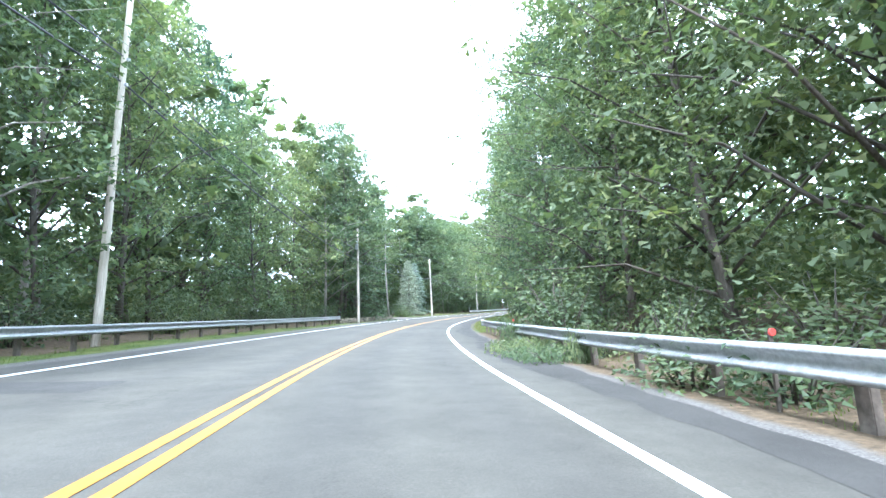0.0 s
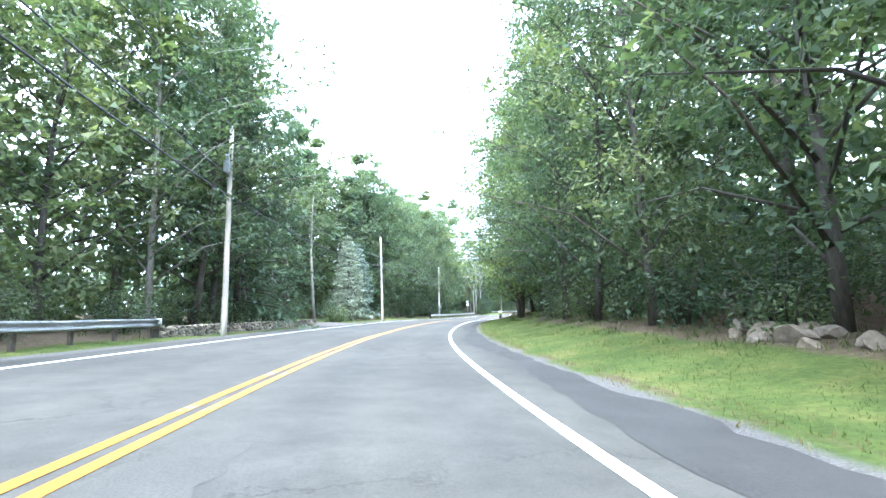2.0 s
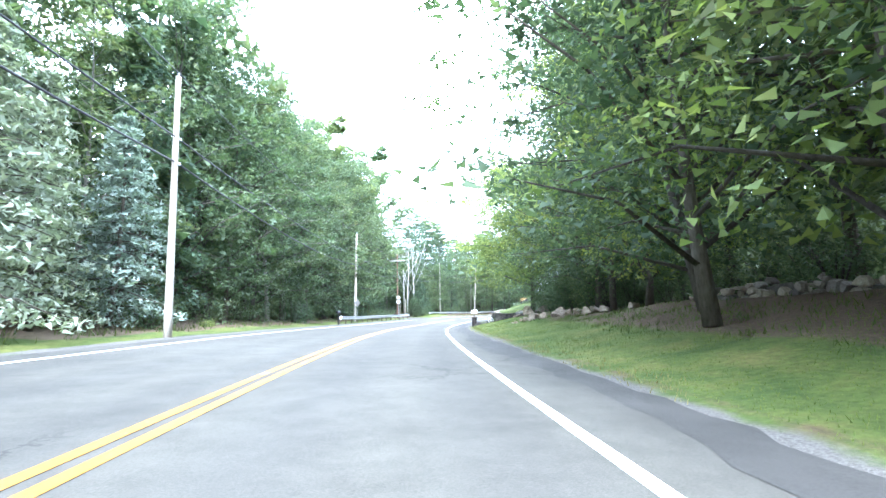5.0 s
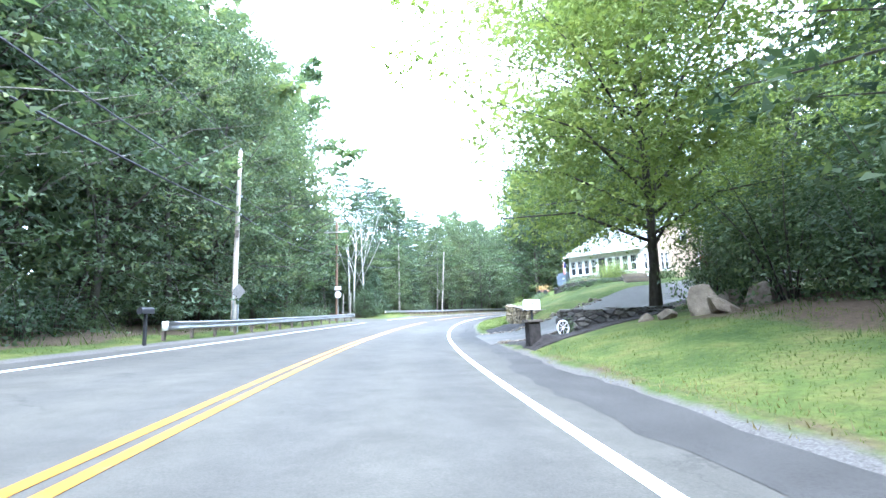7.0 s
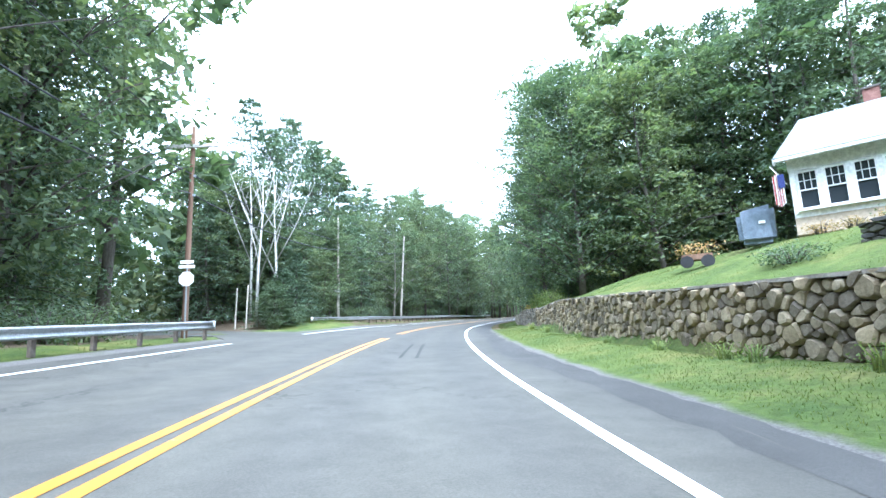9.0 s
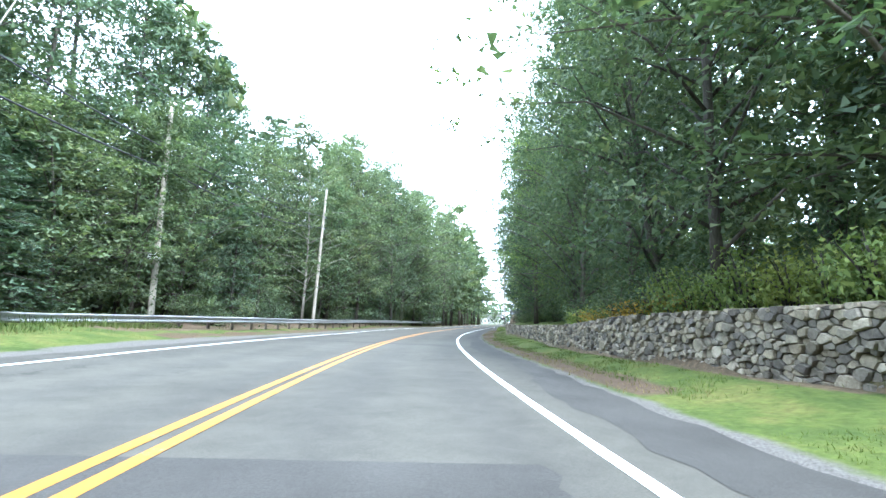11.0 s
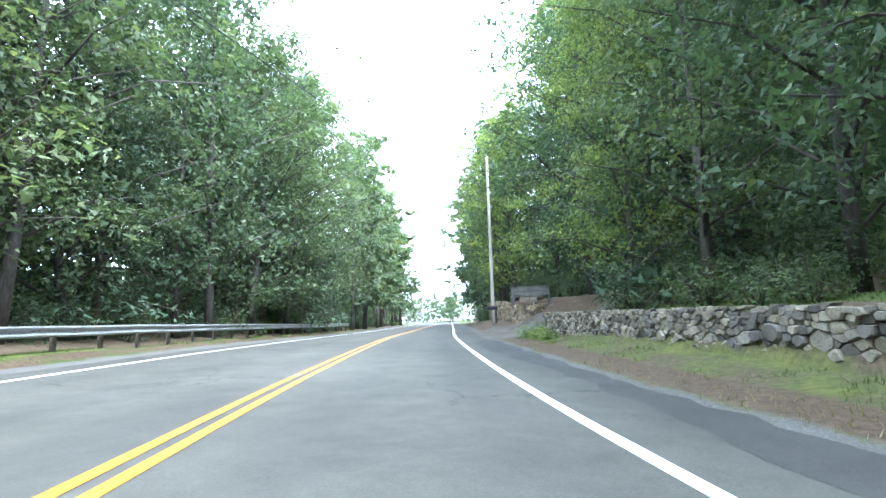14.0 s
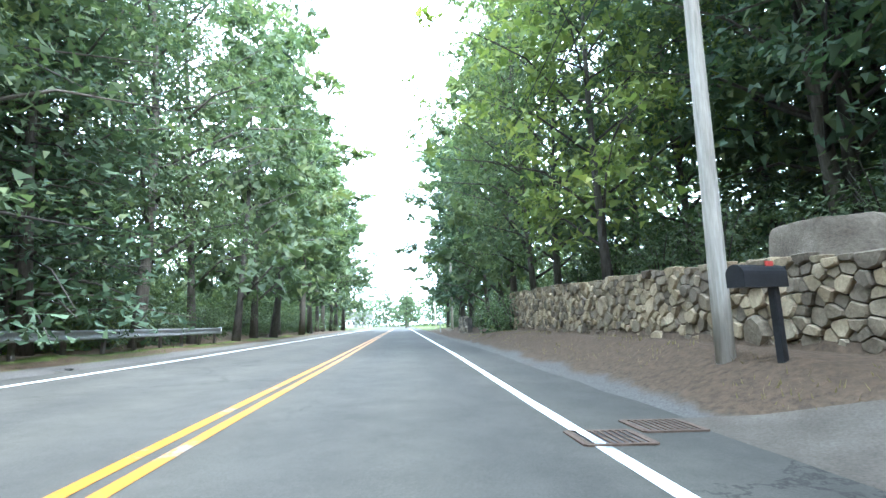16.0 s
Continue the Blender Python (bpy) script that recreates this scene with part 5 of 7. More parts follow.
stone_wall("stone_retaining_wall", "brown fieldstone retaining wall below the house lawn", [(117.2, 11.0), (115.9, 9.3), (116.2, 8.1), (118, 7.7), (124, 7.7), (136, 7.95), (149.0, 8.2)], lambda s: float(np.interp(s, (116, 119, 122, 127), (0.5, 0.45, 0.3, 0.1))), lambda s: float(np.interp(s, (115.5, 119, 122, 140, 147), (1.15, 1.32, 1.42, 1.6, 1.3))), 0.13, 0.34, STONE_BROWN, 3, -1, 1.05, nearest=118, big=0.2, capped=True)
stone_wall("stone_wall", "long grey dry-stone wall along the verge", [(149.1, 8.28), (158, 7.9), (168, 7.6), (185, 7.5), (203.6, 7.2)], lambda s: 0.1, lambda s: float(np.interp(s, (149, 157, 163, 180, 203), (1.38, 1.3, 1.02, 0.95, 1.05))), 0.1, 0.27, STONE, 5, -1, 1.35, nearest=157, big=0.5)
stone_wall("stone_retaining_wall", "tall fieldstone retaining wall beside the gravel drive", [(212.6, 10.0), (211.3, 8.4), (211.8, 7.5), (213.4, 7.3), (220, 7.3), (232, 7.3)], lambda s: 0.5, lambda s: float(np.interp(s, (211, 215, 219, 232), (1.5, 1.85, 2.05, 2.4))), 0.13, 0.34, STONE_BROWN, 8, -1, 1.05, nearest=213, big=0.31)
stone_wall("stone_wall", "old grey dry-stone wall behind a utility pole", [(46, -7.9), (55, -7.8), (65, -7.9)], lambda s: -0.05, lambda s: 0.5, 0.13, 0.26, STONE, 9, 1, 1.3, nearest=46)
stone_wall("tumbled_stone_wall", "tumbledown mossy stone wall at the edge of the wood", [(41, 12.2), (60, 11.6), (82, 12.6)], lambda s: 1.1, lambda s: 1.8 + 0.15 * math.sin(s), 0.22, 0.46, STONE, 12, -1, 1.3, ruin=0.5, nearest=62)
stone_wall("garden_terrace_wall", "low terrace of flat stones below the maple, coloured darker for its shade", [(108.2, 7.3), (107.5, 7.7), (107.3, 9.3), (107.7, 11.4)], lambda s: 0.4, lambda s: 1.15, 0.16, 0.4, SHADE_DARK_STONE, 14, 1, 2.0, big=0.2)
stone_wall("garden_terrace_wall", "low rockery terrace in front of the house", [(120.2, 14.8), (121.2, 12.9), (124.1, 11.5), (126.5, 11.1)], lambda s: 2.05, lambda s: float(np.interp(s, (120, 124, 126.5), (3.0, 2.85, 2.6))), 0.16, 0.38, SHADE_DARK_STONE, 15, -1, 2.4, big=0.2)
stone_wall("stone_gate_wall", "short stone wall beyond the bushes", [(246, 7.0), (250, 6.9)], lambda s: 0.1, lambda s: 1.5, 0.2, 0.36, STONE, 17, -1, 1.2)


def boulder_mesh(seed, mat):
    """An angular split boulder with worn edges."""
    rng = np.random.default_rng(seed)
    bm = bmesh.new()
    bmesh.ops.create_icosphere(bm, subdivisions=4, radius=1)
    sh = rng.uniform(0.8, 1.25, 3)
    cuts = []
    for _ in range(12):
        v = rng.normal(size=3)
        cuts.append((v / np.linalg.norm(v), rng.uniform(0.42, 0.72)))
    for v in bm.verts:
        p = np.array(v.co)
        for nn, c in cuts:
            over = p @ nn - c
            if over > 0:
                p = p - nn * over * 0.97
        k = 1 + 0.05 * noise.noise(Vector(p * 2.2 + seed)) + 0.035 * noise.noise(Vector(p * 7 + seed))
        v.co = Vector(p * sh * k)
    me = bpy.data.meshes.new("boulder")
    bm.to_mesh(me)
    bm.free()
    me.materials.append(mat)
    me.polygons.foreach_set("use_smooth", [True] * len(me.polygons))
    me.set_sharp_from_angle(angle=radians(28))
    return me


BM = [boulder_mesh(60 + k, BOULDER) for k in range(4)]
rock = random.Random(4)
for s, d, r in ((93.2, 8.3, 0.42), (93.9, 8.9, 0.5), (94.6, 8.3, 0.36), (94.3, 9.2, 0.55), (95.2, 9.0, 0.3), (93.4, 7.8, 0.2), (94.0, 7.7, 0.16), (94.9, 7.9, 0.14), (92.6, 8.5, 0.3), (93.0, 9.4, 0.45),
                (93.1, 10.3, 0.7), (93.9, 10.6, 0.55), (92.4, 10.0, 0.42), (92.0, 10.6, 0.5), (91.4, 10.9, 0.4), (95.4, 10.8, 0.4), (96.2, 11.2, 0.35), (90.4, 11.2, 0.6), (91.0, 11.9, 0.5), (89.2, 11.8, 0.5), (92.8, 11.6, 0.4), (94.8, 11.8, 0.35),
                (103.7, 10.1, 0.55), (104.5, 9.5, 0.28), (105.1, 9.2, 0.22), (102.9, 10.2, 0.4), (103.2, 11.3, 0.45), (103.4, 12.1, 0.4), (105.7, 9.4, 0.2), (104.4, 11.2, 0.5), (34.4, 8.9, 0.26), (35.0, 9.2, 0.32), (35.7, 9.0, 0.22), (36.2, 9.5, 0.3), (34.9, 9.8, 0.34), (33.8, 9.4, 0.34), (35.5, 9.9, 0.24), (36.8, 9.3, 0.16), (37.2, 9.8, 0.26),
                (29.2, 8.2, 0.2), (28.4, 7.9, 0.16), (87, 12.4, 0.4), (62, 9.9, 0.22), (42.5, 10.4, 0.24)):
    ob = tagged(new("boulder", BM[rock.randrange(4)]), "split brown granite boulder lying in the grassy bank", "boulder", "boulders on the bank")
    r *= 0.7 if 86 < s < 97 else 1.0
    ob.matrix_basis = stand(s, d, r * 0.25, rock.uniform(0, 360), rock.uniform(-25, 25), rock.uniform(-25, 25)) @ Matrix.Diagonal((r * rock.uniform(0.9, 1.4), r * rock.uniform(0.9, 1.3), r * rock.uniform(0.75, 1.05), 1))

# pale stones along the driveway's edges
edging = thing("stone_edging", "row of small pale stones edging the driveway", "stone edging")
em = stone_meshes(PALE_STONE, 900, 0.7, 4)
for k in range(130):
    u = (k // 2) / 64
    d = 5.3 + (6.0 if k % 2 else 5.0) * u
    s = DRIVE_FAR(d) + 0.12 if k % 2 else DRIVE_NEAR(d) - 0.12
    r = rock.uniform(0.1, 0.17)
    part_mesh("stone", em[k % 4], edging, "", stand(s + rock.uniform(-0.3, 0.24), d, 0.03, rock.uniform(0, 360)) @ Matrix.Diagonal((r, r * 1.2, r * 0.8, 1)))


# ---- the house ----
def window(root, name, m, w, h, cols=2, rows=2, mat=WHITE):
    """A sash window in the plane x-z of m, facing -y."""
    fr = bmesh.new()
    t = 0.06
    for x in (-w / 2, w / 2):
        box(fr, x, 0, h / 2, t, 0.08, h + t, 0.006)
    for z in (0, h):
        box(fr, 0, 0.001, z, w + t, 0.084, t, 0.006)
    box(fr, 0, 0.004, h / 2, w, 0.05, 0.04)
    f = part(name, fr, mat, root)
    f.matrix_basis = m
    p = part("pane", one_box(0, 0.02, h / 2, w, 0.012, h), GLASS, f)
    mu = bmesh.new()
    for k in range(1, cols):
        box(mu, -w / 2 + w * k / cols, 0.003, h * 0.75, 0.018, 0.02, h / 2)
    box(mu, 0, 0.002, h * 0.75, w, 0.018, 0.018)
    part("muntin", mu, mat, f)
    s = part("sill", one_box(0, -0.05, -0.05, w + 0.16, 0.14, 0.04, 0.006), mat, f)
    return f


def prism(bm, poly, x0, x1):
    """A solid between x0 and x1 with the outline poly in y, z."""
    a = [bm.verts.new((x0, y, z)) for y, z in poly]
    b = [bm.verts.new((x1, y, z)) for y, z in poly]
    bm.faces.new(a[::-1])
    bm.faces.new(b)
    n = len(poly)
    for k in range(n):
        bm.faces.new((a[k], a[(k + 1) % n], b[(k + 1) % n], b[k]))
    bmesh.ops.recalc_face_normals(bm, faces=bm.faces[:])
    return bm


def cottage():
    root = thing("house", "small cream cottage with a white glazed porch on a grassy rise", "house")
    L, RID, DEP, EAVE, TOP, REAR = 6.11, 6.73, 14.05, 2.37, 5.5, 3.7
    root.matrix_basis = pose(34.32, 120.0, 2.74, 0, 0, math.degrees(-1.312))
    part("foundation", one_box(L / 2, DEP / 2, -0.45, L - 0.06, DEP - 0.06, 1.1), STONE, root, "grey stone foundation")
    poly = [(0, 0), (0, EAVE), (RID, TOP), (DEP, REAR), (DEP, 0)]
    part("wall", prism(bmesh.new(), poly, 0, L), SIDING, root, "cream clapboard walls")
    # clapboards on the gable that faces the drive
    for k in range(24):
        z = 0.2 + 0.2 * k
        y1 = DEP if z < REAR else DEP - (z - REAR) / (TOP - REAR) * (DEP - RID)
        y0 = 2.2 if z < EAVE else max(2.2, (z - EAVE) / (TOP - EAVE) * RID)
        if y1 - y0 > 0.5:
            part("clapboard", one_box(L + 0.008, (y0 + y1) / 2, z, 0.02, y1 - y0 - 0.1, 0.17), SIDING, root)
    # white porch front
    part("porch_panel", one_box(L / 2, -0.02, 0.62, L, 0.06, 0.2), WHITE, root, "white rail under the porch windows")
    part("porch_header", one_box(L / 2, -0.02, 2.12, L + 0.02, 0.07, 0.42), WHITE, root)
    part("porch_base", one_box(L / 2, -0.015, 0.28, L, 0.05, 0.5), SIDING, root)
    xs = [0.42, 1.05, 1.68, 2.31, 3.72, 4.35, 4.98, 5.62]
    for x in xs:
        window(root, "window", Matrix.Translation((x, -0.05, 0.76)), 0.46, 1.1, 3)
    for x in [0.08, 0.735, 1.365, 1.995, 2.64, 3.4, 4.035, 4.665, 5.3, 6.03]:
        part("pilaster", one_box(x, -0.04, 1.3, 0.14, 0.07, 1.35, 0.006), WHITE, root)
    door = part("door", one_box(3.02, -0.05, 0.95, 0.56, 0.05, 1.85, 0.01), BLACK, root, "dark front door")
    part("door_frame", one_box(3.02, -0.03, 1.0, 0.68, 0.05, 1.98, 0.006), WHITE, door)
    # porch side and gable windows
    side = Matrix.Rotation(radians(90), 4, "Z")
    part("porch_side", one_box(L + 0.012, 1.05, 1.25, 0.03, 2.1, 2.25), WHITE, root, "white porch side")
    for y in (0.62, 1.4):
        window(root, "window", Matrix.Translation((L + 0.06, y, 0.76)) @ side, 0.52, 1.2)
    for y, z, w, h in ((3.1, 0.8, 0.5, 1.35), (3.75, 0.8, 0.5, 1.35), (7.0, 3.2, 1.1, 1.25), (9.8, 0.9, 0.8, 1.5)):
        window(root, "window", Matrix.Translation((L + 0.055, y, z)) @ side, w, h)
    # roof slopes
    for y0, z0, nm in ((-0.38, EAVE - 0.12, "front"), (DEP + 0.3, REAR - 0.06, "rear")):
        ang = math.atan2(TOP - z0, RID - y0)
        part("roof", one_box(L / 2, (y0 + RID) / 2, (z0 + TOP) / 2 + 0.06, L + 0.56, math.hypot(RID - y0, TOP - z0), 0.08, 0.01, Matrix.Rotation(ang, 4, "X")), ROOF, root, "pale grey shingled %s slope" % nm)
    for x in (-0.27, L + 0.27):
        for (y0, z0, y1, z1) in ((-0.38, EAVE - 0.12, RID, TOP), (DEP + 0.3, REAR - 0.06, RID, TOP)):
            ang = math.atan2(z1 - z0, y1 - y0)
            part("bargeboard", one_box(x, (y0 + y1) / 2, (z0 + z1) / 2 - 0.02, 0.04, math.hypot(y1 - y0, z1 - z0), 0.18, 0, Matrix.Rotation(ang, 4, "X")), WHITE, root)
    part("gutter", one_box(L / 2, -0.42, EAVE - 0.12, L + 0.5, 0.1, 0.1, 0.02), WHITE, root)
    ch = part("chimney", one_box(2.0, RID + 0.5, TOP + 0.25, 0.5, 0.5, 0.9, 0.01), BRICK, root, "red brick chimney")
    part("chimney_cap", one_box(2.0, RID + 0.5, TOP + 0.73, 0.6, 0.6, 0.08, 0.01), STONE, ch)
    part("step", one_box(3.02, -0.45, 0.05, 1.0, 0.5, 0.2, 0.02), STONE, root)
    lamp = part("wall_lamp", one_box(2.62, -0.13, 1.55, 0.09, 0.1, 0.2, 0.02), BLACK, root)
    return root


cottage()
HM = pose(34.32, 120.0, 2.74, 0, 0, math.degrees(-1.312))


def by_house(x, y, turn=0.0, up=0.0):
    p = HM @ Vector((x, y, 0))
    best = min(((flat(s, d), s, d) for s in np.arange(112, 142, 0.5) for d in np.arange(8, 32, 0.5)), key=lambda e: (e[0][0] - p.x) ** 2 + (e[0][1] - p.y) ** 2)
    return pose(p.x, p.y, land(best[1], best[2]) + up, 0, 0, math.degrees(-1.312) + turn)


# flag on the porch corner
flag = thing("flag", "small striped flag hanging from the porch corner", "flag")
flag.matrix_basis = HM
bm = bmesh.new()
tube(bm, [(-0.05, -0.15, 1.55), (-0.35, -0.5, 2.1)], [0.015, 0.012], 6)
part("staff", bm, WHITE, flag)
for k in range(9):
    part("stripe", one_box(-0.22 - 0.055 * (k - 4) * 0.5 - 0.02 * (k % 2), -0.42, 1.35 + (0.03 if k > 3 else 0), 0.034, 0.02, 1.0 - 0.05 * abs(k - 4)), RED if k % 2 else WHITE, flag)
part("canton", one_box(-0.14, -0.435, 1.62, 0.16, 0.02, 0.4), NAVY, flag)

# covered grill beside the house
grill = thing("covered_grill", "boxy thing under a blue-grey tarp beside the house", "tarp")
grill.matrix_basis = by_house(-1.1, 0.6, 10) @ Matrix.Diagonal((0.8, 0.8, 0.95, 1))
bm = one_box(0, 0, 0.62, 1.3, 0.9, 1.2, 0.16)
for v in bm.verts:
    v.co.z += 0.14 * v.co.x * (v.co.z > 0.6)
    v.co += Vector((noise.noise(v.co * 2.1), noise.noise(v.co * 2.3 + Vector((5, 0, 0))), 0)) * 0.07
part("tarp", bm, TARP, grill)
part("tarp_patch", one_box(0.2, -0.47, 0.7, 0.22, 0.01, 0.1), WHITE, grill)
cart = thing("flower_cart", "small wooden cart filled with bright flowers", "flower cart")
cart.matrix_basis = by_house(-2.7, -0.2, 15)
part("tray", one_box(0, 0, 0.35, 0.9, 0.5, 0.2, 0.02), POLE_BROWN, cart)
for x in (-0.3, 0.3):
    bm = bmesh.new()
    tube(bm, [(x, -0.3, 0.2), (x, -0.25, 0.2)], [0.2, 0.2], 12)
    part("wheel", bm, BLACK, cart)
rng5 = np.random.default_rng(9)
cs = rng5.normal(size=(260, 3)) * [0.32, 0.2, 0.13] + [0, 0, 0.62]
part_mesh("flowers", leaf_mesh("flowers", cs, rng5.normal(size=cs.shape) + [0, 0, 1], rng5.uniform(0.04, 0.07, 260), FLOWERS, rng5), cart)

# garden beds and shrubs round the house
GARDEN = [shrub(71, 1.2, 1.0, 3200, 0.042, LEAF_YELLOW, "garden_shrub", "bright yellow-green rounded garden shrub", "garden shrubs"), shrub(72, 0.8, 0.9, 1000, 0.055, LEAF_GREEN, "garden_shrub", "clipped green garden shrub", "garden shrubs"), shrub(73, 0.5, 0.5, 380, 0.045, FLOWERS, "flower_clump", "clump of orange flowers", "garden flowers")]
for k, x, y, z, tall in ((0, 5.0, -2.5, 1.3, 1.35), (0, 5.9, -2.8, 1.15, 1.3), (1, 3.5, -3.1, 1.15, 1.0), (1, 2.7, -3.4, 1.0, 0.85), (1, 5.2, -6.8, 0.9, 0.6), (1, 6.4, -6.9, 0.9, 0.6), (1, 7.4, -6.6, 0.8, 0.6), (1, 7.6, -3.6, 1.0, 0.8), (1, 7.9, 0.5, 0.8, 0.8), (1, 8.4, 3.6, 0.9, 0.9), (1, 8.2, 6.5, 0.8, 0.8), (1, 7.6, -1.2, 0.6, 0.5), (2, 0.6, -0.6, 0.9, 0.8), (2, 1.3, -0.6, 1.0, 0.8), (2, 2.1, -0.6, 0.9, 1.0), (2, 3.7, -0.9, 0.9, 0.9), (1, 0.4, -4.4, 0.9, 0.7), (1, 4.2, -4.8, 0.9, 0.8)):
    m = by_house(x, y, rock.uniform(0, 360), -0.03) @ Matrix.Diagonal((z, z, tall, 1))
    g = GARDEN[k]
    if g.name not in used:
        used.add(g.name)
        g.matrix_basis = m
    else:
        copy_thing(g, m @ Matrix.Diagonal((1 / g.scale[0], 1 / g.scale[1], 1 / g.scale[2], 1)))


# small wheel ornament in the mulch bed
orn = thing("wheel_ornament", "small white spoked wheel ornament with a plant", "garden ornament")
orn.matrix_basis = stand(107.0, 7.2, 0.24, 25)
bm = bmesh.new()
tube(bm, [(0.24 * math.cos(a), 0, 0.24 * math.sin(a)) for a in np.linspace(0, 2 * math.pi, 21)], [0.028] * 21, 6)
part("rim", bm, WHITE, orn)
for a in np.linspace(0, math.pi, 5)[:4]:
    bm = bmesh.new()
    tube(bm, [(0.23 * math.cos(a), 0, 0.23 * math.sin(a)), (-0.23 * math.cos(a), 0, -0.23 * math.sin(a))], [0.012, 0.012], 5)
    part("spoke", bm, WHITE, orn)
rng6 = np.random.default_rng(12)
cs = rng6.normal(size=(160, 3)) * [0.12, 0.08, 0.16] + [0.33, 0.05, 0.0]
part_mesh("plant", leaf_mesh("plant", cs, rng6.normal(size=cs.shape) + [0, 0, 1], rng6.uniform(0.03, 0.06, 160), LEAF_DARK, rng6), orn)
# pale steps from the drive to the house
steps = thing("garden_steps", "pale stone steps rising from the driveway to the house", "steps")
steps.matrix_basis = stand(117.2, 14.05, -0.15, -12)
for k in range(4):
    part("step", one_box(0, 0.42 * k, 0.1 + 0.15 * k, 1.3, 0.5, 0.16 + 0.02 * k, 0.02), PALE_STONE, steps)


for k, s, d, z, tall in ((1, 117.8, 15.6, 0.9, 0.8), (1, 116.8, 17.0, 0.9, 0.8), (2, 123.0, 12.9, 1.0, 0.8), (2, 124.5, 12.8, 1.0, 0.8)):
    g, m = GARDEN[k], stand(s, d, -0.03, rock.uniform(0, 360)) @ Matrix.Diagonal((z, z, tall, 1))
    copy_thing(g, m @ Matrix.Diagonal((1 / g.scale[0], 1 / g.scale[1], 1 / g.scale[2], 1)))


# ---- mailboxes, signs, drains ----
def mailbox(m, label, body_mat, post_mat, planter=False, flag_mat=None, post_h=0.95, size=1.0):
    root = thing("mailbox", label, "mailbox")
    root.matrix_basis = m
    part("post", one_box(0, 0, post_h / 2 - 0.1, 0.09, 0.09, post_h + 0.2, 0.008), post_mat, root)
    bm = bmesh.new()
    prof = [(-0.09 * size, 0.0), (0.09 * size, 0.0), (0.09 * size, 0.11 * size)] + [(0.09 * size * math.cos(a), 0.11 * size + 0.09 * size * math.sin(a)) for a in np.linspace(0.3, math.pi - 0.3, 7)] + [(-0.09 * size, 0.11 * size)]
    prism(bm, [(y, post_h + z) for y, z in prof], -0.25 * size, 0.25 * size)
    b = part("box", bm, body_mat, root, "round-topped letter box")
    part("door", one_box(0.255 * size, 0, post_h + 0.1 * size, 0.012, 0.16 * size, 0.17 * size, 0.004), body_mat, b)
    if flag_mat:
        part("flag", one_box(0.05, -0.1 * size, post_h + 0.2 * size, 0.12, 0.012, 0.06), flag_mat, b, "small red flag")
    if planter:
        part("planter", one_box(0, 0, 0.36, 0.6, 0.54, 0.84, 0.04), MULCH, root, "square dark planter at its foot")
        part("planter_rim", one_box(0, 0, 0.79, 0.8, 0.72, 0.07, 0.012), POST_STEEL, root)
        part("plate_mark", one_box(0, -0.096 * size, post_h + 0.13 * size, 0.2, 0.006, 0.04), BLACK, b)
    return root


mailbox(stand(105.1, 5.75, 0.0, 15) @ Matrix.Diagonal((0.6, 0.6, 0.92, 1)), "white mailbox on a post in a dark planter", WHITE, BLACK, True, None, 1.14, 1.6)
# the mulch is heaped round the planter
mv, mf = [], []
for i in range(7):
    for j in range(20):
        az, r = 2 * math.pi * j / 20, 0.7 * i / 6
        h = 0.22 * (0.5 + 0.5 * math.cos(math.pi * i / 6)) + 0.03 * noise.noise(Vector((i * 0.9, j * 0.9, 3)))
        q = place(105.15 + 0.9 * r * math.cos(az), 6.05 + 0.9 * r * math.sin(az), 0.02 + h)
        mv.append(tuple(q))
for i in range(6):
    for j in range(20):
        mf.append((i * 20 + j, i * 20 + (j + 1) % 20, (i + 1) * 20 + (j + 1) % 20, (i + 1) * 20 + j))
structure("mulch_mound", mv, mf, MULCH, "dark mulch heaped round the planter", True)
mailbox(stand(107.6, -6.7, 0, 80), "black mailbox on a black post at the verge", BLACK, BLACK, False, None, 1.05, 1.1)
box_right = mailbox(stand(214.2, 6.4, 0, 12), "black mailbox with a red flag before the stone wall", BLACK, BLACK, False, RED, 0.86, 1.35)


for ob in box_right.children:
    if ob.name.startswith("box"):
        ob.matrix_basis = Matrix.Translation((-0.24, 0, 0))


def sign_on_post(name, label, m, plates, post_h=2.4, post_mat=GREY_METAL):
    root = thing(name, label, "road sign")
    root.matrix_basis = m
    part("post", one_box(0, 0.03, post_h / 2 - 0.2, 0.06, 0.04, post_h + 0.4, 0.006), post_mat, root)
    for verts, mat, nm in plates:
        bm = bmesh.new()
        a = [bm.verts.new((x, -0.006, z)) for x, z in verts]
        b = [bm.verts.new((x, 0.004, z)) for x, z in verts]
        bm.faces.new(a)
        bm.faces.new(b[::-1])
        for k in range(len(a)):
            bm.faces.new((a[k], b[k], b[(k + 1) % len(a)], a[(k + 1) % len(a)]))
        bmesh.ops.recalc_face_normals(bm, faces=bm.faces[:])
        part(nm, bm, mat, root)
    return root


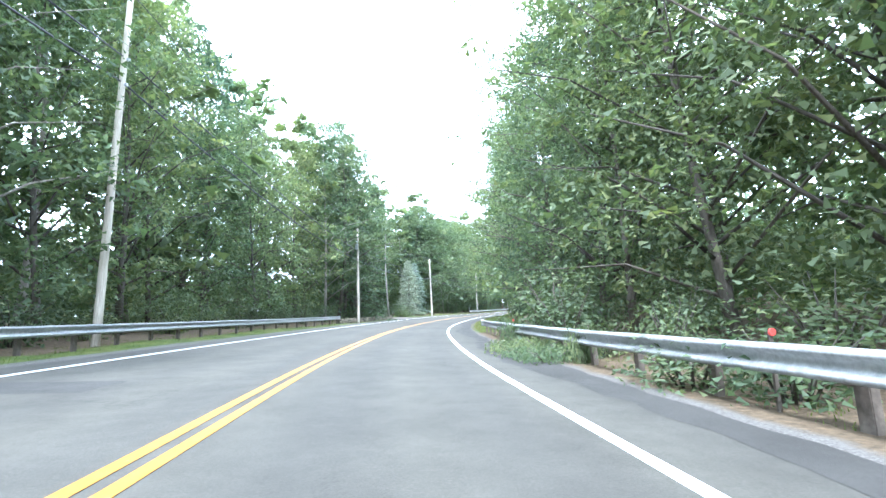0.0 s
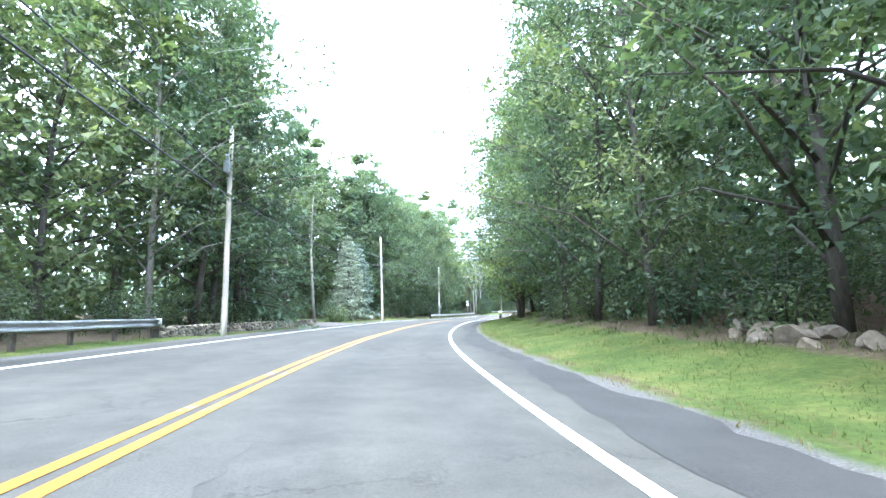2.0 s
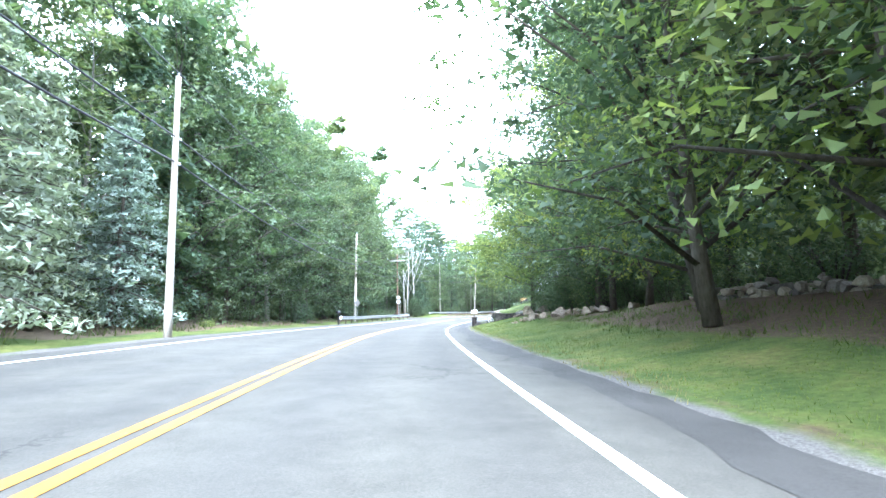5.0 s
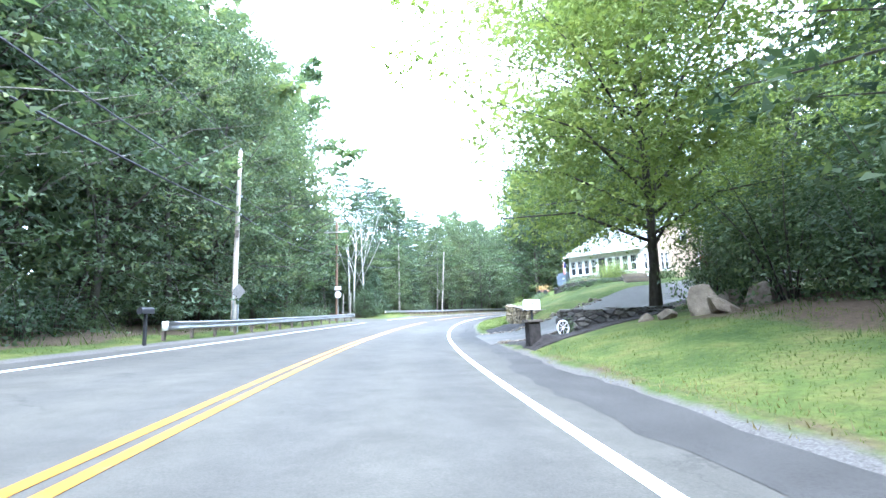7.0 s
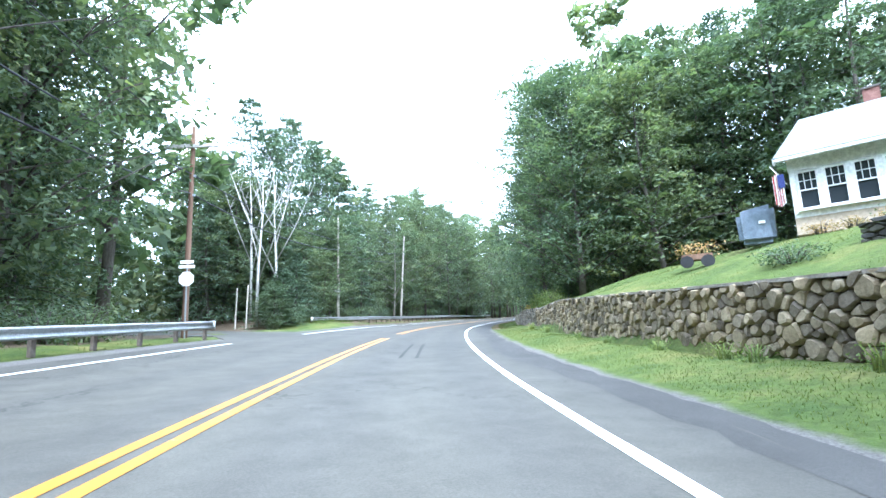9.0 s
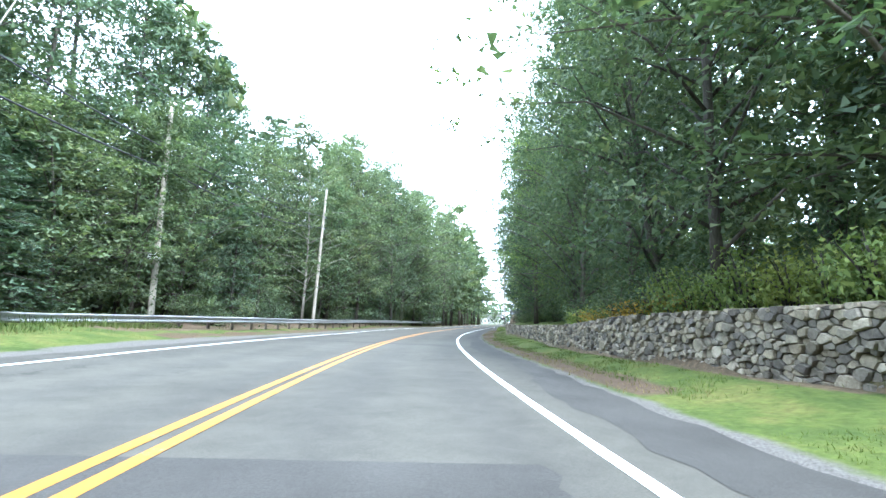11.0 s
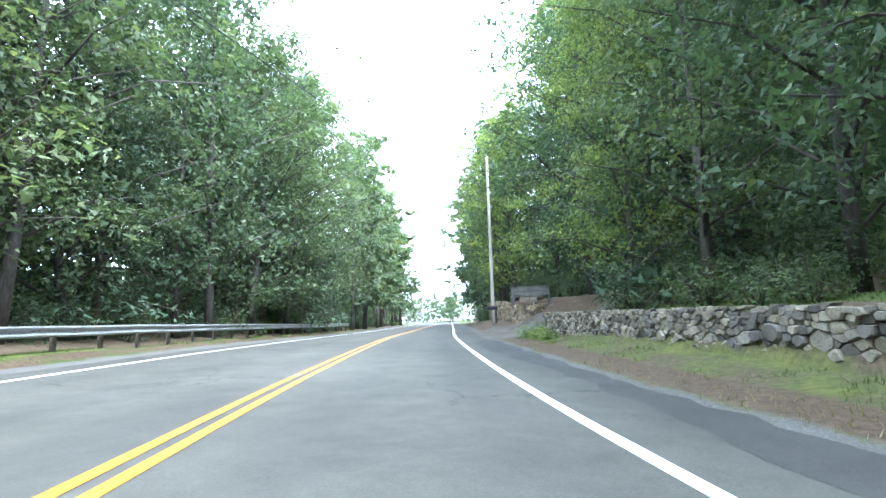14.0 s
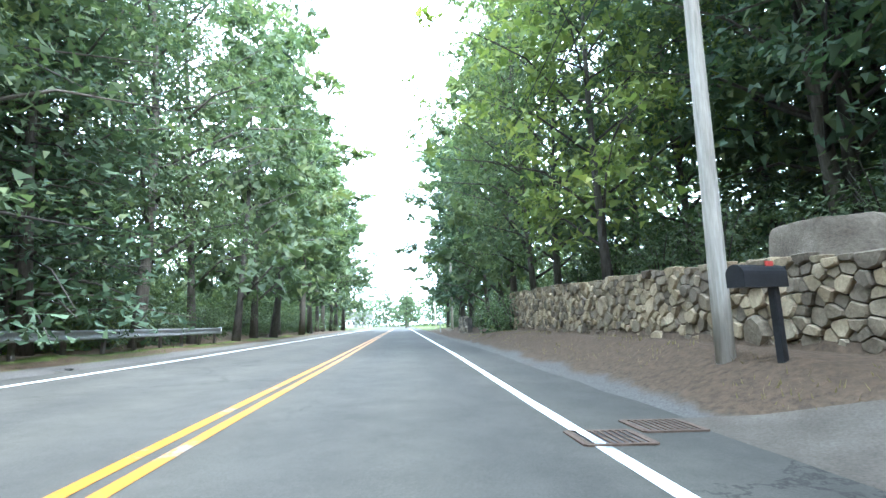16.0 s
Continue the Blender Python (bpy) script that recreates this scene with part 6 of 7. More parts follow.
octagon = [(0.36 * math.cos(math.pi / 8 + k * math.pi / 4), 2.75 + 0.36 * math.sin(math.pi / 8 + k * math.pi / 4)) for k in range(8)]
sign_on_post("stop_sign", "back of an octagonal road sign at the junction", stand(138.9, -9.3, 0, 8), [(octagon, WHITE, "plate"), ([(-0.36, 3.25), (0.36, 3.25), (0.36, 3.4), (-0.36, 3.4)], WHITE, "name_plate"), ([(-0.3, 3.47), (0.3, 3.47), (0.3, 3.62), (-0.3, 3.62)], WHITE, "name_plate")], 3.6)
diamond = [(0, 1.75), (0.42, 2.17), (0, 2.59), (-0.42, 2.17)]
sign_on_post("warning_sign", "back of a diamond road sign beside a utility pole", stand(116.1, -7.35, 0, 62), [(diamond, TARP_GREY, "plate")], 2.4)
sign_on_post("notice_board", "small white notice on a post above the stone wall", stand(212.75, 8.65, 0.0, -10), [([(-0.22, 0.25), (0.22, 0.25), (0.22, 0.6), (-0.22, 0.6)], PALE_STONE, "plate"), ([(-0.15, 0.38), (0.15, 0.38), (0.15, 0.47), (-0.15, 0.47)], GREY_METAL, "plate_mark")], 0.4)
sign_on_post("sign_board", "small white board beside the far drive", stand(258, 5.9, 0, 0), [([(-0.35, 0.9), (0.35, 0.9), (0.35, 1.2), (-0.35, 1.2)], WHITE, "plate")], 1.1)


def storm_drain(s, d, w=0.62, l=0.62):
    root = thing("storm_drain", "rusty iron storm drain grate in the road", "drain grate", "storm drains")
    p = road_point(s, d, 0.008)
    root.matrix_basis = pose(p.x, p.y, p.z, 0, math.degrees(math.atan(np.interp(s, BANK_S, BANK_V))), heading(s))
    fr = bmesh.new()
    for x in (-w / 2, w / 2):
        box(fr, x, 0, 0, 0.05, l, 0.016)
    for y in (-l / 2, l / 2):
        box(fr, 0, y, 0.001, w, 0.05, 0.016)
    part("frame", fr, RUST, root)
    # no hole is cut: the darkness below the bars is a thin black plate
    part("pit", one_box(0, 0, -0.002, w - 0.02, l - 0.02, 0.004), BLACK, root, "flat black plate under the bars in place of a shaded opening")
    bar = one_box(0, 0, 0.004, 0.028, l - 0.04, 0.01)
    me = bpy.data.meshes.new("bar")
    bar.to_mesh(me)
    bar.free()
    me.materials.append(RUST)
    for k in range(9):
        part_mesh("bar", me, root, "", Matrix.Translation((-w / 2 + w * (k + 0.5) / 9, 0, 0)))


for s, d in ((213.2, 3.78), (213.62, 4.52)):
    storm_drain(s, d, 0.62, 0.5)

ribbon("white_line", 212.95, 213.46, 3.55, 3.65, 0.0205, PAINT_WHITE, "white edge line painted across the grate", 0.2)

# orange reflectors above the right rail
for s in (4.6, 17.4):
    r = thing("reflector_post", "thin marker post with a round red reflector", "marker post", "marker posts")
    r.matrix_basis = stand(s, 5.75, 0)
    part("post", one_box(0, 0, 0.33, 0.04, 0.03, 0.95), POST_STEEL, r)
    bm = bmesh.new()
    tube(bm, [(0, -0.02, 0.82), (0, -0.045, 0.82)], [0.04, 0.04], 12)
    part("reflector", bm, RED, r, "round red reflector")

# skid marks and road repairs
SKID = speckled("rubber_marks", [(0.3, (0.032, 0.031, 0.028)), (0.7, (0.05, 0.048, 0.043))], 1.5, 40, 0.9, 0.3)
REPAIR = speckled("dark_road_repair", [(0.3, (0.04, 0.038, 0.034)), (0.7, (0.062, 0.059, 0.053))], 0.9, 55, 0.85, 0.4)
PALE_REPAIR = speckled("pale_road_repair", [(0.3, (0.062, 0.0585, 0.049)), (0.7, (0.086, 0.081, 0.068))], 0.9, 55, 0.85, 0.4)
for d in (1.35, 1.75):
    ribbon("skid_mark", 129, 134.5, d + 0.2 - 0.05, d + 0.2 + 0.04, 0.004, SKID, "dark rubber skid mark", 0.7)
for s0, s1, a, b, m in ((24.6, 25.4, 1.5, 2.3, REPAIR), (27.0, 27.7, 1.55, 2.3, REPAIR), (29.5, 31, 0.4, 1.0, PALE_REPAIR), (43.2, 43.34, 1.3, 2.3, REPAIR), (146, 147, -4.5, 3.0, REPAIR), (165.5, 166.2, -4.8, 3.4, REPAIR), (200, 201, -3.6, -2.2, REPAIR), (60, 60.8, -4.2, -1.4, REPAIR), (7, 8.2, -4.9, -2.5, REPAIR)):
    ribbon("road_repair", s0, s1, a, b, 0.003, m, "patched strip of asphalt", 0.25, 4, 0.07)
# broken darker asphalt along the right edge
ribbon("shoulder", -60, 204, lambda s: 4.35 + 0.25 * math.sin(s * 0.37), lambda s: right_edge(s) + 0.22, 0.004, REPAIR, "crumbling dark asphalt shoulder", 0.5, 3, 0.1)


# ---- specimen trees and bushes ----
MAPLE = broadleaf(81, 13.0, 2.3, 6.2, 760, 100, 0.084, BARK, LEAF_YELLOW, "maple_tree", "large yellow-green maple on the lawn by the driveway", 0.19, 0.0, 14, (3000, 0.11))
MAPLE.matrix_basis = stand(108.9, 11.0, -0.05, 40) @ Matrix.Diagonal((1.15, 1.15, 1.08, 1))
for s, d, z, tall in ((77.6, -9.6, 1.0, 1.0), (81.8, -11.2, 0.9, 1.0), (85.4, -11.0, 1.0, 1.03)):
    plant(SPRUCES[0], s, d, z, tall, rng=wood)
tall_pole_tree = broadleaf(83, 17, 9.0, 2.2, 90, 40, 0.12, BARK_PALE, LEAF_GREEN, "bare_trunk_tree", "tall thin tree with a long bare trunk", 0.17, 0.0, 6, (150, 0.2))
tall_pole_tree.matrix_basis = stand(74.2, -11.6, -0.1)
copy_thing(tall_pole_tree, stand(80.5, -20, -0.1, 90))
copy_thing(tall_pole_tree, stand(17.5, -12.4, -0.1, 200))
copy_thing(tall_pole_tree, stand(73.5, -17.0, -0.1, 140))
dead = bare_tree(91, 9.5, "dead_birch", "pale dead birch with bare forked branches", BIRCH, 0.11, 6, (1.1, 2.6))
dead.matrix_basis = stand(154.6, -13.8, -0.1) @ Matrix.Diagonal((1.3, 1.3, 1.35, 1))
copy_thing(dead, stand(156.2, -15.2, -0.1, 110))
copy_thing(dead, stand(157.4, -13.4, -0.1, 220))
snag = bare_tree(92, 13, "dead_pine", "dead reddish pine with bare level branches", BARK, 0.2, 16)
snag.matrix_basis = stand(248, 11, -0.1)
for s, d, size, tall, k in ((71.5, -8.8, 1.25, 1.15, 0), (73.6, -8.9, 1.1, 1.0, 0), (59.8, -8.6, 1.0, 0.75, 1), (61.8, -9.3, 1.2, 0.7, 1), (6.3, 5.9, 0.95, 0.5, 0), (5.0, 6.3, 0.9, 0.6, 0), (11, 6.6, 0.8, 0.6, 0), (118, -8.2, 0.7, 0.5, 0), (121.5, -8.4, 0.8, 0.55, 2),
                          (126, -8.4, 0.9, 0.55, 0), (224, -10.1, 1.0, 0.62, 0), (227, -10.1, 1.0, 0.6, 2), (231, -10.1, 1.1, 0.7, 2), (235, -10.1, 1.1, 0.7, 0), (219.5, -10.1, 1.0, 0.62, 0), (222, -10.1, 0.9, 0.6, 2), (229, -10.1, 0.9, 0.55, 0), (203.6, 6.5, 0.75, 0.55, 2), (202.2, 6.6, 0.7, 0.6, 2), (201, 6.7, 0.6, 0.5, 2), (205, 7.4, 0.7, 0.5, 0), (231.5, 7.4, 1.2, 1.2, 0), (234, 7.2, 1.4, 1.25, 0),
                          (237, 7.8, 1.3, 1.1, 2), (192, 9.5, 0.8, 0.7, 0), (196, 9.8, 1.0, 0.9, 0), (199, 9.2, 0.8, 0.6, 0), (33, 10.4, 0.9, 0.9, 0), (31, 9.6, 1.0, 1.1, 0), (91, -9.6, 0.7, 0.5, 2)):
    plant(BUSHES[k], s, d, size, tall, rng=wood)
# bushes crowding over the left rail on the last straight
for k in range(9):
    plant(BUSHES[(0, 2, 0)[k % 3]], 216.5 + 1.9 * k, -10.2 - 0.3 * (k % 2), wood.uniform(0.85, 1.05), wood.uniform(0.7, 1.0) * (1.4 if k % 3 == 1 else 1.0), rng=wood)
# leafy undergrowth at the foot of the first trees
for k in range(24):
    plant(BUSHES[k % 2], 28.5 + 1.25 * k, 10.0 + 0.9 * ((k * 7) % 3) - 0.02 * k, wood.uniform(0.85, 1.15), wood.uniform(0.8, 1.2), rng=wood)
# the thicket beyond the boulders
THICKET = [shrub(77, 4.0, 2.1, 4200, 0.085, LEAF_GREEN, "thicket_bush", "tall green thicket bush behind the boulders", "thicket"), shrub(78, 3.2, 1.9, 3600, 0.08, LEAF_GREEN, "thicket_bush", "low dense thicket bush behind the boulders", "thicket")]
for s, d, wide, tall, k in ((100.4, 12.0, 0.9, 0.9, 1), (103, 12.0, 1.0, 1.0, 0), (105.8, 11.8, 0.8, 0.95, 1), (98.2, 12.6, 1.0, 1.05, 0), (95.8, 13.2, 1.0, 1.1, 1), (101.6, 14.4, 1.15, 1.3, 0), (98.6, 15.2, 1.2, 1.35, 0), (104.6, 14.6, 1.1, 1.2, 1), (93.4, 13.4, 1.0, 1.0, 0), (96, 16.4, 1.2, 1.4, 1), (106.4, 12.6, 0.8, 0.8, 1), (104.9, 12.4, 0.8, 0.9, 0), (91, 14.0, 1.0, 0.9, 1), (102.6, 17.6, 1.3, 1.5, 0), (98, 18.5, 1.3, 1.5, 1)):
    plant(THICKET[k], s, d, wide, tall, rng=wood)
for s, d, wide, tall, k in ((105.0, 24.0, 1.2, 1.2, 0), (107.0, 27.0, 1.2, 1.3, 1), (109.5, 29.0, 1.3, 1.3, 0), (112.5, 30.5, 1.3, 1.3, 1), (115.5, 31.0, 1.3, 1.3, 0), (118.5, 31.5, 1.3, 1.3, 1), (104.5, 20.5, 1.1, 1.2, 1)):
    plant(THICKET[k], s, d, wide, tall, rng=wood)
plant(FAR_OAKS[0], 108.0, 33.0, 1.2, 1.0, rng=wood)
plant(FAR_OAKS[1], 114.0, 35.0, 1.2, 1.0, rng=wood)
plant(NEAR_OAKS[1], 93.4, 13.0, 1.4, 1.3, rng=wood)
plant(OAKS[0], 94.6, 16.0, 1.15, 1.2, rng=wood)
plant(NEAR_OAKS[0], 90.6, 12.8, 1.3, 1.25, rng=wood)
plant(NEAR_OAKS[1], 96.6, 14.0, 1.2, 1.05, rng=wood)
plant(FAR_OAKS[0], 95, 19, 1.0, 1.0, rng=wood)
# dark evergreens and dense trees before the left drive
for proto, s, d, wide, tall in ((HEMLOCK, 57.5, -10.6, 1.6, 1.7), (HEMLOCK, 61.0, -12.6, 1.5, 1.75), (OAKS[1], 53.5, -11.4, 1.3, 1.2), (HEMLOCK, 75.0, -15.5, 1.4, 1.5), (OAKS[0], 71.5, -19.5, 1.3, 1.15), (HEMLOCK, 90.5, -13.0, 1.3, 1.4), (OAKS[3], 88.0, -15.0, 1.2, 1.1), (OAKS[1], 80.0, -17.0, 1.2, 1.0), (OAKS[0], 84.0, -16.5, 1.25, 1.05), (OAKS[2], 77.0, -22.0, 1.3, 1.2)):
    plant(proto, s, d, wide, tall, rng=wood)
# dense trees over the left rail and round the gravel drive
for proto, s, d, wide, tall in ((NEAR_OAKS[0], 97.5, -11.8, 1.25, 1.2), (NEAR_OAKS[1], 102.0, -12.4, 1.25, 1.15), (NEAR_OAKS[0], 106.5, -11.6, 1.2, 1.2), (NEAR_OAKS[1], 119.5, -12.0, 1.3, 1.3), (NEAR_OAKS[0], 123.5, -12.8, 1.35, 1.35), (NEAR_OAKS[0], 128.0, -12.4, 1.3, 1.35), (NEAR_OAKS[1], 131.5, -14.0, 1.35, 1.25), (FAR_OAKS[0], 126.0, -17.5, 1.2, 1.2), (FAR_OAKS[1], 115.0, -17.5, 1.2, 1.2), (NEAR_OAKS[1], 203.0, 11.8, 1.3, 1.2), (HEMLOCK, 200.4, 13.0, 1.5, 1.6), (OAKS[1], 215.0, 15.6, 1.3, 1.2), (HEMLOCK, 210.5, 20.0, 1.6, 1.7), (HEMLOCK, 206.6, 20.5, 1.6, 1.7), (HEMLOCK, 213.6, 18.5, 1.5, 1.6), (OAKS[1], 203.6, 15.0, 1.35, 1.2), (OAKS[1], 214.0, 13.6, 1.4, 1.25), (HEMLOCK, 204.0, 17.6, 1.5, 1.5), (OAKS[1], 209.0, 23.0, 1.4, 1.2), (HEMLOCK, 208.4, 24.5, 1.6, 1.6), (FAR_OAKS[0], 208.5, 30.0, 1.2, 1.1), (FAR_OAKS[0], 216.0, 21.0, 1.2, 1.1), (HEMLOCK, 216.0, -17.0, 1.6, 1.7), (HEMLOCK, 221.5, -18.5, 1.6, 1.8), (HEMLOCK, 226.0, -17.0, 1.6, 1.7), (HEMLOCK, 231.0, -18.0, 1.6, 1.8), (FAR_OAKS[0], 219.0, -22.0, 1.3, 1.25), (FAR_OAKS[1], 227.0, -23.0, 1.3, 1.25), (FAR_OAKS[0], 235.0, -22.0, 1.3, 1.25)):
    plant(proto, s, d, wide, tall, rng=wood)
# the tall pines and dense edge trees beyond the side road
for s in range(161, 200, 4):
    plant(PINES[s % 2], s + wood.uniform(-1, 1), wood.uniform(-18.5, -15.5), wood.uniform(0.95, 1.15), wood.uniform(1.12, 1.3) if s < 184 else wood.uniform(0.95, 1.1), rng=wood)
for s, d, k in ((162.5, -13.4, 2), (166, -13.0, 0), (170.5, -12.6, 1), (176.5, -12.6, 2), (180.5, -12.8, 0), (187.5, -12.4, 1), (193, -12.0, 0)):
    plant(OAKS[k], s, d, wood.uniform(0.85, 1.0), wood.uniform(0.6, 0.72) * (1.0 if s < 178 else 1.35), rng=wood)
plant(NEAR_OAKS[1], 95.6, 12.4, 1.45, 1.4, rng=wood)
# the dark wood close behind the house
for k in range(14):
    plant((OAKS[1], HEMLOCK, OAKS[0], OAKS[1])[k % 4], 126 + 1.9 * k, 29.5 + 4.5 * (k % 3) - 0.25 * max(0, k - 8), 1.15 + 0.25 * (k % 2), (0.85 + 0.07 * (k % 3)) * (1.5 if k % 4 == 1 else 1.0), rng=wood)
# both sides of the side road, and the crowns that lean over the right lane
for proto, s, d, wide, tall in ((OAKS[1], 134.5, -17.0, 1.25, 1.2), (OAKS[0], 137.5, -21.5, 1.25, 1.15), (FAR_OAKS[0], 140.5, -27.0, 1.2, 1.1), (HEMLOCK, 136.0, -14.5, 1.2, 1.1), (FAR_OAKS[0], 145.0, -34.0, 1.2, 1.1), (HEMLOCK, 155.5, -18.5, 1.1, 0.9), (OAKS[1], 158.5, -20.0, 1.1, 0.8), (HEMLOCK, 158.0, -15.6, 1.0, 0.75), (OAKS[0], 162.0, -24.0, 1.2, 1.0), (FAR_OAKS[1], 166.0, -30.0, 1.2, 1.1), (FAR_OAKS[0], 160.0, -40.0, 1.3, 1.1), (FAR_OAKS[1], 152.0, -44.0, 1.3, 1.1), (NEAR_OAKS[0], 66.5, 8.9, 1.35, 1.2), (NEAR_OAKS[2], 70.5, 9.2, 1.35, 1.3), (NEAR_OAKS[1], 75.0, 9.4, 1.4, 1.25)):
    plant(proto, s, d, wide, tall, rng=wood)
# the mixed wood behind the junction
for k in range(26):
    plant((OAKS[1], FAR_OAKS[0], HEMLOCK, OAKS[0], FAR_OAKS[1], PINES[1])[k % 6], 157.5 + 1.9 * k + wood.uniform(-1, 1), -17.5 - 4.0 * (k % 3) - 0.1 * max(0, 10 - k) * (k % 2), wood.uniform(1.0, 1.2), wood.uniform(0.68, 0.8) * (1.25 if k % 6 == 2 else 1.0), rng=wood)
for s, d, tall in ((160.5, -13.6, 0.6), (156.0, -12.4, 0.4), (153.8, -12.0, 0.32), (158.4, -12.2, 0.5)):
    plant(HEMLOCK, s, d, 0.7 + 0.4 * tall, tall, rng=wood)
for proto, s, d, wide, tall in ((NEAR_OAKS[1], 111.0, -11.6, 1.3, 1.3), (NEAR_OAKS[0], 114.5, -12.6, 1.3, 1.35), (FAR_OAKS[0], 118.5, -16.0, 1.3, 1.2), (FAR_OAKS[1], 122.0, -17.0, 1.3, 1.2), (FAR_OAKS[0], 110.0, -17.0, 1.3, 1.2), (FAR_OAKS[1], 104.5, -17.5, 1.3, 1.2), (NEAR_OAKS[1], 132.5, -11.8, 1.25, 1.2), (HEMLOCK, 126.0, -13.5, 1.4, 1.7), (NEAR_OAKS[0], 129.5, -13.0, 1.35, 1.4), (NEAR_OAKS[1], 133.0, -14.6, 1.35, 1.35), (FAR_OAKS[0], 130.0, -18.5, 1.4, 1.3), (FAR_OAKS[1], 134.0, -19.5, 1.4, 1.25), (NEAR_OAKS[1], 121.0, -10.8, 1.3, 1.3)):
    plant(proto, s, d, wide, tall, rng=wood)
# the dense left edge along the last straight
for k, (s, d) in enumerate(((197, -11.6), (202, -11.2), (207.5, -10.6), (213, -10.4), (218.5, -10.8), (224, -10.4), (230, -10.6))):
    plant(NEAR_OAKS[k % 2], s, d, 1.3, 1.35, rng=wood)
    if k % 2:
        plant(FAR_OAKS[k % 2], s + 2.5, d - 5.0, 1.2, 1.2, rng=wood)
for proto, s, d, wide, tall in ((OAKS[1], 150.5, 19.5, 1.2, 1.05), (OAKS[0], 148.0, 21.5, 1.2, 0.95), (FAR_OAKS[0], 155.0, 22.0, 1.2, 1.1), (FAR_OAKS[1], 170.0, -62.0, 1.2, 1.0), (FAR_OAKS[0], 174.5, -60.0, 1.2, 1.0), (FAR_OAKS[0], 166.0, -66.0, 1.2, 1.0), (FAR_OAKS[0], 148.5, -40.0, 1.1, 1.0), (FAR_OAKS[1], 152.0, -48.0, 1.1, 1.0)):
    plant(proto, s, d, wide, tall, rng=wood)
for proto, s, d, wide, tall in ((HEMLOCK, 217.5, 16.8, 1.5, 1.7), (HEMLOCK, 221.5, 17.6, 1.5, 1.7), (OAKS[1], 220.5, 14.6, 1.25, 1.2), (HEMLOCK, 225.5, 16.2, 1.5, 1.6), (OAKS[0], 226.0, 13.4, 1.2, 1.2)):
    plant(proto, s, d, wide, tall, rng=wood)
# the broad tree past the end of the lawn
plant(NEAR_OAKS[0], 149.2, 11.4, 1.5, 1.0, rng=wood)
plant(OAKS[2], 152.5, 14.5, 1.3, 1.1, rng=wood)
plant(OAKS[0], 146.6, 16.0, 1.2, 0.88, rng=wood)
plant(OAKS[1], 143.5, 22.5, 1.1, 0.85, rng=wood)
VINE = shrub(76, 0.45, 1.15, 1300, 0.052, LEAF_GREEN, "vine_patch", "broad-leaved vines creeping under the guard rail", "vines")
for s, d, z, tall in ((10.5, 5.2, 0.8, 0.9), (11.4, 5.0, 0.85, 0.9), (12.3, 4.9, 0.85, 0.8), (13.2, 5.0, 0.9, 0.9), (14.2, 5.1, 0.85, 0.9), (15.2, 5.2, 0.75, 0.8), (16.3, 5.6, 0.5, 2.0), (9.9, 5.72, 0.4, 1.8), (12.8, 5.7, 0.8, 1.1), (14.5, 5.7, 0.8, 1.0), (11.2, 5.8, 0.8, 1.0)):
    plant(VINE, s, d, z, tall, rng=wood)
FERN = shrub(74, 0.9, 1.1, 520, 0.07, LEAF_AUTUMN, "autumn_shrub", "yellow and orange shrub on top of the wall", "autumn shrubs")
for s, d, z in ((158.2, 8.9, 1.0), (160.4, 9.2, 0.8), (162.4, 9.0, 0.9), (156.2, 9.6, 1.0)):
    plant(FERN, s, d, z, z * 0.8, rng=wood)
for s in np.arange(150.5, 168, 1.3):
    plant(BUSHES[2], float(s), wood.uniform(9.4, 11.5), wood.uniform(0.8, 1.2), wood.uniform(0.7, 1.1), rng=wood)
for s in np.arange(149.5, 157.5, 1.0):
    plant(BUSHES[2], float(s), wood.uniform(9.1, 9.6), wood.uniform(0.9, 1.2), wood.uniform(1.1, 1.5), rng=wood)
for s in np.arange(127, 136, 1.5):
    plant(BUSHES[0], float(s), wood.uniform(-11.5, -9), wood.uniform(0.8, 1.3), wood.uniform(0.7, 1.0), rng=wood)
WEED = shrub(75, 0.6, 0.45, 260, 0.03, LEAF_YELLOW, "weed_clump", "pale green weeds at the foot of the wall", "weeds")
for ob in WEED.children:
    ob.data.materials[0] = LEAF_YELLOW
for s, d in ((124.5, 7.2), (125.3, 7.25), (128, 7.4), (131.5, 7.5), (135, 7.6), (141, 7.6), (143, 7.7), (146.5, 7.6), (122.4, 7.2), (60.8, 9.4), (57, 8.8)):
    plant(WEED, s, d, wood.uniform(0.7, 1.0), wood.uniform(0.45, 0.8), rng=wood)


# ---- far buildings and things half seen ----
def plain_house(m, label, w, dp, h, top, wall_mat, roof_mat, cols):
    root = thing("house", label, "house")
    root.matrix_basis = m
    part("wall", prism(bmesh.new(), [(0, -0.5), (0, h), (dp / 2, top), (dp, h), (dp, -0.5)], -w / 2, w / 2), wall_mat, root)
    for y0, y1 in ((-0.3, dp / 2), (dp + 0.3, dp / 2)):
        z0 = h - 0.3 * (top - h) / (dp / 2)
        ang = math.atan2(top - z0, y1 - y0)
        part("roof", one_box(0, (y0 + y1) / 2, (z0 + top) / 2 + 0.08, w + 0.6, math.hypot(y1 - y0, top - z0) + 0.1, 0.12, 0, Matrix.Rotation(ang, 4, "X")), roof_mat, root)
    for k in range(cols):
        window(root, "window", Matrix.Translation((-w / 2 + w * (k + 0.5) / cols, -0.05, h * 0.35)), 0.8, 1.2)
    return root


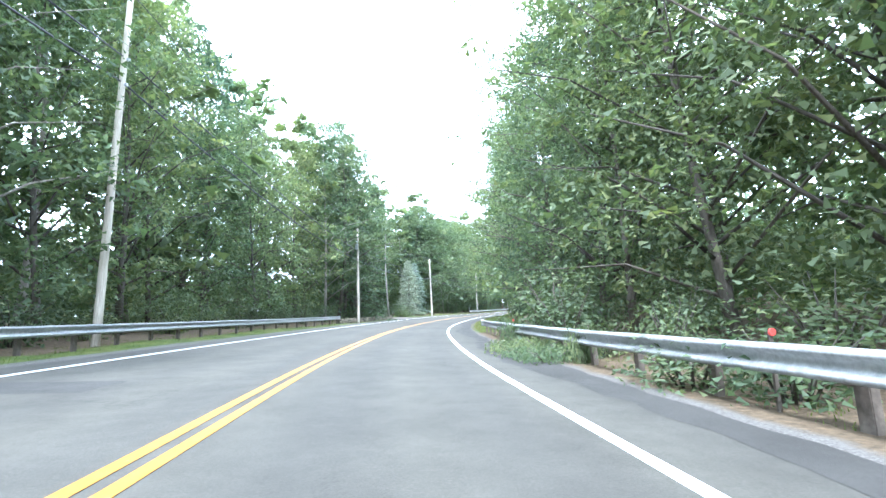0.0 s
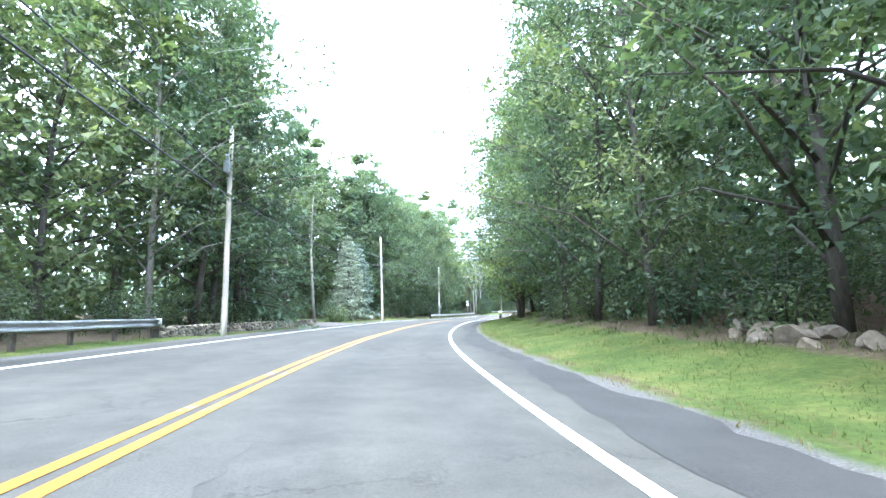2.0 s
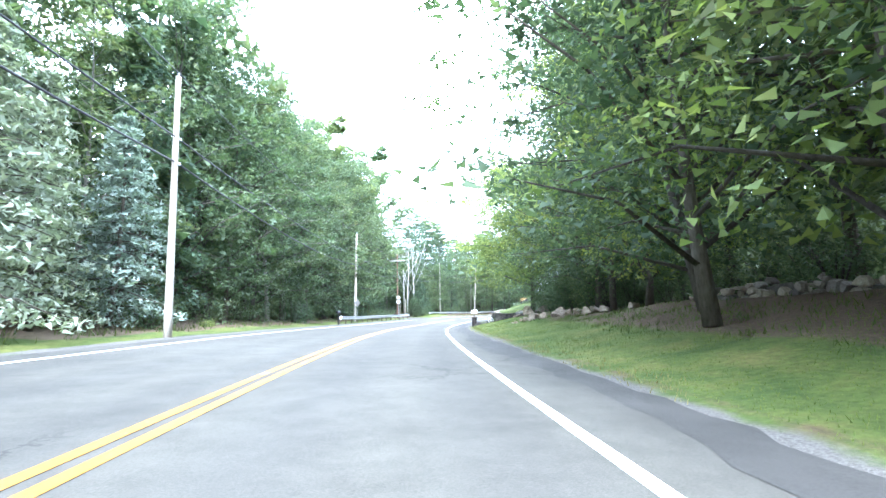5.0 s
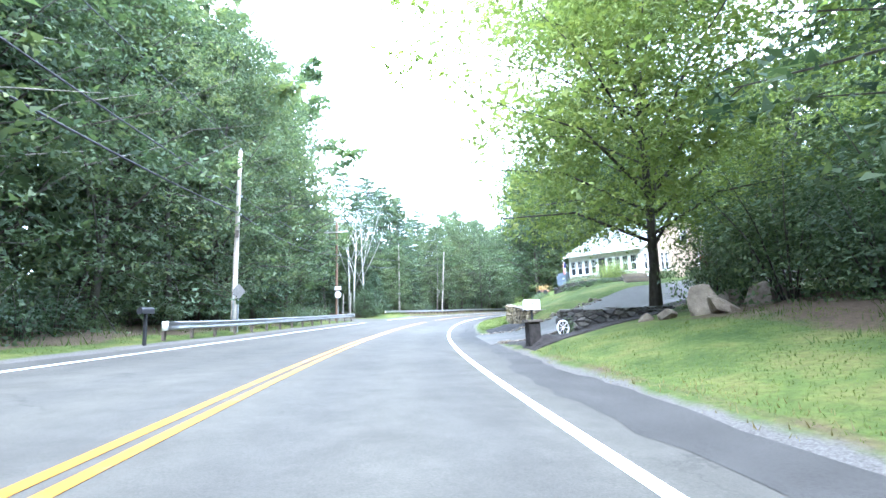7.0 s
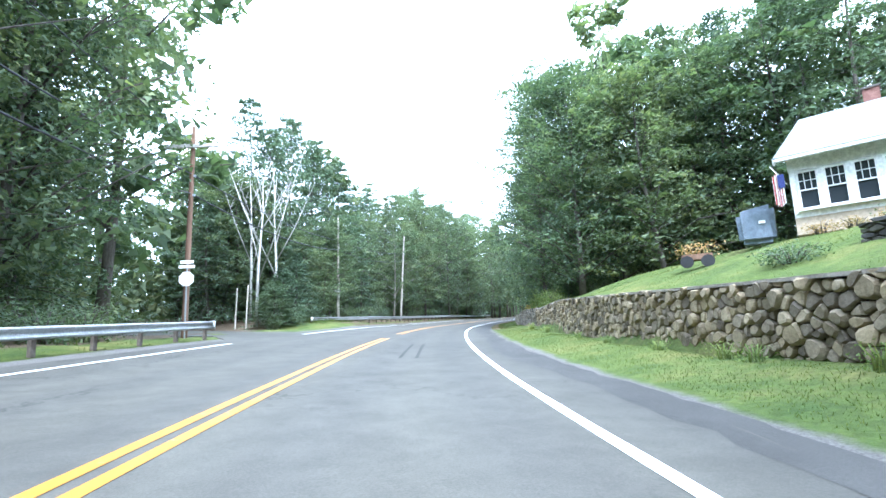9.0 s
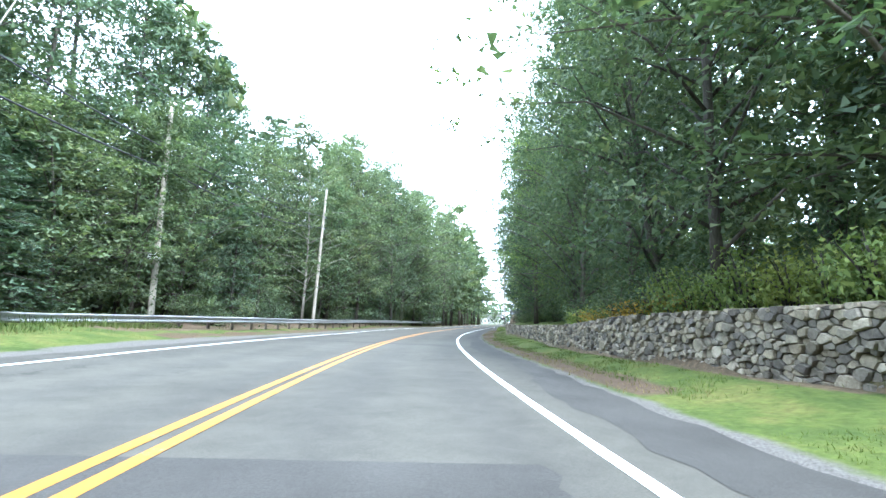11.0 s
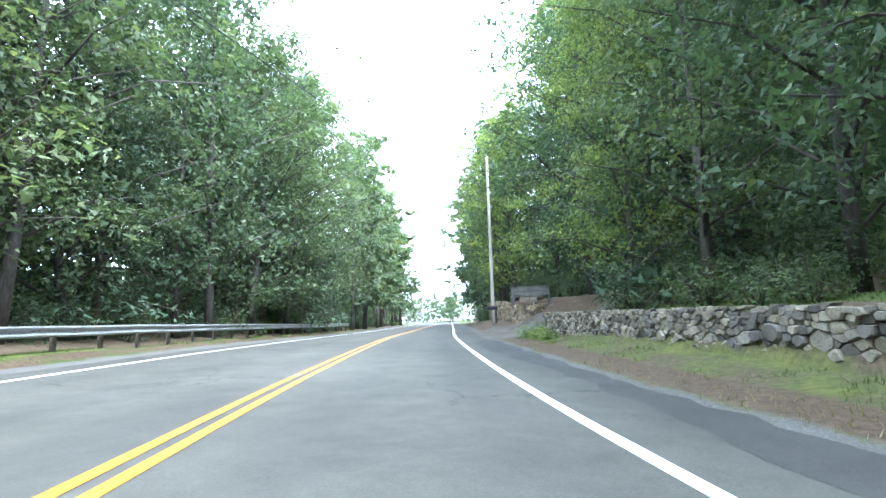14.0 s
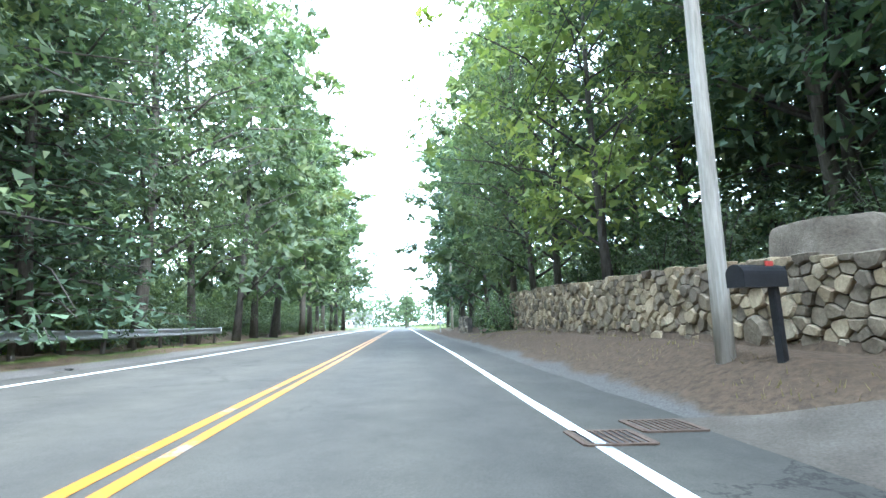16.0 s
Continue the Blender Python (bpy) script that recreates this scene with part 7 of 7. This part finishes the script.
plain_house(stand(396, -16, 0, 0), "white house across the far junction", 12, 8, 3.4, 6.2, WHITE, TARP_GREY, 6)
plain_house(stand(392, 24, 0, 0), "white garage across the far junction", 8, 6, 2.8, 4.8, WHITE, TARP_GREY, 2)
plain_house(stand(80, -47, 0, 70), "white garage behind the trees", 9, 7, 3.0, 5.2, WHITE, TARP_GREY, 3)
plain_house(stand(62, -46, 0, 60), "small red-orange shed behind the trees", 7, 5, 2.6, 4.0, ORANGE, TARP_GREY, 1)
lane_across("cross_road", -90, 90, lambda d: 313.0, lambda d: 321.5, 0.05, ASPHALT, "asphalt cross road at the far junction", 3.0)
END_TREE = broadleaf(84, 9, 1.5, 3.4, 110, 30, 0.2, BARK, LEAF_GREEN, "round_tree", "round green tree on the far lawn", 0.2)
END_TREE.matrix_basis = stand(338, 3.0, -0.1)
copy_thing(END_TREE, stand(338, 16, -0.1, 60))
copy_thing(END_TREE, stand(366, -22, -0.1, 160))
copy_thing(END_TREE, stand(368, 4, -0.1, 200))

# boulder and rustic bench above the tall wall
ob = tagged(new("boulder", boulder_mesh(77, BOULDER)), "large pale rounded boulder above the stone wall", "boulder")
ob.matrix_basis = stand(215.5, 8.75, 0.25, 20, 8, 5) @ Matrix.Diagonal((1.0, 1.1, 0.95, 1))
bench = thing("bench", "rustic weathered grey bench with a plank back", "bench")
bench.matrix_basis = stand(213.1, 8.55, 0, 0)
for x in (-1.15, 1.15):
    bm = bmesh.new()
    tube(bm, [(x, 0.06, -0.2), (x, 0.05, 0.6), (x + 0.02, 0.1, 1.12)], [0.07, 0.065, 0.055], 8)
    part("post", bm, TARP_GREY, bench)
    part("leg", one_box(x * 0.95, -0.38, 0.16, 0.1, 0.1, 0.62, 0.012), TARP_GREY, bench)
part("seat", one_box(0, -0.18, 0.46, 2.35, 0.46, 0.07, 0.015), TARP_GREY, bench)
for z, h in ((0.66, 0.22), (0.9, 0.2), (1.06, 0.07)):
    part("back_plank", one_box(0, 0.0, z, 2.3, 0.05, h, 0.012), TARP_GREY, bench)


def parked_car(m):
    root = thing("car", "dark red car parked on the upper driveway", "car")
    root.matrix_basis = m
    bm = bmesh.new()
    prism(bm, [(-2.1, 0.35), (-2.15, 0.75), (-2.0, 0.95), (-1.35, 1.0), (-0.6, 1.42), (0.75, 1.45), (1.5, 1.0), (2.05, 0.9), (2.15, 0.55), (2.1, 0.35)], -0.85, 0.85)
    bmesh.ops.bevel(bm, geom=bm.edges[:], offset=0.08, segments=2, affect="EDGES")
    part("body", bm, CAR_RED, root, "dark red body")
    part("rear_window", one_box(0, 1.16, 1.22, 1.35, 0.05, 0.4, 0.01, Matrix.Rotation(-0.98, 4, "X")), GLASS, root)
    for x in (-0.865, 0.865):
        part("side_window", one_box(x, 0.05, 1.18, 0.02, 1.5, 0.3, 0.008), GLASS, root)
    for x in (-0.8, 0.8):
        for y in (-1.35, 1.35):
            bm = bmesh.new()
            tube(bm, [(x - 0.1, y, 0.32), (x + 0.1, y, 0.32)], [0.32, 0.32], 18)
            w = part("wheel", bm, BLACK, root)
            bm = bmesh.new()
            tube(bm, [(x - 0.105, y, 0.32), (x + 0.105, y, 0.32)], [0.19, 0.19], 14)
            part("rim", bm, STEEL, w)
    for x in (-0.65, 0.65):
        part("tail_light", one_box(x, 2.12, 0.8, 0.3, 0.04, 0.16, 0.01), ORANGE, root)
    part("plate_mark", one_box(0, 2.17, 0.62, 0.32, 0.02, 0.14), WHITE, root)
    return root


parked_car(stand(119.5, 20.0, 0.05, 140))
for k, (s, d, h) in enumerate(((152.0, -13.2, 3.4), (153.6, -15.0, 3.2))):
    ob = utility_pole(s, d, h, (2, 0), POLE_WOOD, "short leaning wooden post at the side road", 0.07)


# ---- grass ----
def grass(name, label, spots, mat, lo, hi, seed):
    rng = np.random.default_rng(seed)
    vs, fs = [], []
    for (x, y, z) in spots:
        h = rng.uniform(lo, hi)
        a = rng.uniform(0, 2 * math.pi)
        w = 0.006 + 0.035 * h
        c, s_ = math.cos(a) * w, math.sin(a) * w
        bx, by = rng.normal(size=2) * h * 0.35
        o = len(vs)
        vs += [(x - c, y - s_, z), (x + c, y + s_, z), (x + bx, y + by, z + h)]
        fs.append((o, o + 1, o + 2))
    tagged(new(name, mesh_of(name, vs, fs, mat)), label, "grass", "", "stuff")


def spread(n, s0, s1, d0, d1, seed, clump=0.0, keep=None):
    rng = np.random.default_rng(seed)
    out = []
    while len(out) < n:
        s, d = rng.uniform(s0, s1), rng.uniform(d0, d1)
        if clump and noise.noise(Vector((s * 0.8, d * 0.8, seed))) < clump - 0.5:
            n -= 1
            continue
        if keep and not keep(s, d):
            n -= 1
            continue
        rl = 0.0 if -7 < d < 6.3 else min(1.0, (abs(d) - 6) / 3)
        z = land(s, d) + rl * 0.16 * noise.noise(Vector((s * 0.35, d * 0.35, 1.7))) - 0.01
        out.append((*flat(s, d), z))
    return out


grass("lawn_grass", "bright green mown grass on the verge", spread(60000, 27, 104, 5.5, 10.5, 1) + spread(16000, 118.5, 148, 5.5, 7.6, 2) + spread(16000, 119, 146, 8.4, 15, 3), GRASS, 0.02, 0.06, 1)
grass("rough_grass", "rough green grass and weeds by the rails", spread(9000, -14, 46, -9.8, -7.0, 4, 0.5) + spread(5000, 100, 137, -9.4, -6.9, 5, 0.5) + spread(9000, 157, 236, -10.5, -7.2, 6, 0.55) + spread(7000, -12, 27, 5.7, 8.0, 7, 0.5) + spread(11000, 150, 178, 5.9, 7.6, 8, 0.4) + spread(4500, 178, 204, 6.2, 7.4, 22, 0.65) + spread(7000, 150, 204, 8.2, 10.5, 9), GRASS, 0.03, 0.1, 2)
grass("tall_weeds", "tall weeds along the edge of the wood", spread(4000, 44, 135, -10.5, -8.2, 11, 0.55, side_free) + spread(3000, 157, 165, -13, -9, 12), GRASS, 0.15, 0.4, 3)
grass("bank_weeds", "uneven weeds and long grass on the bank", spread(9000, 30, 104, 9.5, 13, 10, 0.5) + spread(14000, 30, 98, 8.0, 11.5, 21, 0.5), GRASS, 0.06, 0.2, 5)
grass("dry_grass", "dry straw-coloured grass and needles", spread(5000, 150, 204, 5.3, 6.6, 13, 0.55) + spread(4000, 27, 104, 5.2, 6.0, 14, 0.5) + spread(3000, 156, 164, -13, -8.5, 15) + spread(2500, 206, 240, 5.6, 7.2, 16, 0.5), DRY_GRASS, 0.03, 0.1, 4)
